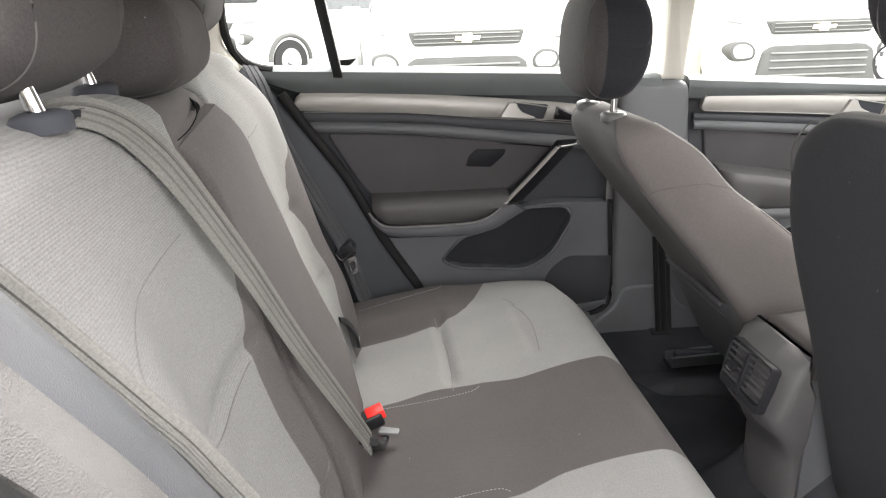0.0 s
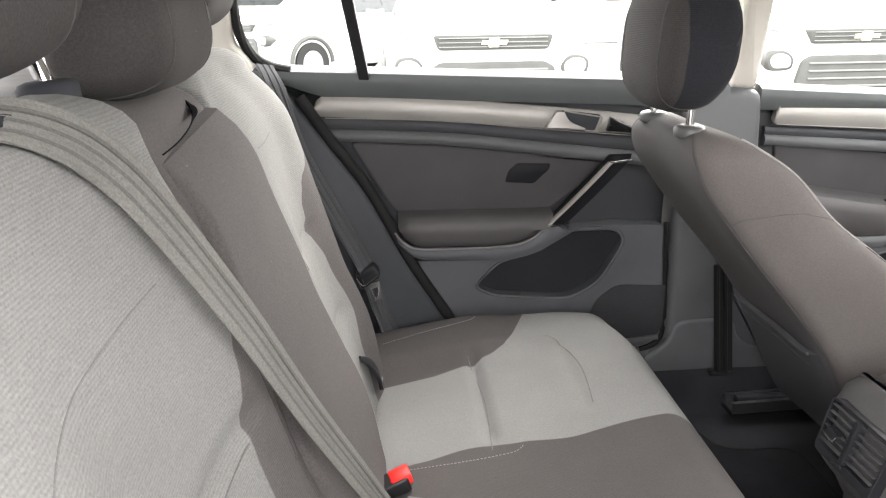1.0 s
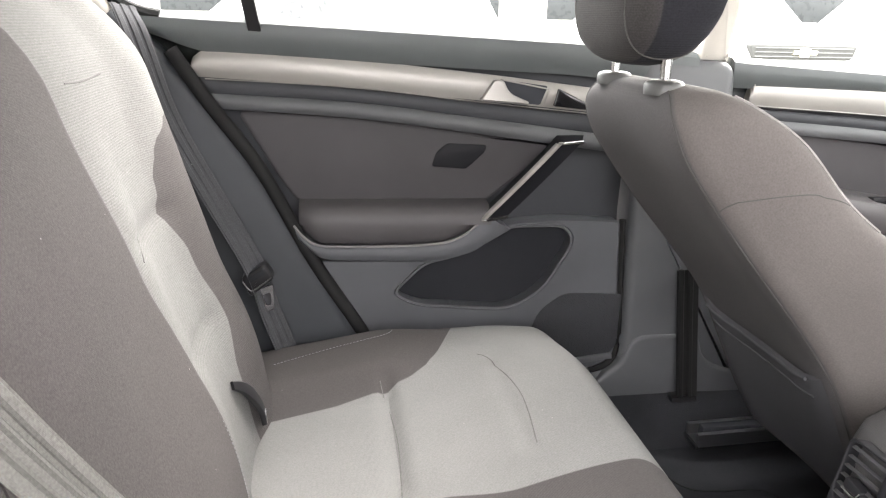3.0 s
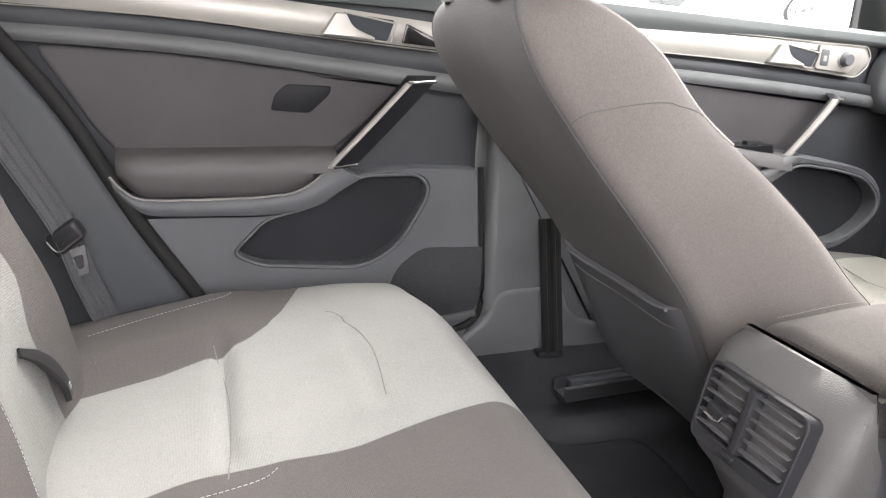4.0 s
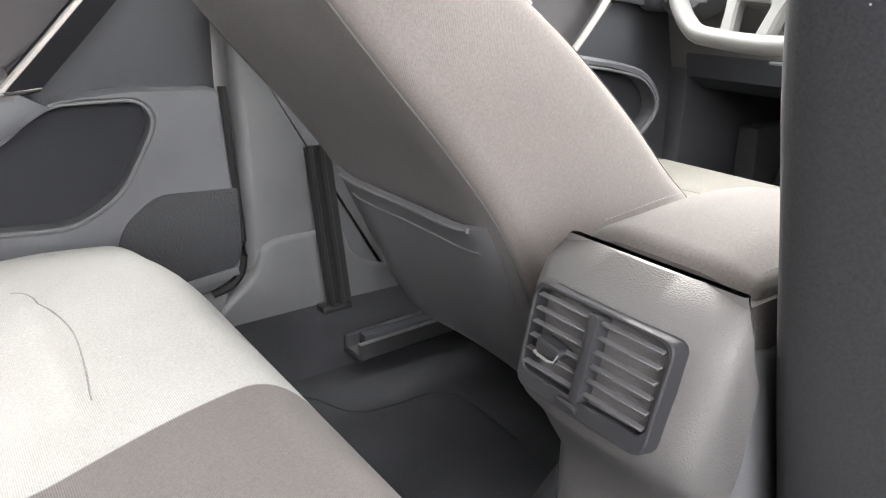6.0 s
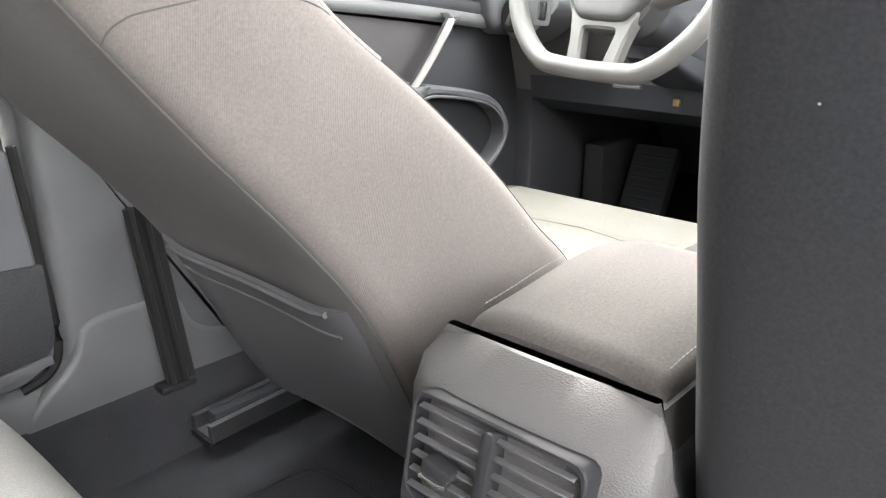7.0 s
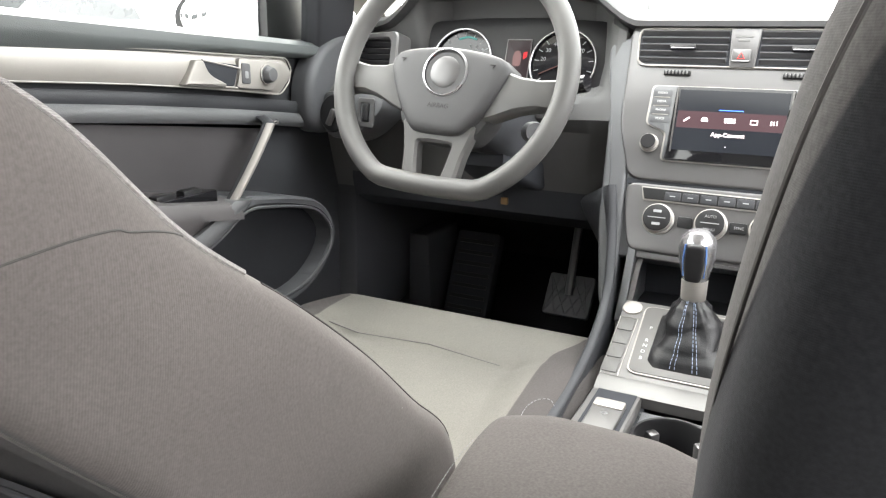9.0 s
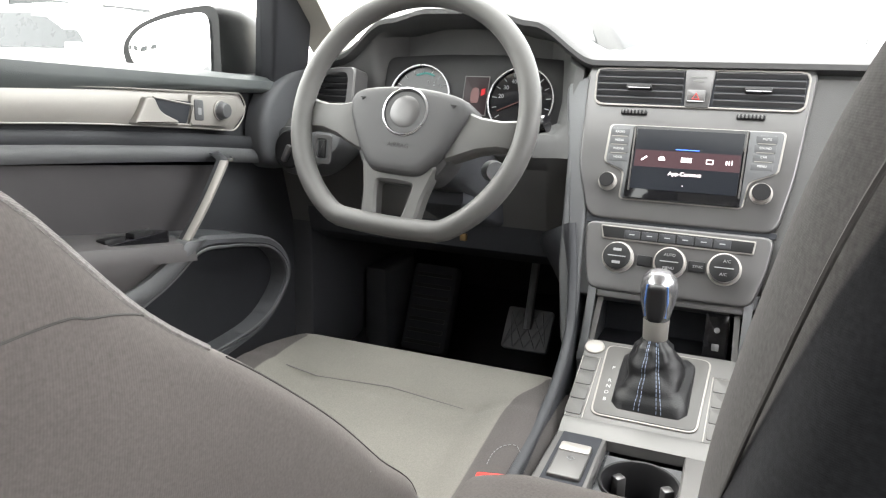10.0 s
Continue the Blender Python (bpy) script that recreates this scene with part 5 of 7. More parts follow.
PAS = [(1.569, 1.07, 1.589, 1.072, 0.12, 0.0), (1.552, 1.062, 1.609, 1.068, 0.175, 0.1), (1.54, 1.03, 1.636, 1.045, 0.208, 0.3), (1.544, 0.98, 1.664, 0.995, 0.23, 0.6), (1.56, 0.91, 1.704, 0.925, 0.245, 1), (1.588, 0.83, 1.754, 0.848, 0.256, 1), (1.618, 0.745, 1.804, 0.77, 0.261, 1), (1.644, 0.66, 1.844, 0.69, 0.264, 1), (1.672, 0.56, 1.884, 0.6, 0.264, 1), (1.702, 0.46, 1.904, 0.5, 0.262, 1), (1.729, 0.42, 1.874, 0.44, 0.25, 0.5)]
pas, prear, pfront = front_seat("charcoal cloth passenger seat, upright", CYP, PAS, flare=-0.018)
headrest(pas, 1.612, CYP, 1.070, 0.26, 0.20, 0.115, 0, cloth_head, 0.060, zone=lambda v: v.x - 1.552, collar=collar_grey)


map_pocket(drv, CYD, drear, 0.660, 0.166)


def seat_cushion(seat, cy, x0, x1, two):
    def top(x, y):
        c = abs(y - cy)
        z = 0.500 + 0.055 * ease(x, (x0, 0), (x1 - 0.05, 1)) + 0.030 * ease(c, (0.13, 0), (0.205, 1)) * (1 - ease(x, (x1 - 0.25, 0), (x1 - 0.06, 1)))
        z -= 0.006 * bump_at(x, x1 - 0.20, 0.02) * (1 if c < 0.15 else 0.3)
        z -= 0.06 * max(0, (x - x1 + 0.08) / 0.08) ** 2
        return z
    rings = []
    for i in range(61):
        t = i / 60
        x = x0 + (x1 - x0) * t
        e = min(1.0, (1 - t) * (x1 - x0) / 0.13)
        hw = 0.258 * (0.60 + 0.40 * math.sqrt(max(0, 1 - (1 - e) ** 2)))
        ring = []
        for k in range(41):
            y = cy - hw + 2 * hw * k / 40
            edge = max(0, (abs(y - cy) - hw + 0.03) / 0.03)
            ring.append((x, y, top(x, y) - 0.03 * edge**2))
        ring += [(x, cy + hw * 1.0, 0.44), (x, cy + hw * 0.9, 0.40), (x, cy - hw * 0.9, 0.40), (x, cy - hw, 0.44)]
        rings.append(ring)
    z = (lambda v: 0.190 + 0.018 * ease(v.x, (x1 - 0.2, 0), (x1 - 0.08, 1)) + 0.06 * ease(v.x, (x1 - 0.08, 0), (x1 - 0.045, 1)) - abs(v.y - cy) if v.z > 0.47 else -0.05) if two else None
    return part("cushion", lofted(rings, zone=z), cloth_front if two else cloth_dark, seat, "pale cloth seat cushion"), top


dc, dtop = seat_cushion(drv, CYD + 0.004, 1.90, 2.462, True)
part("seam", tube([Vector((x, y, dtop(x, y) - 0.0003)) for x, y in [(2.262, 0.53), (2.272, 0.48), (2.278, 0.36), (2.268, 0.24)]], 0.0010, 6), seam_grey, dc, "sewn seam")
pc, ptop = seat_cushion(pas, CYP, 1.82, 2.42, True)


# ---- rear footwell: mat, seat rail, belt in the pillar ----
rubber_hem = material("mat_hem", (0.020, 0.020, 0.021), 0.95, spec=0.05)
mat_bm = slab(rounded([(1.36, 0.13), (1.62, 0.13), (1.80, 0.16), (1.815, 0.44), (1.72, 0.462), (1.685, 0.466), (1.655, 0.485), (1.61, 0.566), (1.36, 0.575)], 0.02), "z", 0.288, 0.302, 0.005)
solo("floor_mat", mat_bm, carpet, "black carpet mat in the rear footwell", "floor mat")
solo("mat_hem", tube([(1.40, 0.572, 0.302), (1.60, 0.566, 0.303), (1.655, 0.487, 0.303), (1.685, 0.468, 0.303), (1.72, 0.463, 0.303), (1.805, 0.445, 0.303), (1.81, 0.30, 0.303)], 0.0014, 6, smooth=5), rubber_hem, "stitched grey hem of the floor mat", "mat hem")
sr = thing("seat_rail", "dull steel seat rail on the floor", "seat rail", at=(1.9, 0.6, 0.29))
sec = [(-0.026, 0.0), (0.026, 0.0), (0.026, 0.026), (0.016, 0.026), (0.016, 0.006), (-0.016, 0.006), (-0.016, 0.026), (-0.026, 0.026)]
part("channel", swept([Vector((1.735, 0.612, 0.312)), Vector((2.30, 0.612, 0.330))], sec, (0, 0, 1)), steel, sr, "steel channel")
part("slide", box(1.750, 2.2, 0.602, 0.622, 0.322, 0.345, 0.003), dull_black, sr, "inner slide")
part("end_clip", box(1.730, 1.745, 0.586, 0.638, 0.306, 0.316, 0.003), black_plastic, sr, "black end clip")
fbelt = thing("front_belt", "black webbing running into the pillar foot", "seat belt", "seat belts", at=(1.72, 0.65, 0.39))
part("webbing", swept([Vector((1.733, 0.650, 0.385)), Vector((1.724, 0.658, 0.50)), Vector((1.714, 0.668, 0.64))], [(-0.021, -0.001), (0.021, -0.001), (0.021, 0.001), (-0.021, 0.001)], (0, -1, 0)), rubber_seal, fbelt)
for dx in (-0.014, 0.004):
    part("fold", swept([Vector((1.733 + dx, 0.647, 0.386)), Vector((1.724 + dx, 0.655, 0.50)), Vector((1.714 + dx, 0.665, 0.64))], disc(0.0055, 6), (0, -1, 0)), rubber_seal, fbelt, "fold in the webbing")
part("anchor", box(1.700, 1.752, 0.642, 0.668, 0.378, 0.389, 0.003), black_plastic, fbelt, "black anchor plate")

# ---- centre console ----
def laid(bm, m):
    bmesh.ops.transform(bm, matrix=m, verts=bm.verts)
    return bm


def frame_of(o, x, y):
    x, y = Vector(x).normalized(), Vector(y).normalized()
    return Matrix.Translation(o) @ Matrix((x, y, x.cross(y))).transposed().to_4x4()


def lplate(pts, d0, d1, m, bevel=0.0015, r=0.004, seg=2):
    return laid(slab(rounded(pts, r), "z", d0, d1, bevel, seg), m)


def lring(outer, inner, d0, d1, m, bevel=0.0012, r=0.004, n=40, din=None):
    return laid(ring_slab(rounded(outer, r), rounded(inner, r), "z", d0, d1, bevel, n, din), m)


def rect(a0, a1, b0, b1):
    return [(a0, b0), (a1, b0), (a1, b1), (a0, b1)]


console = thing("centre_console", "grey plastic centre console with rear air vent", "centre console", at=(1.9, 0, 0.30))
# rear housing: rounded tower with a leaning face
rings = []
for i in range(19):
    t = i / 18
    z = 0.300 + (0.682 - 0.300) * t
    xr = ease(t, (0.0, 1.646), (0.50, 1.642), (0.60, 1.622), (0.69, 1.599), (0.90, 1.6165), (0.97, 1.629), (1.0, 1.652))
    hw = ease(t, (0.0, 0.074), (0.5, 0.076), (0.66, 0.090), (0.9, 0.094), (0.97, 0.090), (1.0, 0.080))
    ring = []
    xf = 1.668 - 0.014 * ease(t, (0.84, 0.0), (0.90, 1.0))
    for q in rounded([(xf, -hw), (xf, hw), (xr + 0.012, hw, 0.03), (xr, hw * 0.6, 0.05), (xr - 0.003, 0, 0.05), (xr, -hw * 0.6, 0.05), (xr + 0.012, -hw, 0.03)], 0.003, 5):
        ring.append((q.x, q.y, z))
    rings.append(ring)
housing = part("rear_housing", lofted(rings), lid_grey, console, "grained grey housing of the rear air vent")
VM = frame_of((1.6015, 0.0, 0.617), (0, -1, 0), (0.24, 0, 0.97))
vent = part("air_vent", lring([(-0.064, -0.044), (0.064, -0.044), (0.067, 0.040), (-0.067, 0.040)], [(-0.0605, -0.031), (0.0605, -0.031), (0.0635, 0.0365), (-0.0635, 0.0365)], -0.02, 0.0030, VM, 0.0012, 0.012, din=-0.012), vent_black, console, "black plastic rear air vent")
part("vent_box", lplate(rect(-0.062, 0.062, -0.033, 0.036), -0.020, -0.0125, VM, 0), flat_black, vent, "dark duct behind the slats")
for s in (-1, 1):
    for k in range(6):
        b = -0.023 + 0.0108 * k
        sl = box(0.004 * s, 0.059 * s, -0.0010, 0.0010, -0.0012, 0.0040, 0.0006, 1)
        bmesh.ops.rotate(sl, cent=(0, 0, 0), matrix=Matrix.Rotation(radians(20), 3, "X"), verts=sl.verts)
        part("slat", laid(sl, VM @ Matrix.Translation((0, b, 0.0005))), slat_black, vent)
part("divider", lplate(rect(-0.0045, 0.0045, -0.032, 0.035), -0.02, 0.0075, VM, 0.0015), vent_black, vent, "upright divider bar")
tab = part("tab", lplate([(-0.045, -0.010), (-0.022, -0.010), (-0.018, -0.001), (-0.045, 0.003)], -0.004, 0.010, VM, 0.002), vent_black, vent, "slider tab")
part("bright_tip", laid(tube([(-0.045, -0.011, 0.009), (-0.030, -0.0125, 0.009), (-0.023, -0.011, 0.009), (-0.020, -0.004, 0.009)], 0.0016, 6), VM), chrome, tab, "bright tip")
part("thumb_wheel", lplate(rect(-0.018, 0.004, -0.0405, -0.0335), 0.0, 0.006, VM, 0.002), vent_black, vent, "ribbed thumb wheel")

# body between the front seats
prof = [(1.668, 0.640), (1.80, 0.640), (1.885, 0.600), (1.93, 0.50), (2.00, 0.436), (2.28, 0.436), (2.42, 0.50), (2.50, 0.58)]
line = bent([(a, 0, b) for a, b in prof], 5)
rings = []
for p in line:
    hw = ramp(p.x, (1.67, 0.080), (1.95, 0.100), (2.2, 0.112), (2.50, 0.125))
    ring = [(p.x, q.x, q.y) for q in rounded([(-hw, 0.30), (hw, 0.30), (hw + 0.0, p.z - 0.01), (hw - 0.012, p.z), (-hw + 0.012, p.z), (-hw, p.z - 0.01)], 0.008, 3)]
    rings.append(ring)
part("console_body", lofted(rings), hard_grey, console, "grey plastic console body")
for s in (1, -1):
    edge = bent([(1.90, 0.108 * s, 0.600), (2.02, 0.116 * s, 0.556), (2.16, 0.120 * s, 0.552), (2.30, 0.122 * s, 0.580), (2.40, 0.128 * s, 0.630), (2.455, 0.140 * s, 0.705), (2.478, 0.152 * s, 0.775)], 8)
    part("side_rail", swept(edge, [(q.x, q.y) for q in rounded([(-0.007, -0.14), (0.007, -0.14), (0.007, 0.004), (-0.007, 0.004)], 0.006, 4)], (0, 0, 1)), soft_black, console, "rounded grey side rail")

lid = thing("armrest_lid", "brown-grey cloth armrest lid on the console", "armrest", at=(1.76, 0, 0.65))
rings = []
for i in range(61):
    t = i / 60
    x = 1.663 + 0.254 * t
    hw = (0.076 + 0.012 * ease(t, (0.2, 0.0), (0.8, 1.0))) * (1.0 if t < 0.80 else math.sqrt(max(0.30, 1 - ((t - 0.80) / 0.22) ** 3.0)))
    zt = 0.6865 + 0.008 * math.sin(math.pi * t) - 0.016 * max(0, (t - 0.8) / 0.2) ** 2 - 0.012 * max(0.0, 1 - t / 0.09) ** 2 - 0.020 * max(0.0, 1 - t / 0.017)
    ring = []
    for q in rounded([(-hw, 0.645), (hw, 0.645), (hw, zt - 0.006), (hw * 0.55, zt + 0.004), (-hw * 0.55, zt + 0.004), (-hw, zt - 0.006)], 0.010, 4):
        ring.append((x + (0.004 if i == 0 and q.y > zt - 0.004 else 0), q.x, q.y))
    rings.append(ring)
part("cushion", lofted(rings), cloth_lid, lid)
for s in (1, -1):
    ln = [Vector((1.685 + 0.14 * k / 20, s * (0.071 + 0.010 * ease(k / 20, (0.1, 0.0), (1.0, 1.0))), 0.6890 + 0.005 * math.sin(math.pi * k / 24))) for k in range(21)]
    part("stitching", stitches(ln, (0, 0, 1), 0.0050, 0.0032, 0.0003), thread_grey, lid, "fine grey stitching")
for s in (1, -1):
    part("side_panel", lofted([[(x, s * (0.0735 - (-0.13) * max(0.0, x - 1.74)), z0), (x, s * (0.0785 - (-0.13) * max(0.0, x - 1.74)), z0), (x, s * (0.0785 - (-0.13) * max(0.0, x - 1.74)), 0.672), (x, s * (0.0735 - (-0.13) * max(0.0, x - 1.74)), 0.674)] for x, z0 in ((1.666, 0.640), (1.70, 0.632), (1.76, 0.628), (1.82, 0.628))]), cloth_dark, lid, "black cloth side of the lid")
part("hinge_gap", box(1.650, 1.677, -0.074, 0.074, 0.640, 0.667, 0.002), felt, lid, "black gap behind the lid")

# storage tray: brake switch and cup holder
TM = frame_of((2.20, 0, 0.543), (0, -1, 0), (1, 0, 0.04))
tray = part("tray_frame", lring([(-0.104, -0.20), (0.104, -0.20), (0.100, 0.105), (-0.100, 0.105)], [(-0.035, -0.10), (0.060, -0.10), (0.058, 0.060), (-0.036, 0.060)], -0.02, 0.004, TM, 0.003, 0.008, din=-0.014), gear_satin, console, "satin grey tray frame")
part("cup_well", lring(rect(-0.036, 0.076, -0.104, 0.084), rect(-0.031, 0.071, -0.099, 0.079), -0.092, -0.010, TM, 0.001, 0.008), dull_black, tray, "black well of the cup holder")
part("cup_floor", lplate(rect(-0.034, 0.074, -0.102, 0.082), -0.095, -0.088, TM, 0), dull_black, tray, "black cup holder floor")
cup = part("cup_ring", laid(spun([(0.0425, -0.085), (0.0425, -0.009), (0.0445, -0.0055), (0.047, -0.005), (0.0475, -0.012), (0.0475, -0.088)], Matrix.Translation((0.0145, -0.017, 0)), 40), TM), black_plastic, console, "black cup holder ring")
for a in (0.6, 2.4, 4.4):
    fin = box(0.030, 0.044, -0.007, 0.007, -0.05, -0.018, 0.003)
    part("cup_fin", laid(fin, TM @ Matrix.Translation((0.0145, -0.017, 0)) @ Matrix.Rotation(a, 4, "Z")), satin, cup, "grey spring fin")
part("cup_deck", laid(ring_slab(rounded([(-0.038, -0.11), (0.063, -0.11), (0.061, 0.036), (-0.038, 0.036)], 0.004), [Vector((0.0145 + 0.046 * math.cos(k * math.pi / 18), -0.017 + 0.046 * math.sin(k * math.pi / 18))) for k in range(36)], "z", -0.016, -0.010, 0.0008), TM), hard_grey, tray, "grey deck round the cup")
part("switch_well", lplate(rect(-0.092, -0.042, -0.090, 0.052), 0.0035, 0.0048, TM, 0.0005, 0.006), dull_black, console, "black well round the brake switch")
sw = part("brake_switch", lplate([(-0.086, -0.062), (-0.047, -0.062), (-0.047, 0.012), (-0.086, 0.012)], 0.003, 0.0095, TM, 0.002, 0.004, 3), gear_satin, console, "grey parking brake switch")
part("bright_top", lplate(rect(-0.0855, -0.0475, -0.008, 0.012), 0.008, 0.0115, TM, 0.0015, 0.004), silver, sw, "bright top edge")
part("sign", laid(tube([(-0.071, -0.022, 0.0098), (-0.0665, -0.018, 0.0098), (-0.062, -0.022, 0.0098), (-0.0665, -0.026, 0.0098)], 0.0007, 5, closed=True), TM), thread_pale, sw, "pale ring sign")

# gear panel
GM = frame_of((2.41, 0, 0.611), (0, -1, 0), (0.93, 0, 0.36))
gear = thing("gear_selector", "automatic gear lever with black leather boot and chrome knob", "gear lever", at=(2.36, 0, 0.58))
plate_out = [(-0.104, 0.012), (0.104, 0.012), (0.099, -0.152), (-0.099, -0.152)]
part("panel_lip", lofted([[(2.276, y, 0.5595), (2.262, y, 0.5575), (2.245, y, 0.549), (2.245, y, 0.535), (2.28, y, 0.535)] for y in (-0.099, -0.05, 0.0, 0.05, 0.099)]), gear_satin, gear, "rounded rear lip of the panel")
part("panel", lplate(plate_out, -0.02, 0.001, GM, 0.002, 0.006), gear_satin, gear, "satin grey gear panel")
surround = part("surround", lplate([(-0.0725, 0.0025), (0.0725, 0.0025), (0.0675, -0.1375), (-0.0675, -0.1375)], 0.0, 0.0035, GM, 0.0012, 0.014), silver, gear, "bright surround")
part("inlay", lplate([(-0.070, 0.000), (0.070, 0.000), (0.065, -0.135), (-0.065, -0.135)], 0.003, 0.0045, GM, 0.0006, 0.012), panel_grey, gear, "grey inlay with gear letters")
for k, ch in enumerate("PRNDB"):
    b = (-0.046, -0.072, -0.083, -0.095, -0.108)[k]
    letters(ch, 0.0085, GM @ Matrix.Translation((-0.054, b, 0.0047)), letter_white, gear, "gear_letter")
for s in (-1, 1):
    for k in range(4):
        b0 = -0.030 - 0.0285 * k
        part("side_button", lplate(rect(s * 0.0895 - 0.011, s * 0.0895 + 0.011, b0 - 0.026, b0), 0.0, 0.0022, GM, 0.0008, 0.003), panel_grey, gear, "flat grey button")
for s in (-1, 1):
    ln = [(s * 0.0765, -0.028, 0.0012), (s * 0.1015, -0.028, 0.0012), (s * 0.0985, -0.1465, 0.0012), (s * 0.0755, -0.1465, 0.0012)]
    part("button_outline", laid(tube(ln, 0.0007, 6, closed=True), GM), silver, gear, "thin bright outline of the buttons")
part("start_button", laid(spun([(0.0, 0.0045), (0.011, 0.0045), (0.0140, 0.003), (0.015, 0.0)], GM @ Matrix.Translation((-0.0895, -0.006, 0)), 28), Matrix()), silver, gear, "round silver start button")
# boot: pleated leather
rings = []
base_c = GM @ Vector((0.004, -0.066, 0.004))
for i in range(29):
    t = i / 28
    c = base_c.lerp(Vector((2.362, 0.002, 0.655)), t)
    ring = []
    for k in range(56):
        a = 2 * math.pi * k / 56
        r = ease(t, (0.0, 0.062), (0.10, 0.059), (0.22, 0.047), (0.55, 0.039), (0.80, 0.030), (0.93, 0.021), (1.0, 0.017))
        crease = abs(math.sin(1.5 * a + 2.6 * t + 0.5))
        cross = abs(math.sin(1.0 * a - 5.5 * t + 1.1))
        fold = 0.010 * (crease - 0.6) * bump_at(t, 0.45, 0.48) + 0.008 * (cross - 0.6) * bump_at(t, 0.42, 0.36) + 0.002 * math.sin(9 * a + 5 * t) * bump_at(t, 0.80, 0.25)
        sq = 1 / max(abs(math.cos(a)), abs(math.sin(a)))
        sq = 1 + (min(sq, 1.27) - 1) * (1 - ease(t, (0.10, 0.0), (0.5, 1.0)))
        rr = (r + fold) * sq * 0.86
        p = c + (GM.to_3x3() @ Vector((rr * math.cos(a) * 0.92, rr * math.sin(a) * 1.05, 0))).lerp(Vector((rr * math.sin(a), -rr * math.cos(a), 0)), t)
        ring.append(p)
    rings.append(ring)
thread_pale_blue = material("pale_blue_thread", (0.26, 0.32, 0.44), 0.8)
boot_rings = rings
boot = part("boot", lofted(rings), leather_black, gear, "pleated black leather boot")
for k0 in (39, 40, 44, 45):
    ln = [boot_rings[i][k0] + (boot_rings[i][k0] - base_c.lerp(Vector((2.362, 0.002, 0.655)), i / 28)).normalized() * 0.0006 for i in range(1, 29)]
    part("stitching", stitches(ln, (-0.9, 0, 0.3), 0.0058, 0.004, 0.0004), thread_pale_blue, boot, "blue and white stitching")
KM = aimed((2.362, 0.002, 0.652), (-0.10, 0, 1))
knob = part("knob", spun([(0.0165, 0.030), (0.019, 0.040), (0.0235, 0.060), (0.0245, 0.074), (0.0215, 0.088), (0.013, 0.097), (0.0, 0.099)], KM, 28), satin_chrome, gear, "satin chrome gear knob")
part("knob_front", laid(slab(rounded([(-0.010, 0.034), (0.010, 0.034), (0.0125, 0.060), (0.011, 0.086), (-0.011, 0.086), (-0.0125, 0.060)], 0.006), "z", 0.015, 0.0285, 0.005, 4), KM @ Matrix(((1, 0, 0, 0), (0, 0, -1, 0), (0, 1, 0, 0), (0, 0, 0, 1)))), black_plastic, knob, "black front of the knob")
for s in (-1, 1):
    part("blue_line", laid(tube([(s * 0.0130, -0.0195, 0.040), (s * 0.0145, -0.0212, 0.062), (s * 0.0128, -0.0190, 0.084)], 0.0012, 6), KM), thread_blue, knob, "thin blue accent line")
part("sleeve", spun([(0.0155, 0.0), (0.0165, 0.002), (0.0172, 0.028), (0.0165, 0.031)], KM, 28), silver, gear, "silver sleeve below the knob")

# ---- dashboard ----
FM = frame_of((2.553, 0, 0.916), (0, -1, 0), (0.39, 0, 0.92))
dash = thing("dashboard", "dark grey soft dashboard with satin centre panel", "dashboard", at=(2.7, 0, 0.6))


def dash_edge(y):
    """x and z of the dash top's rear edge."""
    hood = ease(y, (0.155, 0.0), (0.26, 0.75), (0.34, 1.0), (0.44, 1.0), (0.52, 0.8), (0.63, 0.0))
    return 2.585 - 0.02 * hood + 0.02 * ease(abs(y), (0.6, 0), (0.72, 1)), 1.018 + 0.078 * hood - 0.03 * ease(abs(y), (0.62, 0), (0.74, 1))


rings = []
for i in range(121):
    y = -0.745 + 1.49 * i / 120
    xe, ze = dash_edge(y)
    deep = ease(y, (0.17, 0.0), (0.205, 1.0), (0.52, 1.0), (0.555, 0.0))
    ring = [(3.20, y, 1.00), (2.95, y, 1.028 + 0.25 * (ze - 1.018)), (2.75, y, 1.034 + 0.8 * (ze - 1.018)), (2.64, y, ze + 0.012), (xe + 0.012, y, ze + 0.007), (xe, y, ze), (xe - 0.001, y, ze - 0.008), (xe + 0.02, y, ze - 0.016)]
    cut, cut2, cut3, cut4 = [0.14 * (1 - ease(abs(y), (w - 0.008, 0.0), (w, 1.0))) for w in ((0.166, 0.166, 0.166, 0.166) if y > 0 else (0.140, 0.136, 0.126, 0.106))]
    flush = 1 - ease(y, (0.185, 0.0), (0.25, 1.0))
    low = 1 - ease(y, (-0.10, 0.0), (-0.07, 1.0))
    ring += [(xe + 0.02 + 0.08 * deep * (1 - flush) + cut - 0.012 * flush, y, ze - 0.022 - 0.004 * deep), (2.62 + (0.05 * deep) * (1 - flush) + cut - 0.048 * flush, y, 0.95), (2.605 + 0.04 * deep * (1 - flush) + cut - 0.048 * flush, y, 0.915), (2.525 + cut2 + 0.028 * flush, y, 0.905 - 0.005 * deep), (2.510 + cut2 + 0.036 * flush, y, 0.890), (2.515 + cut2 + 0.022 * flush, y, 0.865), (2.56 + cut3 - 0.033 * low, y, 0.84), (2.60 + cut4 - 0.130 * low, y, 0.70), (2.75, y, 0.66), (3.20, y, 0.64)]
    rings.append(ring)
top_pad = [r[:8] for r in rings]
face = [[(q[0], q[1], q[2]) for q in r[7:]] + [(3.19, r[0][1], 0.99)] for r in rings]
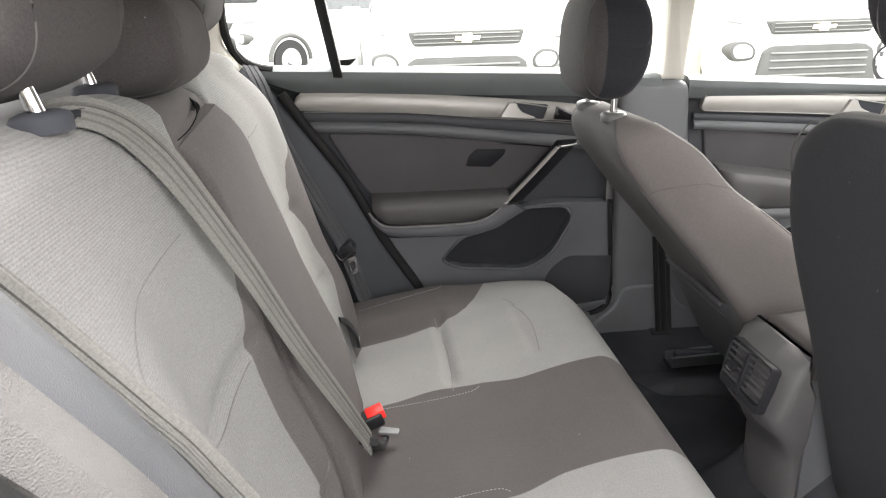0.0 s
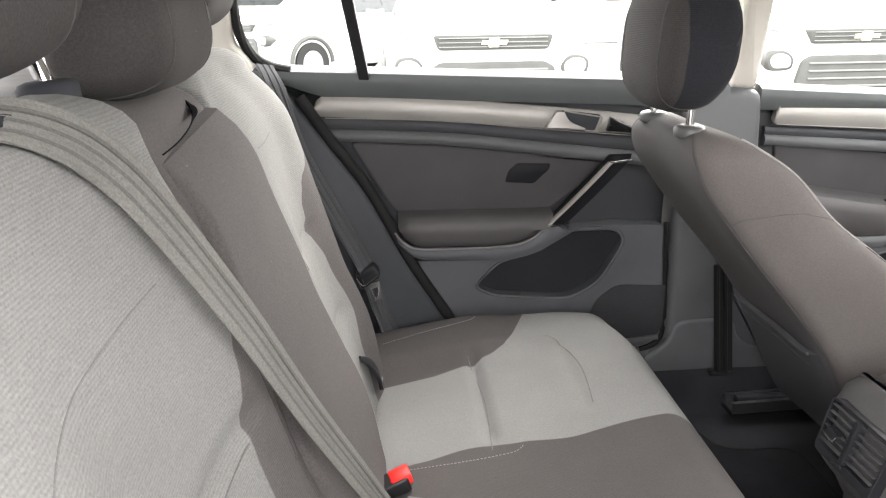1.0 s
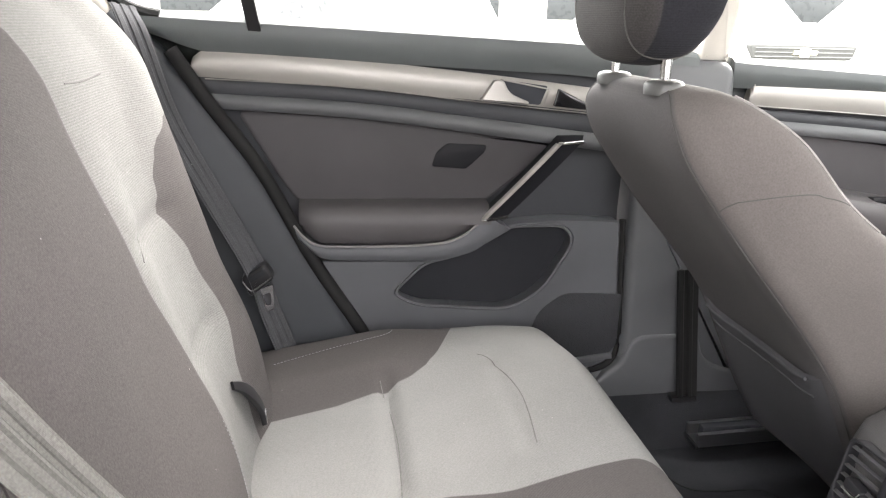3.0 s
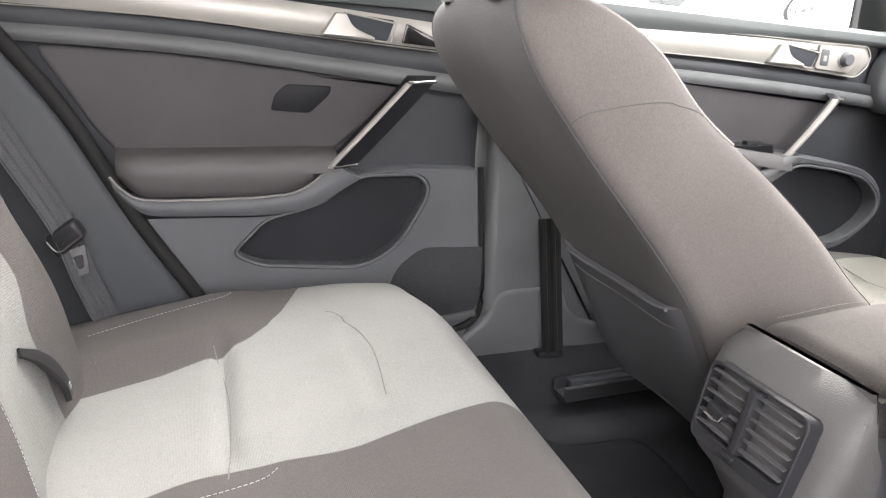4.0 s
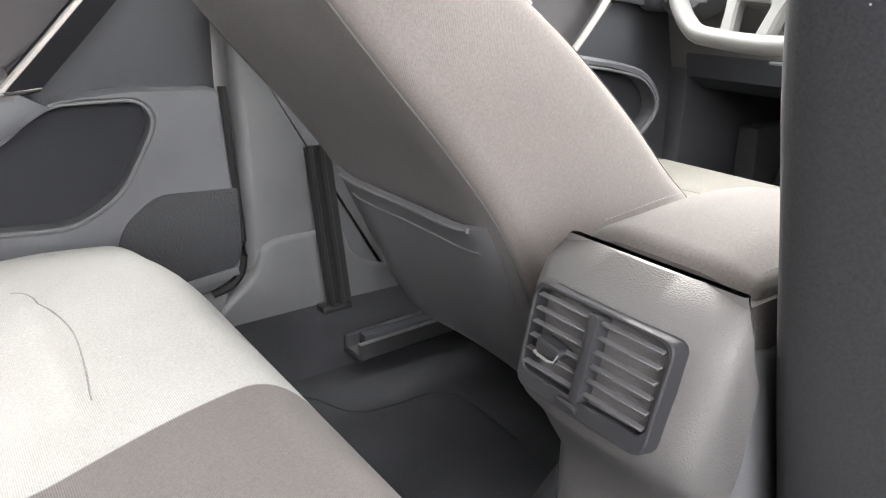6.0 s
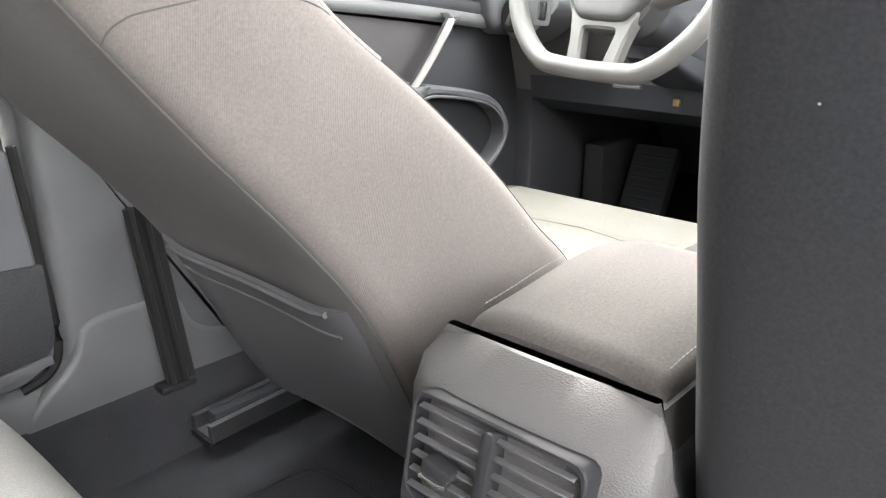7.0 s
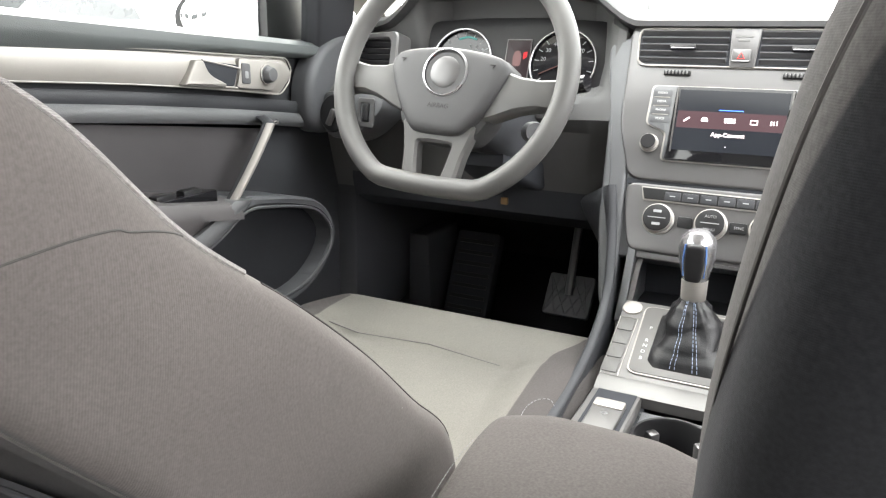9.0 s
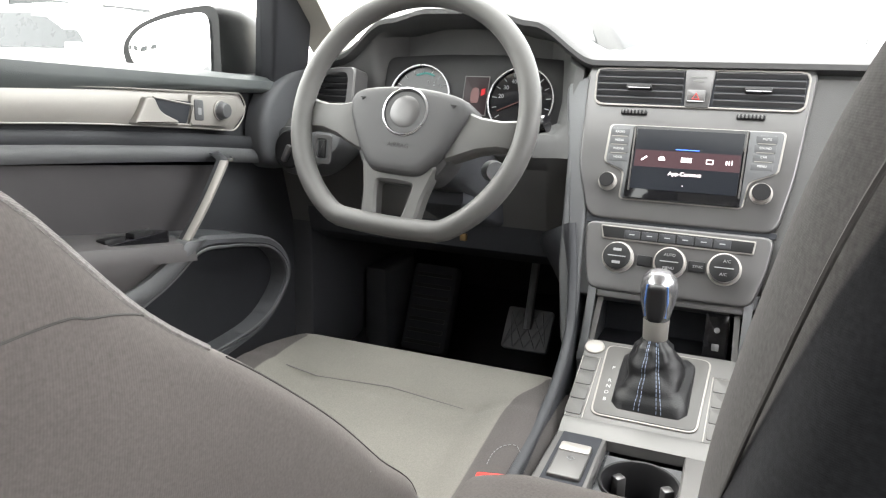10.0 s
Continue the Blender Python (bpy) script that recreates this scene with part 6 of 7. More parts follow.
part("top_pad", lofted(top_pad), material("soft_dash_pad", (0.055, 0.055, 0.056), 0.6, spec=0.35, grain=0.4, grain_size=800), dash, "soft dark grey top pad with hood")
part("lower_panel", lofted(face), material("soft_dash_face", (0.074, 0.074, 0.074), 0.72, spec=0.2, grain=0.4, grain_size=900), dash, "dark grey lower dash panel")
solo("firewall", box(3.16, 3.24, -0.76, 0.76, 0.28, 1.0, 0.02), carpet, "black carpeted bulkhead behind the pedals", "bulkhead", kind="structure")
for s, tag in ((1, "left"), (-1, "right")):
    solo("kick_panel_" + tag, mirrored(box(2.60, 3.2, 0.70, 0.78, 0.28, 0.97, 0.01), s), soft_black, "black footwell side panel", "side panel", kind="structure")

# centre stack
stack = thing("centre_stack", "satin grey centre stack with screen and climate controls", "centre stack", at=(2.5, 0, 0.68))
part("upper_fascia", lplate([(-0.166, 0.106), (0.166, 0.106), (0.150, -0.060), (0.134, -0.143), (-0.134, -0.143), (-0.160, -0.06)], -0.09, 0.0, FM, 0.004, 0.02, 3), satin, stack, "satin grey upper panel")
part("backing", lplate([(-0.172, 0.098), (0.160, 0.098), (0.120, -0.262), (-0.160, -0.262)], -0.06, -0.008, FM, 0.004, 0.02), hard_grey, stack, "dark grey backing frame")
part("side_wing", lplate([(-0.200, 0.075), (-0.150, 0.090), (-0.124, -0.345), (-0.146, -0.345), (-0.168, -0.22), (-0.180, -0.05)], -0.10, -0.003, FM, 0.006, 0.02, 3), hard_grey, stack, "grey side wing")
part("lower_fascia", lplate([(-0.134, -0.148), (0.134, -0.148), (0.128, -0.20), (0.112, -0.252), (-0.118, -0.252), (-0.130, -0.20)], -0.06, 0.0, FM, 0.004, 0.016, 3), satin, stack, "satin grey climate panel")
part("joint", lplate(rect(-0.135, 0.135, -0.150, -0.141), -0.06, -0.004, FM, 0), dull_black, stack, "dark joint between the panels")
vf = part("vent_frame", lring([(-0.154, 0.098), (0.157, 0.098), (0.153, 0.036), (-0.150, 0.036)], [(-0.151, 0.095), (0.154, 0.095), (0.150, 0.039), (-0.147, 0.039)], 0.0, 0.0035, FM, 0.001, 0.014), silver, stack, "thin bright vent frame")
part("vent_box", lplate([(-0.151, 0.095), (0.154, 0.095), (0.150, 0.039), (-0.147, 0.039)], -0.001, 0.0012, FM, 0, 0.012), dull_black, stack, "dark vent opening")
for s in (-1, 1):
    for k in range(5):
        a0, a1 = (-0.147, -0.018) if s < 0 else (0.027, 0.150)
        sl = box(a0, a1, -0.0045, 0.0045, -0.0012, 0.0012, 0.0009, 1)
        bmesh.ops.rotate(sl, cent=(0, 0, 0), matrix=Matrix.Rotation(radians(50), 3, "X"), verts=sl.verts)
        part("slat", laid(sl, FM @ Matrix.Translation((0, 0.046 + 0.0108 * k, 0.004))), slat_black, stack, "black air vent slat")
    c = -0.082 if s < 0 else 0.088
    part("vent_tab", lplate([(c - 0.020, 0.061), (c + 0.020, 0.061), (c + 0.018, 0.069), (c - 0.018, 0.069)], 0.004, 0.014, FM, 0.002), black_plastic, stack, "vent slider with bright edge")
    part("bright_edge", lplate(rect(c - 0.017, c + 0.017, 0.0605, 0.0622), 0.012, 0.0150, FM, 0.0004, 0.001), satin_chrome, stack, "bright slider edge")
    rc = -0.086 if s < 0 else 0.082
    rw = part("vent_roller", lplate(rect(rc - 0.020, rc + 0.020, 0.0225, 0.0305), 0.0, 0.004, FM, 0.002, 0.003), black_plastic, stack, "ribbed vent roller")
    for k in range(7):
        part("rib", lplate(rect(rc - 0.0175 + 0.0052 * k, rc - 0.0150 + 0.0052 * k, 0.0235, 0.0295), 0.003, 0.0055, FM, 0.0005, 0.0005), satin, rw)
part("centre_plate", lplate([(-0.017, 0.097), (0.026, 0.097), (0.022, 0.037), (-0.013, 0.037)], 0.0, 0.005, FM, 0.001, 0.003), satin, stack, "grey plate between the vents")
hz = part("hazard_button", lplate(rect(-0.0115, 0.0155, 0.044, 0.064), 0.004, 0.0075, FM, 0.0015, 0.003), satin, stack, "hazard light button")
part("hazard_sign", laid(tube([(-0.003, 0.0485, 0.0078), (0.007, 0.0485, 0.0078), (0.002, 0.058, 0.0078)], 0.0009, 5, closed=True), FM), red_plastic, hz, "red hazard triangle")
part("hazard_bar", lplate(rect(-0.0095, 0.0135, 0.0448, 0.0462), 0.007, 0.0081, FM, 0, 0.0004), key_print, hz, "white line under the triangle")
for k, w in enumerate((0.024, 0.016)):
    part("plate_bar", lplate(rect(0.003 - w / 2, 0.003 + w / 2, 0.083 - 0.006 * k, 0.0855 - 0.006 * k), 0.0045, 0.0056, FM, 0, 0.0004), thread_grey, stack, "tiny pale lettering")

# radio
radio_out = [(-0.119, 0.006), (0.133, 0.006), (0.128, -0.056), (0.091, -0.072), (0.086, -0.112), (-0.091, -0.112), (-0.090, -0.068), (-0.121, -0.056)]
radio_in = [(a * 0.975 + 0.0005, b * 0.975 - 0.0015) for a, b in radio_out]
radio = thing("touchscreen_radio", "gloss black touchscreen radio with side buttons, lit screen", "car radio", at=(2.53, 0, 0.81))
part("bright_rim", laid(slab(rounded(radio_out, 0.008), "z", 0.0005, 0.0022, 0.0008), FM), silver, radio, "thin bright rim")
part("face", laid(slab(rounded(radio_in, 0.007), "z", 0.0015, 0.0042, 0.0008), FM), hard_grey, radio, "dark grey radio face")
part("screen_frame", lplate([(-0.0815, 0.004), (0.084, 0.004), (0.082, -0.110), (-0.0835, -0.110)], 0.003, 0.0062, FM, 0.001, 0.003), gloss_black, radio, "gloss black screen frame")
for s in (-1, 1):
    part("screen_edge", lplate([(0.080 * s - 0.0012 + 0.001, 0.002), (0.080 * s + 0.0012 + 0.001, 0.002), (0.078 * s + 0.0012 + 0.001, -0.098), (0.078 * s - 0.0012 + 0.001, -0.098)], 0.0055, 0.0075, FM, 0.0004, 0.0006), panel_grey, radio, "satin screen side edge")
part("screen", lplate([(-0.0755, -0.001), (0.0775, -0.001), (0.0755, -0.0945), (-0.0755, -0.0945)], 0.005, 0.0068, FM, 0.0004, 0.001), glowing("screen_dark", (0.010, 0.014, 0.022), 0.12), radio, "dark blue lit screen")
part("icon_band", lplate(rect(-0.074, 0.076, -0.060, -0.034), 0.0068, 0.0071, FM, 0, 0.0008), glowing("screen_mauve", (0.080, 0.038, 0.045), 0.14), radio, "dim reddish icon band")
part("blue_mark", lplate(rect(-0.016, 0.018, -0.0315, -0.0305), 0.0071, 0.0073, FM, 0, 0.0003), glowing("screen_blue", (0.05, 0.15, 0.7), 0.6), radio, "blue marker line")
lit = glowing("screen_pale", (0.85, 0.75, 0.75), 0.45)
for k, (c, shape) in enumerate(((-0.060, "phone"), (-0.034, "car"), (0.001, "app"), (0.034, "frame"), (0.061, "note"))):
    m = FM @ Matrix.Translation((c, -0.047, 0.0072))
    if shape == "phone":
        bm = tube([(-0.004, -0.003, 0), (-0.001, -0.001, 0), (0.001, 0.001, 0), (0.004, 0.003, 0)], 0.0012, 5)
    elif shape == "car":
        bm = slab(rounded([(-0.005, -0.002), (0.005, -0.002), (0.004, 0.002), (0.002, 0.004), (-0.002, 0.004), (-0.005, 0.002)], 0.001), "z", 0, 0.0003, 0)
    elif shape == "app":
        bm = bmesh.new()
        for i in range(4):
            for j in range(2):
                slab(rect(-0.0075 + 0.004 * i, -0.0045 + 0.004 * i, -0.003 + 0.004 * j, 0.0 + 0.004 * j), "z", 0, 0.0003, 0, bm=bm)
    elif shape == "frame":
        bm = ring_slab(rect(-0.005, 0.005, -0.0035, 0.0035), rect(-0.004, 0.004, -0.0025, 0.0025), "z", 0, 0.0003, 0, 12)
    else:
        bm = slab(rect(-0.005, -0.003, -0.003, 0.003), "z", 0, 0.0003, 0)
        slab(rect(-0.001, 0.0003, -0.003, 0.003), "z", 0, 0.0003, 0, bm=bm)
        slab(rect(0.003, 0.004, -0.003, 0.004), "z", 0, 0.0003, 0, bm=bm)
    part("screen_icon", laid(bm, m), lit, radio, "pale screen icon", smooth=False)
letters("App-Connect", 0.0085, FM @ Matrix.Translation((0.001, -0.0685, 0.0072)), lit, radio, "screen_text")
part("page_dot", laid(spun([(0.0, 0.0002), (0.0009, 0.0002), (0.0009, 0)], FM @ Matrix.Translation((0.0, -0.086, 0.0070)), 10), Matrix()), lit, radio)
for s, words in ((-1, ("RADIO", "MEDIA", "PHONE", "VOICE")), (1, ("MUTE", "SOUND", "CAR", "MENU"))):
    for k, w in enumerate(words):
        c = -0.1015 + 0.0005 * k if s < 0 else 0.1075 - 0.001 * k
        b = -0.007 - 0.0135 * k
        part("key", lplate(rect(c - 0.0145, c + 0.0145, b - 0.0058, b + 0.0058), 0.003, 0.0047, FM, 0.0006, 0.0015), hard_grey, radio, "dark radio key")
        if k < 3:
            part("key_line", lplate(rect(c - 0.012, c + 0.012, b - 0.0074, b - 0.0064), 0.004, 0.0056, FM, 0, 0.0004), silver, radio, "bright line between the keys")
        letters(w, 0.0047, FM @ Matrix.Translation((c, b, 0.0048)), key_print, radio, "key_text")


def dial(parent, name, a, b, r, h, m, top_mat, label):
    ob = part(name, spun([(r + 0.002, 0.0), (r + 0.002, 0.004), (r, 0.005), (r * 0.98, h), (r * 0.93, h + 0.001)], m @ Matrix.Translation((a, b, 0)), 36), silver, parent, label)
    part("face", spun([(r * 0.94, h - 0.002), (r * 0.93, h + 0.0012), (r * 0.88, h + 0.0018), (0, h + 0.0018)], m @ Matrix.Translation((a, b, 0)), 36), top_mat, ob, "dark dial face")
    return ob


dial(radio, "volume_knob", -0.110, -0.086, 0.012, 0.013, FM, black_plastic, "round bright-rimmed knob")
dial(radio, "tuning_knob", 0.108, -0.087, 0.0135, 0.013, FM, black_plastic, "round bright-rimmed knob")
# climate
part("button_rim", lplate([(-0.110, -0.1535), (0.110, -0.1565), (0.108, -0.1765), (-0.105, -0.1745)], 0.0, 0.0022, FM, 0.0008, 0.003), silver, stack, "bright rim of the button strip")
part("button_strip", lplate([(-0.108, -0.1555), (0.108, -0.1585), (0.106, -0.1745), (-0.103, -0.1725)], 0.001, 0.0034, FM, 0.0006, 0.002), black_plastic, stack, "black strip of climate buttons")
for k in range(6):
    a = -0.062 + 0.0255 * k
    part("climate_button", lplate(rect(a - 0.0115, a + 0.0115, -0.1725, -0.1595), 0.003, 0.0046, FM, 0.001, 0.0015), soft_black, stack, "small dark button")
    part("button_sign", lplate(rect(a - 0.004, a + 0.004, -0.1665, -0.1650), 0.0044, 0.0049, FM, 0, 0.0004), thread_pale, stack, "pale sign")
for c, nm in ((-0.078, "temperature_dial"), (-0.003, "fan_dial"), (0.072, "air_dial")):
    d = dial(stack, nm, c, -0.2015, 0.0215, 0.014, FM, black_plastic, "round climate dial with bright rim")
    part("dial_bar", lplate(rect(c - 0.013, c + 0.013, -0.2022, -0.2008), 0.0155, 0.0165, FM, 0, 0.0004), thread_pale, d, "bright line across the dial")
    if c > 0.05:
        letters("A/C", 0.0062, FM @ Matrix.Translation((c, -0.211, 0.0162)), thread_pale, d, "dial_text")
        letters("A/C", 0.0062, FM @ Matrix.Translation((c + 0.003, -0.192, 0.0162)), thread_pale, d, "dial_text")
    elif c > -0.05:
        letters("AUTO", 0.0058, FM @ Matrix.Translation((c, -0.192, 0.0162)), thread_pale, d, "dial_text")
        letters("MENU", 0.0058, FM @ Matrix.Translation((c, -0.211, 0.0162)), thread_pale, d, "dial_text")
    else:
        for b in (-0.192, -0.211):
            part("dial_sign", lplate(rect(c - 0.006, c + 0.006, b - 0.002, b + 0.002), 0.0155, 0.0163, FM, 0, 0.001), thread_pale, d, "pale window sign")
for a0, a1 in ((-0.050, -0.0285), (0.0225, 0.0465)):
    part("square_button", lplate(rect(a0, a1, -0.2105, -0.1945), 0.0, 0.004, FM, 0.0012, 0.0025), black_plastic, stack, "square black button")
letters("SYNC", 0.0055, FM @ Matrix.Translation((0.036, -0.2025, 0.0042)), thread_pale, stack, "button_text")
# shelf under the climate panel, sockets
part("shelf_lip", lplate([(-0.105, -0.250), (0.112, -0.250), (0.110, -0.262), (-0.103, -0.262)], -0.05, -0.006, FM, 0.002, 0.002), satin, stack, "grey lip over the tray")
part("shelf", box(2.42, 2.56, -0.105, 0.105, 0.572, 0.590, 0.004), dull_black, stack, "black open tray")
part("shelf_back", box(2.555, 2.565, -0.11, 0.11, 0.57, 0.70, 0), dull_black, stack, "black tray back")
for s in (-1, 1):
    part("shelf_cheek", slab(rounded([(2.40, 0.585), (2.56, 0.585), (2.56, 0.69), (2.46, 0.69), (2.425, 0.62)], 0.006), "y", 0.104 * s, 0.116 * s, 0.002), hard_grey, stack, "grey cheek of the tray")
    part("grip_strip", swept([(2.425, 0.100 * s, 0.607), (2.452, 0.098 * s, 0.650), (2.465, 0.097 * s, 0.668)], [(-0.003, -0.004), (0.003, -0.004), (0.003, 0.004), (-0.003, 0.004)], (0, s, 0)), satin, stack, "slim bright strip")
UM = frame_of((2.47, -0.072, 0.632), (0, -1, 0), (0.30, 0, 0.95))
usb = part("socket_panel", lplate(rect(-0.017, 0.017, -0.032, 0.032), -0.05, 0.002, UM, 0.001, 0.003), gloss_black, stack, "black panel with sockets")
part("round_socket", spun([(0.0, 0.0035), (0.0022, 0.0035), (0.0022, 0.004), (0.0042, 0.004), (0.0042, 0.0)], UM @ Matrix.Translation((0, 0.008, 0)), 16), steel, usb, "round socket ring")
part("flat_socket", lplate(rect(-0.005, 0.005, -0.022, -0.012), 0.0, 0.0035, UM, 0.0005, 0.001), steel, usb, "flat socket")

# ---- instrument cluster ----
CM = frame_of((2.612, 0.37, 0.965), (0, -1, 0), (0.30, 0, 0.95))
needle_red = material("dim_red_needle", (0.05, 0.012, 0.010), 0.5)
dial_white = material("dim_dial_print", (0.16, 0.165, 0.17), 0.6)
cluster = thing("instrument_cluster", "black instrument cluster with two chrome-ringed dials", "instrument cluster", at=(2.62, 0.37, 0.93))
part("face", lplate([(-0.175, -0.06), (0.165, -0.06), (0.165, 0.055), (0.06, 0.062), (-0.06, 0.062), (-0.175, 0.055)], -0.012, 0.0, CM, 0.002, 0.02), black_plastic, cluster, "black cluster face")
for c, nm in ((-0.100, "power_dial"), (0.088, "speed_dial")):
    g = part(nm, lring([(c + 0.059 * math.cos(k / 36 * 2 * math.pi), -0.018 + 0.059 * math.sin(k / 36 * 2 * math.pi)) for k in range(36)], [(c + 0.0555 * math.cos(k / 36 * 2 * math.pi), -0.018 + 0.0555 * math.sin(k / 36 * 2 * math.pi)) for k in range(36)], -0.005, 0.008, CM, 0.001, 0.001, 36), satin_chrome, cluster, "chrome-ringed round dial")
    part("dial_face", spun([(0.0, 0.001), (0.055, 0.001), (0.0552, 0.006)], CM @ Matrix.Translation((c, -0.018, 0)), 40), gloss_black, g, "black dial face")
    for k in range(13):
        a = radians(215 - 250 * k / 12)
        tick = box(0.044, 0.052, -0.0007, 0.0007, 0.0012, 0.0018, 0)
        part("tick", laid(tick, CM @ Matrix.Translation((c, -0.018, 0)) @ Matrix.Rotation(a, 4, "Z")), dial_white, g, smooth=False)
    if c > 0:
        for k, w in enumerate(("20", "30", "40", "50", "60", "70")):
            a = radians(168 - 26 * k)
            letters(w, 0.010, CM @ Matrix.Translation((c + 0.037 * math.cos(a), -0.018 + 0.037 * math.sin(a), 0.0016)), dial_white, g, "dial_number")
    else:
        for k, w in enumerate(("0", "2", "4")):
            letters(w, 0.010, CM @ Matrix.Translation((c + 0.012 + 0.012 * k, 0.010 - 0.003 * k, 0.0016)), dial_white, g, "dial_number")
        part("green_arc", laid(tube([(c - 0.012, 0.022, 0.0018), (c + 0.006, 0.026, 0.0018), (c + 0.022, 0.022, 0.0018)], 0.0016, 5, smooth=5), CM), glowing("dial_green", (0.12, 0.5, 0.45), 0.06), g, "green charge arc")
    part("needle", laid(box(-0.004, 0.044, -0.0009, 0.0009, 0.003, 0.004, 0.0004), CM @ Matrix.Translation((c, -0.018, 0)) @ Matrix.Rotation(radians(205), 4, "Z")), needle_red, g, "thin needle")
disp = part("display", lplate(rect(-0.017, 0.027, -0.045, 0.022), 0.0, 0.002, CM, 0.0005, 0.002), glowing("display_dark", (0.02, 0.01, 0.012), 0.12), cluster, "dark centre display")
part("display_rim", lring(rect(-0.018, 0.028, -0.046, 0.023), rect(-0.0165, 0.0265, -0.0445, 0.0215), 0.001, 0.0028, CM, 0.0003, 0.001, 16), thread_grey, disp, "pale display rim")
part("car_sign", lplate([(-0.003, -0.024), (0.011, -0.024), (0.012, -0.006), (0.008, 0.003), (0.0, 0.003), (-0.004, -0.006)], 0.002, 0.0026, CM, 0, 0.004), glowing("display_pink", (0.75, 0.40, 0.38), 0.03), disp, "lit car drawing")
part("door_sign", lplate([(0.015, -0.012), (0.022, -0.008), (0.022, 0.002), (0.015, 0.0)], 0.002, 0.0027, CM, 0, 0.001), glowing("display_red", (0.9, 0.02, 0.03), 0.08), disp, "lit red door mark")

# rounded end of the dash beside the door
part("dash_end", slab(rounded([(2.585, 1.000, 0.03), (2.530, 0.988, 0.04), (2.478, 0.955, 0.05), (2.448, 0.902, 0.05), (2.452, 0.842, 0.03), (2.480, 0.815, 0.03), (2.70, 0.815, 0.02), (2.70, 1.000, 0.02)], 0.03), "y", 0.735, 0.694, 0.016, 5), door_grey, dash, "dark grey rounded end of the dash")

# side vent and light switch
SM = frame_of((2.560, 0.632, 0.955), (-0.28, -1, 0), (0.30, 0, 0.95))
sv = thing("side_air_vent", "black side air vent in a satin frame", "air vent", at=(2.56, 0.63, 0.92))
part("frame", lring([(-0.075, -0.052), (0.070, -0.040), (0.064, 0.046), (-0.048, 0.040)], [(-0.056, -0.034), (0.050, -0.026), (0.046, 0.034), (-0.036, 0.028)], -0.03, 0.004, SM, 0.003, 0.014, din=-0.03), satin, sv)
part("duct", lplate([(-0.060, -0.036), (0.054, -0.030), (0.050, 0.038), (-0.040, 0.032)], -0.04, -0.028, SM, 0), dull_black, sv, "dark duct")
for k in range(5):
    sl = box(-0.052, 0.047, -0.005, 0.005, -0.001, 0.001, 0.0007, 1)
    bmesh.ops.rotate(sl, cent=(0, 0, 0), matrix=Matrix.Rotation(radians(40), 3, "X"), verts=sl.verts)
    part("slat", laid(sl, SM @ Matrix.Translation((0, -0.022 + 0.0115 * k, -0.008))), black_plastic, sv)
LM = frame_of((2.482, 0.645, 0.858), (-0.22, -1, 0), (0.16, 0, 0.98))
ls = thing("light_switch", "round black headlamp switch with dimmer wheel", "light switch", at=(2.48, 0.64, 0.83))
part("plate", lplate([(-0.052, 0.035), (0.096, 0.040), (0.098, 0.012), (0.050, -0.030), (0.010, -0.048), (-0.035, -0.045), (-0.056, -0.015)], -0.06, 0.003, LM, 0.003, 0.02), hard_grey, ls, "grey switch plate")
part("dial", spun([(0.034, 0.0), (0.034, 0.010), (0.031, 0.013), (0.0, 0.013)], LM @ Matrix.Translation((-0.015, -0.004, 0)), 32), black_plastic, ls, "round black dial")
part("dial_grip", laid(box(-0.005, 0.005, -0.022, 0.010, 0.012, 0.022, 0.003), LM @ Matrix.Translation((-0.010, -0.006, 0)) @ Matrix.Rotation(radians(-25), 4, "Z")), satin, ls, "bright dial grip")
part("dimmer_plate", lring(rect(0.040, 0.080, -0.022, 0.028), rect(0.047, 0.073, -0.013, 0.020), 0.002, 0.005, LM, 0.001, 0.005), satin, ls, "small framed dimmer")
part("dimmer_wheel", lplate(rect(0.052, 0.068, -0.012, 0.019), 0.0, 0.007, LM, 0.003, 0.003), black_plastic, ls, "dimmer wheel")

# ---- steering wheel ----
wheel_hub = material("dark_hub_skin", (0.044, 0.044, 0.045), 0.5, grain=0.3, grain_size=1200)
WM = frame_of((2.322, 0.355, 0.936), (0, -1, 0), (0.34, 0, 0.94)) @ Matrix.Rotation(radians(-3), 4, "Z")
wheel = thing("steering_wheel", "grey three-spoke steering wheel with flattened rim", "steering wheel", at=(2.333, 0.362, 0.941))
path = []
for k in range(72):
    a = 2 * math.pi * k / 72
    r = 0.1735
    y = r * math.sin(a)
    if y < -0.154:
        y = -0.154 - 0.18 * (-0.154 - y)
    path.append(WM @ Vector((r * math.cos(a), y, 0.0)))
zc = WM.to_3x3() @ Vector((0, 0, 1))
part("rim", swept(path, [(0.0150 * math.cos(b), 0.0165 * math.sin(b)) for b in [2 * math.pi * j / 14 for j in range(14)]], zc[:], True), wheel_grip, wheel, "grey grained wheel rim")
hub_line = rounded([(-0.086, 0.028, 0.03), (-0.045, 0.036, 0.03), (0.0, 0.039, 0.03), (0.045, 0.036, 0.03), (0.086, 0.028, 0.03), (0.094, 0.006, 0.02), (0.070, -0.045, 0.03), (0.044, -0.080, 0.02), (0.030, -0.086, 0.02), (-0.030, -0.086, 0.02), (-0.044, -0.080, 0.02), (-0.070, -0.045, 0.03), (-0.094, 0.006, 0.02)], 0.02, 4)
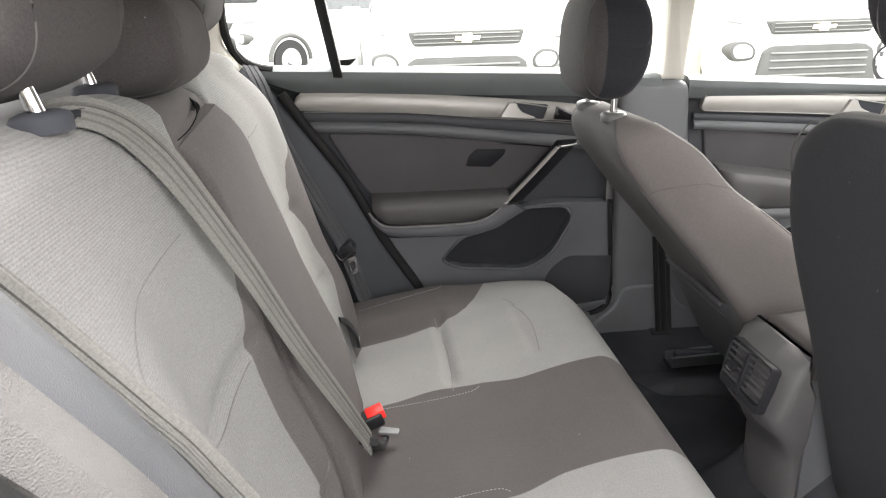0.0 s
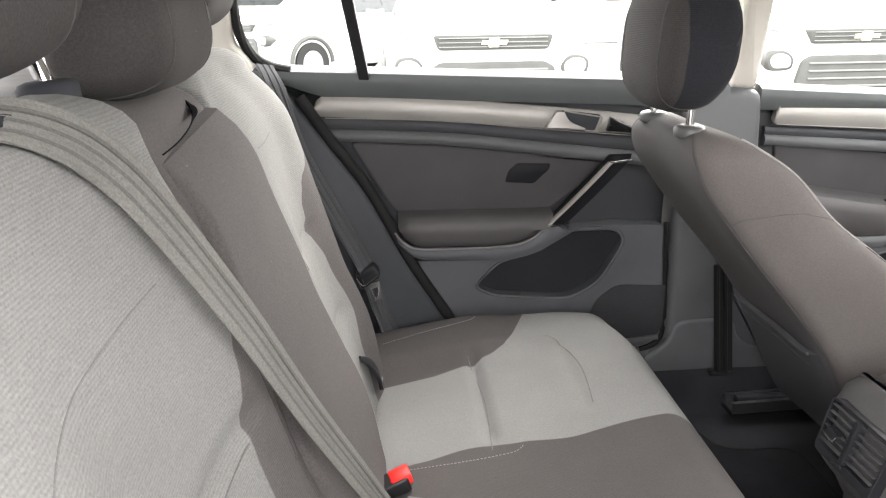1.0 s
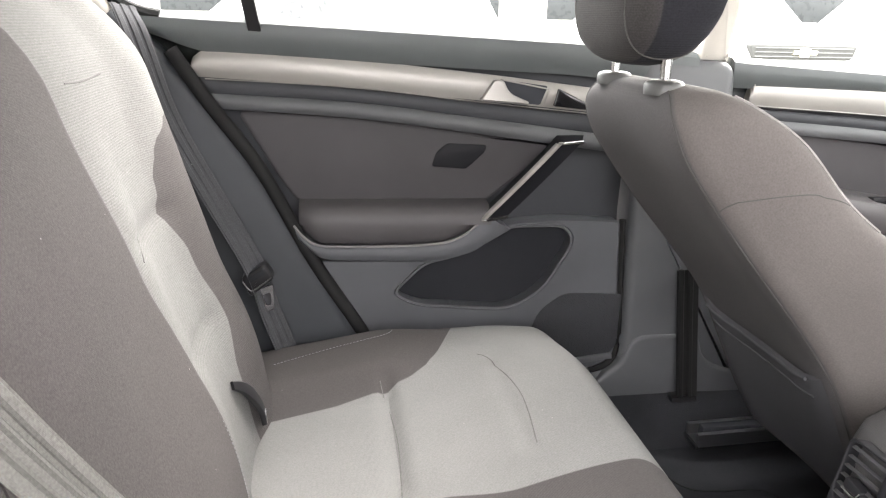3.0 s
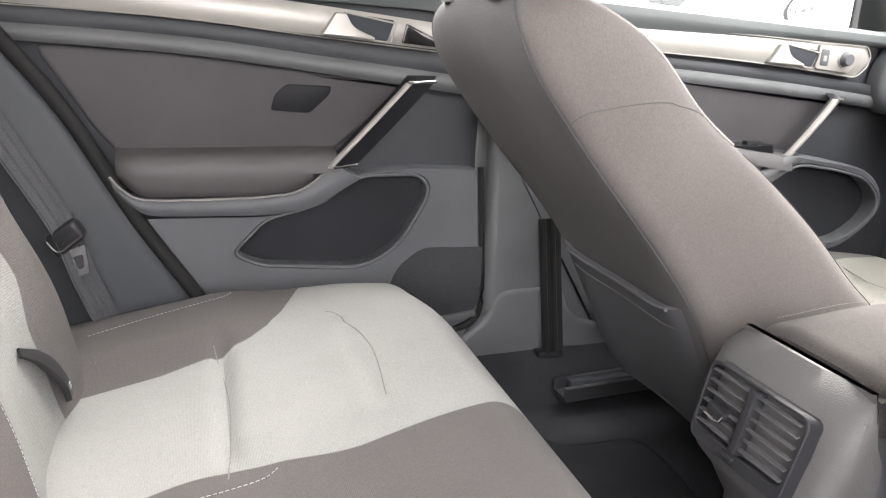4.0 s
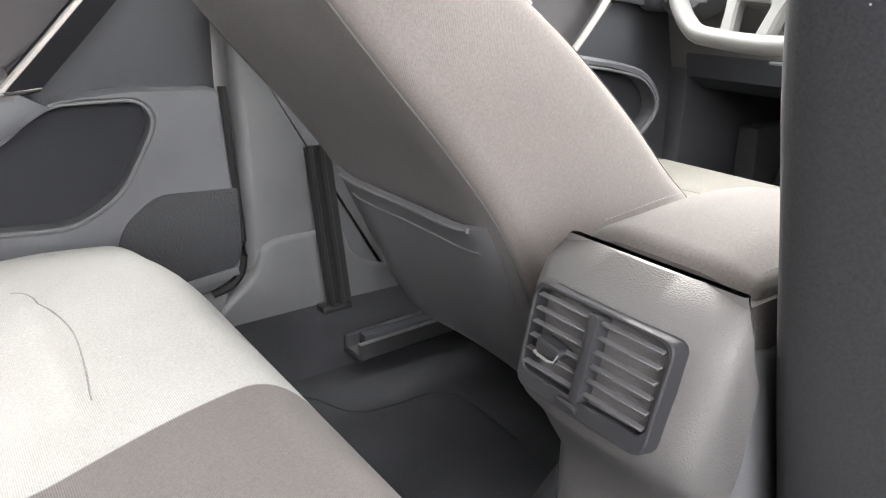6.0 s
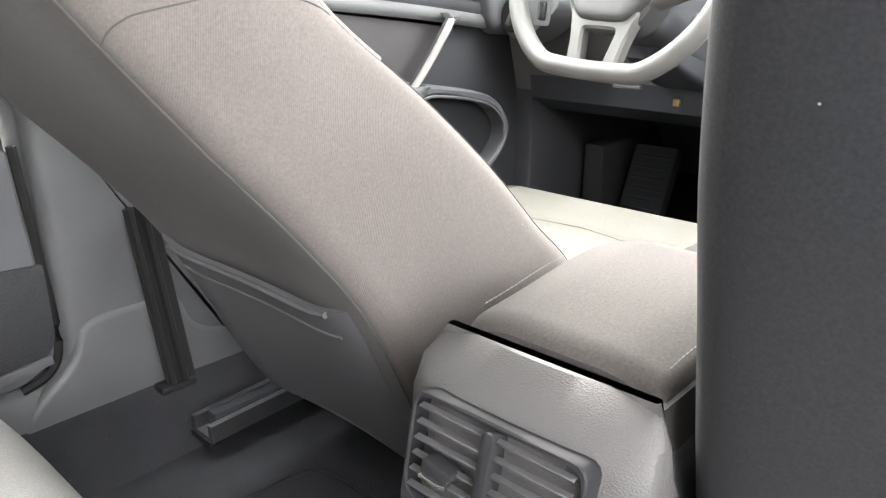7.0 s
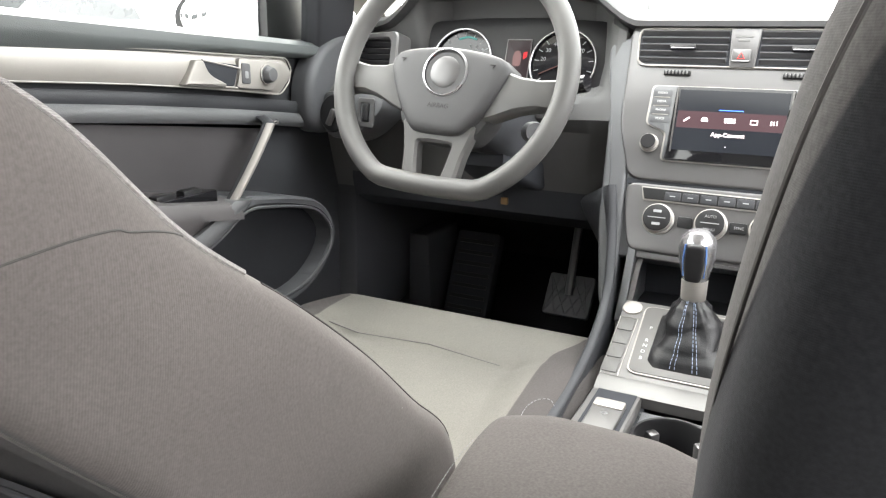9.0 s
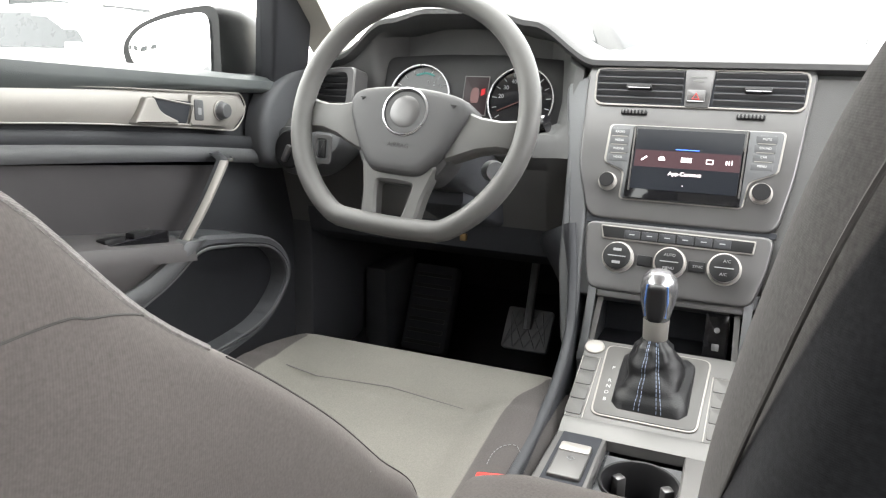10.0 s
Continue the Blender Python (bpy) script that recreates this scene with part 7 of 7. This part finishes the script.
hub = part("airbag_cover", lofted([[WM @ Vector((q.x * k, -0.015 + (q.y + 0.015) * k, d)) for q in hub_line] for k, d in ((1.0, -0.035), (1.0, 0.002), (0.985, 0.007), (0.955, 0.0105), (0.90, 0.0125), (0.80, 0.0138), (0.5, 0.0142))]), wheel_hub, wheel, "domed dark grey airbag cover")
letters("AIRBAG", 0.0095, WM @ Matrix.Translation((0.0, -0.047, 0.0143)), black_plastic, hub, "airbag_text")
for s in (-1, 1):
    part("horn_sign", laid(tube([(s * 0.070 - 0.004, 0.016, 0.0143), (s * 0.070 + 0.004, 0.016, 0.0143), (s * 0.070, 0.012, 0.0143)], 0.0006, 5), WM), black_plastic, hub, "tiny dark horn sign")
part("hub_back", lplate([(-0.092, 0.030), (0.092, 0.030), (0.072, -0.060), (0.048, -0.092), (-0.048, -0.092), (-0.072, -0.060)], -0.05, -0.004, WM, 0.006, 0.02), wheel_hub, wheel, "dark back of the wheel hub")
for s in (-1, 1):
    rows = []
    for x, b0, b1, d in ((0.066, -0.058, 0.022, 0.000), (0.086, -0.050, 0.014, 0.003), (0.108, -0.040, 0.008, 0.003), (0.135, -0.033, 0.007, 0.000), (0.158, -0.033, 0.011, -0.004), (0.174, -0.038, 0.018, -0.010)):
        rows.append([WM @ Vector((s * x, b, z)) for b, z in ((b1, -0.026), (b1, d - 0.006), (b1 - 0.004, d), ((b0 + b1) / 2, d + 0.002), (b0 + 0.004, d), (b0, d - 0.006), (b0, -0.026))])
    part("spoke", lofted(rows), wheel_grip, wheel, "wide grey spoke")
part("lower_spoke", lring([(-0.058, -0.066), (0.058, -0.066), (0.047, -0.110), (0.041, -0.160), (-0.041, -0.160), (-0.047, -0.110)], [(-0.028, -0.096), (0.028, -0.096), (0.019, -0.146), (-0.019, -0.146)], -0.018, 0.003, WM, 0.004, 0.008), wheel_grip, wheel, "grey forked lower spoke")
EM = WM @ Matrix.Translation((0, 0.001, 0))
em = part("emblem_well", spun([(0.0, 0.0125), (0.026, 0.0125), (0.0315, 0.0150), (0.0325, 0.0125)], EM, 36), black_plastic, wheel, "black emblem dish")
part("emblem_rim", spun([(0.0315, 0.0148), (0.0325, 0.0160), (0.0345, 0.0150), (0.0350, 0.0120)], EM, 40), satin_chrome, em, "thin bright rim of the dish")
part("emblem_disc", spun([(0.0, 0.0166), (0.010, 0.0166), (0.0195, 0.0156), (0.0225, 0.0142), (0.0230, 0.0115)], EM, 36), satin, em, "plain silver disc")
col = thing("steering_column", "black steering column cover with stalks", "steering column", at=(2.45, 0.362, 0.85))
part("cover", lofted([[WM @ Vector((p.x * k, p.y * k - 0.012, d)) for p in rounded([(-0.05, -0.06), (0.05, -0.06), (0.055, 0.03), (-0.055, 0.03)], 0.02, 4)] for k, d in ((0.9, -0.05), (1.0, -0.07), (1.1, -0.15), (1.15, -0.24))]), soft_black, col)
part("stalk", tube([WM @ Vector(p) for p in ((0.05, 0.0, -0.09), (0.11, 0.014, -0.085), (0.150, 0.022, -0.075))], 0.008, 10), black_plastic, col, "black wiper stalk")
part("stalk_tip", tube([WM @ Vector(p) for p in ((0.150, 0.022, -0.075), (0.178, 0.027, -0.068))], 0.0125, 12), gloss_black, col, "gloss stalk tip")
part("stalk", tube([WM @ Vector(p) for p in ((-0.05, 0.0, -0.09), (-0.12, 0.010, -0.085), (-0.165, 0.016, -0.075))], 0.008, 10), black_plastic, col, "black indicator stalk")
part("key_barrel", spun([(0.0, 0.01), (0.014, 0.01), (0.016, 0.0), (0.016, -0.02)], aimed((2.405, 0.255, 0.855), (-0.8, -0.5, 0.1)), 20), hard_grey, col, "grey ignition barrel")
part("lower_cover", lofted([[(x, 0.355 + p.x * w, z + p.y * 0.5 * w) for p in rounded([(-1, -1), (1, -1), (1, 1), (-1, 1)], 0.4, 4)] for x, z, w in ((2.43, 0.815, 0.042), (2.49, 0.79, 0.050), (2.56, 0.765, 0.056), (2.64, 0.75, 0.06))]), dull_black, col, "black lower column cover")
part("lever_plate", box(2.50, 2.512, 0.40, 0.455, 0.735, 0.741, 0.002), hard_grey, col, "bright release lever")

# knee panel and pedals
pedal_rubber = material("pedal_rubber", (0.12, 0.12, 0.125), 0.7)
knee = thing("knee_panel", "black lower dash panel over the footwell", "dash panel", at=(2.5, 0.4, 0.66))
part("panel", lofted([[(2.600, y, 0.850), (2.595, y, 0.82), (2.590, y, 0.72), (2.60, y, 0.685), (2.66, y, 0.655), (2.74, y, 0.67), (2.70, y, 0.850)] for y in (0.17, 0.25, 0.35, 0.45, 0.55, 0.65, 0.70)]), dull_black, knee)
part("tag", box(2.583, 2.591, 0.365, 0.378, 0.700, 0.713, 0.002), material("tan_tag", (0.15, 0.09, 0.035), 0.7), knee, "small tan tag")
for y0, y1, nm, c, w in ((0.262, 0.366, "brake_pedal", (2.815, 0.310, 0.468), 0.050), (0.17, 0.22, "accelerator_pedal", (2.85, 0.195, 0.45), 0.026)):
    pd = thing(nm, "black rubber-faced pedal in the dark footwell", "pedal", "pedals", at=c)
    PM = frame_of(c, (0, -1, 0), (0.55, 0, 0.8))
    h = 0.046 if w > 0.03 else 0.075
    pad = part("pad", lplate(rect(-w, w, -h, h), -0.012, 0.0, PM, 0.003, 0.008), pedal_rubber, pd, "black rubber pad")
    for d in (-1, 1):
        for k in range(-4, 5):
            u0 = k * 0.024
            ends = []
            for v in (-h * 0.92, h * 0.92):
                ends.append((max(-w * 0.94, min(w * 0.94, u0 + d * v * 0.55)), v, 0.0004))
            if abs(ends[0][0] - ends[1][0]) > 0.006:
                part("rib", laid(tube(ends, 0.0016, 5), PM), pedal_rubber, pad)
    part("arm", tube([c, (c[0] + 0.05, c[1], c[2] + 0.15), (c[0] + 0.10, c[1], c[2] + 0.28)], 0.009, 8, smooth=4), steel, pd, "steel pedal arm")
fr = thing("foot_rest", "ribbed black plastic foot rest", "foot rest", at=(2.83, 0.55, 0.40))
RM = frame_of((2.86, 0.556, 0.465), (0, -1, 0), (0.40, 0, 0.9))
fr_pad = part("pad", lplate(rect(-0.055, 0.052, -0.10, 0.10), -0.03, 0.0, RM, 0.004, 0.01), dull_black, fr)
for k in range(7):
    part("rib", laid(box(-0.045, 0.042, -0.085 + 0.026 * k, -0.076 + 0.026 * k, 0.0, 0.004, 0.001), RM), black_plastic, fr_pad)
solo("footwell_duct", slab(rounded([(0.63, 0.36), (0.69, 0.36), (0.69, 0.56), (0.64, 0.56)], 0.01), "x", 2.95, 2.80, 0.004), soft_black, "black plastic duct in the footwell", "duct")
arc = bent([(x, y, dtop(x, y) - 0.03 * max(0.0, (abs(y - CYD - 0.004) - 0.228) / 0.03) ** 2 + 0.001) for x, y in ((2.120, 0.152), (2.142, 0.152), (2.160, 0.143), (2.162, 0.127), (2.138, 0.110))], 6)
part("stitching", stitches(arc, (0, 0, 1)), thread_pale, dc, "pale stitched arc")
bf = buckle(1.968, 0.096, 0.596, 15, -72, "black front belt buckle with a red button", red_plastic)

# ---- outside ----
g = bmesh.new()
bmesh.ops.create_grid(g, x_segments=60, y_segments=60, size=400)
for v in g.verts:
    v.co.z = -0.02
solo("ground", g, asphalt, "grey asphalt of the car park reaching the horizon", "ground", kind="structure")


car_grey = material("grey_car_plastic", (0.17, 0.17, 0.165), 0.6)


def parked_suv(label, m, mat=white_paint, tall=1.66, grille=True, size=1.0):
    """A parked car whose nose looks along -y of m; origin on the ground below the nose."""
    car = thing("parked_car", label, "car", "parked cars")
    car.matrix_world = m

    def p(name, bm, mt, lab=""):
        ob = new(name, to_mesh(name, bm, mt))
        ob.data.transform(Matrix.Diagonal((size, size, size, 1)))
        ob.parent = car
        return tagged(ob, lab)

    rows = []
    for y, hw, zb, zh in ((0.0, 0.62, 0.36, 0.92), (0.06, 0.80, 0.30, 1.00), (0.30, 0.88, 0.26, 1.05), (0.9, 0.90, 0.26, 1.10), (1.25, 0.90, 0.26, 1.14), (2.2, 0.90, 0.26, 1.12), (3.6, 0.90, 0.28, 1.12), (4.25, 0.86, 0.34, 1.10), (4.4, 0.75, 0.40, 1.0)):
        rows.append([(q.x, y + 0.12 * (q.x / 0.9) ** 2 * (1 if y < 0.5 else 0), q.y) for q in rounded([(-hw, zb), (hw, zb), (hw + 0.01, (zb + zh) / 2), (hw - 0.03, zh - 0.06), (hw - 0.25, zh), (-hw + 0.25, zh), (-hw + 0.03, zh - 0.06), (-hw - 0.01, (zb + zh) / 2)], 0.09, 4)])
    p("body", lofted(rows), mat, "glossy painted body")
    rows = []
    for y, hw, z in ((1.15, 0.80, 1.10), (1.75, 0.66, tall - 0.08), (2.3, 0.62, tall), (3.6, 0.60, tall - 0.03), (4.3, 0.72, 1.12)):
        rows.append([(q.x, y, q.y) for q in rounded([(-0.82, 1.02), (0.82, 1.02), (hw, z), (-hw, z)], 0.06, 4)])
    p("cabin", lofted(rows), mat, "painted roof and pillars")
    glass = lofted([[(-0.70, 1.23, 1.155), (0.70, 1.23, 1.155), (0.70, 1.24, 1.15), (-0.70, 1.24, 1.15)], [(-0.60, 1.70, tall - 0.13), (0.60, 1.70, tall - 0.13), (0.60, 1.72, tall - 0.14), (-0.60, 1.72, tall - 0.14)]])
    p("windscreen", glass, pane_dark, "dark windscreen")
    for s in (-1, 1):
        p("side_window", lofted([[(s * 0.805, 1.55, 1.13), (s * 0.805, 3.9, 1.13), (s * 0.79, 3.9, 1.13), (s * 0.79, 1.55, 1.13)], [(s * 0.655, 1.95, tall - 0.12), (s * 0.655, 3.5, tall - 0.12), (s * 0.64, 3.5, tall - 0.12), (s * 0.64, 1.95, tall - 0.12)]]), pane_dark, "dark side window")
        mir = [[(s * (0.90 + 0.17 * t), 1.50 + 0.03 * t + q.x, 1.12 + q.y) for q in rounded([(-0.05, -0.07), (0.05, -0.07), (0.05, 0.07), (-0.05, 0.07)], 0.03, 3)] for t in (0.0, 0.5, 1.0)]
        p("door_mirror", lofted(mir), mat, "painted door mirror")
        for y in (0.85, 3.45):
            w = p("wheel", spun([(0.20, 0.0), (0.33, 0.0), (0.345, 0.03), (0.345, 0.19), (0.33, 0.22), (0.20, 0.22)], aimed((s * 0.70, y, 0.345), (s, 0, 0)), 32), rubber, "black tyre")
            rim = new("rim", to_mesh("rim", spun([(0.0, 0.20), (0.06, 0.205), (0.08, 0.18), (0.19, 0.19), (0.215, 0.215), (0.22, 0.20)], aimed((s * 0.70, y, 0.345), (s, 0, 0)), 20), steel))
            rim.data.transform(Matrix.Diagonal((size, size, size, 1)))
            rim.parent = w
            arch = tube([(s * 0.905, y + 0.41 * math.cos(a), 0.345 + 0.41 * math.sin(a)) for a in [math.pi * k / 16 for k in range(17)]], 0.04, 8, up=(1, 0, 0))
            p("wheel_arch", arch, car_black, "grey plastic wheel arch")
        p("fog_lamp", slab(rounded([(s * 0.58, 0.645), (s * 0.78, 0.635), (s * 0.83, 0.72), (s * 0.80, 0.80), (s * 0.66, 0.815), (s * 0.57, 0.75)], 0.05), "y", 0.30, 0.045, 0.02), car_black, "dark fog lamp bay")
        p("fog_glass", slab(rounded([(s * 0.61, 0.665), (s * 0.76, 0.658), (s * 0.80, 0.72), (s * 0.775, 0.78), (s * 0.67, 0.79), (s * 0.60, 0.74)], 0.04), "y", 0.30, 0.038, 0.01), lamp_glass, "clear fog lamp")
        p("headlamp", slab(rounded([(s * 0.50, 0.945), (s * 0.70, 0.965), (s * 0.86, 1.00), (s * 0.86, 1.03), (s * 0.66, 1.01), (s * 0.50, 0.975)], 0.01), "y", 0.30, 0.085, 0.01), lamp_glass, "slim clear headlamp")
    if grille:
        p("grille", slab(rounded([(-0.46, 0.865), (0.46, 0.865), (0.50, 0.985), (-0.50, 0.985)], 0.03), "y", 0.2, -0.005, 0.01), car_black, "dark upper grille")
        for k in range(3):
            p("grille_bar", box(-0.45, 0.45, -0.018, 0.0, 0.885 + 0.035 * k, 0.893 + 0.035 * k, 0.003), car_grey, "grey grille bar")
        p("intake", slab(rounded([(-0.58, 0.42), (0.58, 0.42), (0.52, 0.72), (0.44, 0.765), (-0.44, 0.765), (-0.52, 0.72)], 0.03), "y", 0.2, 0.01, 0.02), car_black, "dark lower intake")
        for k in range(4):
            p("intake_bar", box(-0.46, 0.46, -0.006, 0.015, 0.50 + 0.065 * k, 0.515 + 0.065 * k, 0.004), car_grey, "grey intake bar")
        badge = slab([(-0.105, 0.905), (-0.045, 0.905), (-0.045, 0.885), (0.035, 0.885), (0.042, 0.905), (0.105, 0.905), (0.115, 0.940), (0.045, 0.940), (0.045, 0.962), (-0.035, 0.962), (-0.042, 0.940), (-0.095, 0.940)], "y", 0.0, -0.030, 0.004)
        p("badge", badge, material("pale_gold", (0.80, 0.74, 0.55), 0.3, 0.4), "pale gold cross-shaped badge")
    return car


suv = parked_suv("white parked sport utility car facing the open car", Matrix.Translation((1.86, 5.47, -0.02)))
copy_thing(suv, Matrix.Translation((5.06, 5.50, -0.02)))
copy_thing(suv, Matrix.Translation((-1.50, 12.1, -0.02)) @ Matrix.Rotation(radians(-48), 4, "Z"))
copy_thing(suv, Matrix.Translation((8.7, 5.6, -0.02)))
copy_thing(suv, Matrix.Translation((12.1, 5.8, -0.02)))
big = parked_suv("tall white pickup-like car facing the windscreen", Matrix.Translation((11.2, 2.75, -0.02)) @ Matrix.Rotation(radians(-84), 4, "Z"), size=1.27)
grey_paint = material("dark_grey_car_paint", (0.034, 0.035, 0.037), 0.4, vary=0.03, spec=0.3)
parked_suv("dark grey parked car beyond the windscreen", Matrix.Translation((10.6, -0.05, -0.02)) @ Matrix.Rotation(radians(-38), 4, "Z"), grey_paint, size=1.15)
for k in range(3):
    copy_thing(big, Matrix.Translation((11.6 + 0.8 * (k % 2), -2.6 - 3.1 * k, -0.02)) @ Matrix.Rotation(radians(-80), 4, "Z"))
for k in range(4):
    copy_thing(suv, Matrix.Translation((3.6 + 3.0 * (k - 2), -7.5, -0.02)) @ Matrix.Rotation(radians(180), 4, "Z"))
post = thing("sign_post", "yellow sign post between the parked cars", "post", at=(4.05, 5.9, 0))
part("pole", box(3.99, 4.12, 5.86, 5.92, -0.02, 1.45, 0.01), material("yellow_paint", (0.48, 0.38, 0.20), 0.5), post)
bd = thing("building", "long pale building behind the car park", "building", at=(0, 24, 0))
part("wall", box(-30, 40, 24, 30, 0, 4.5, 0.05), material("pale_render", (0.72, 0.70, 0.66), 0.9, vary=0.05), bd, "pale rendered wall")
for k in range(12):
    part("window", box(-20 + 4 * k, -17.6 + 4 * k, 23.93, 24.05, 1.3, 3.0, 0.02), pane_dark, bd, "dark window")
# own door mirror outside
mir = thing("door_mirror", "black door mirror of the car with a clear mirror glass", "door mirror", at=(2.66, 0.9, 0.98))
shape = [(0.752, 0.955, 0.03), (0.935, 0.962, 0.03), (0.966, 0.998, 0.03), (0.969, 1.030, 0.03), (0.93, 1.064, 0.04), (0.85, 1.086, 0.04), (0.752, 1.096, 0.03)]
mid = Vector((0.86, 1.035))
rings = []
for x, k, dy in ((2.415, 1.0, 0), (2.425, 1.03, 0), (2.47, 1.02, -0.004), (2.53, 0.86, -0.012), (2.57, 0.60, -0.02), (2.585, 0.3, -0.03)):
    rings.append([(x, mid.x + (q.x - mid.x) * k + dy, mid.y + (q.y - mid.y) * k) for q in rounded(shape, 0.04, 5)])
part("housing", lofted(rings), black_plastic, mir, "gloss black mirror housing")
glass = [(mid.x + (q.x - mid.x) * 0.84, mid.y + (q.y - mid.y) * 0.80) for q in rounded(shape, 0.04, 5)]
part("mirror_glass", slab(glass, "x", 2.42, 2.411, 0.001), material("mirror", (0.9, 0.9, 0.9), 0.01, 1.0, vary=0.0), mir, "clear mirror glass")
part("arm", lofted([[(2.50 + a, y, z + b) for a, b in ((-0.05, -0.012), (0.05, -0.012), (0.05, 0.014), (-0.05, 0.014))] for y, z in ((0.73, 0.965), (0.78, 0.975), (0.83, 0.985))]), black_plastic, mir, "black mirror arm")
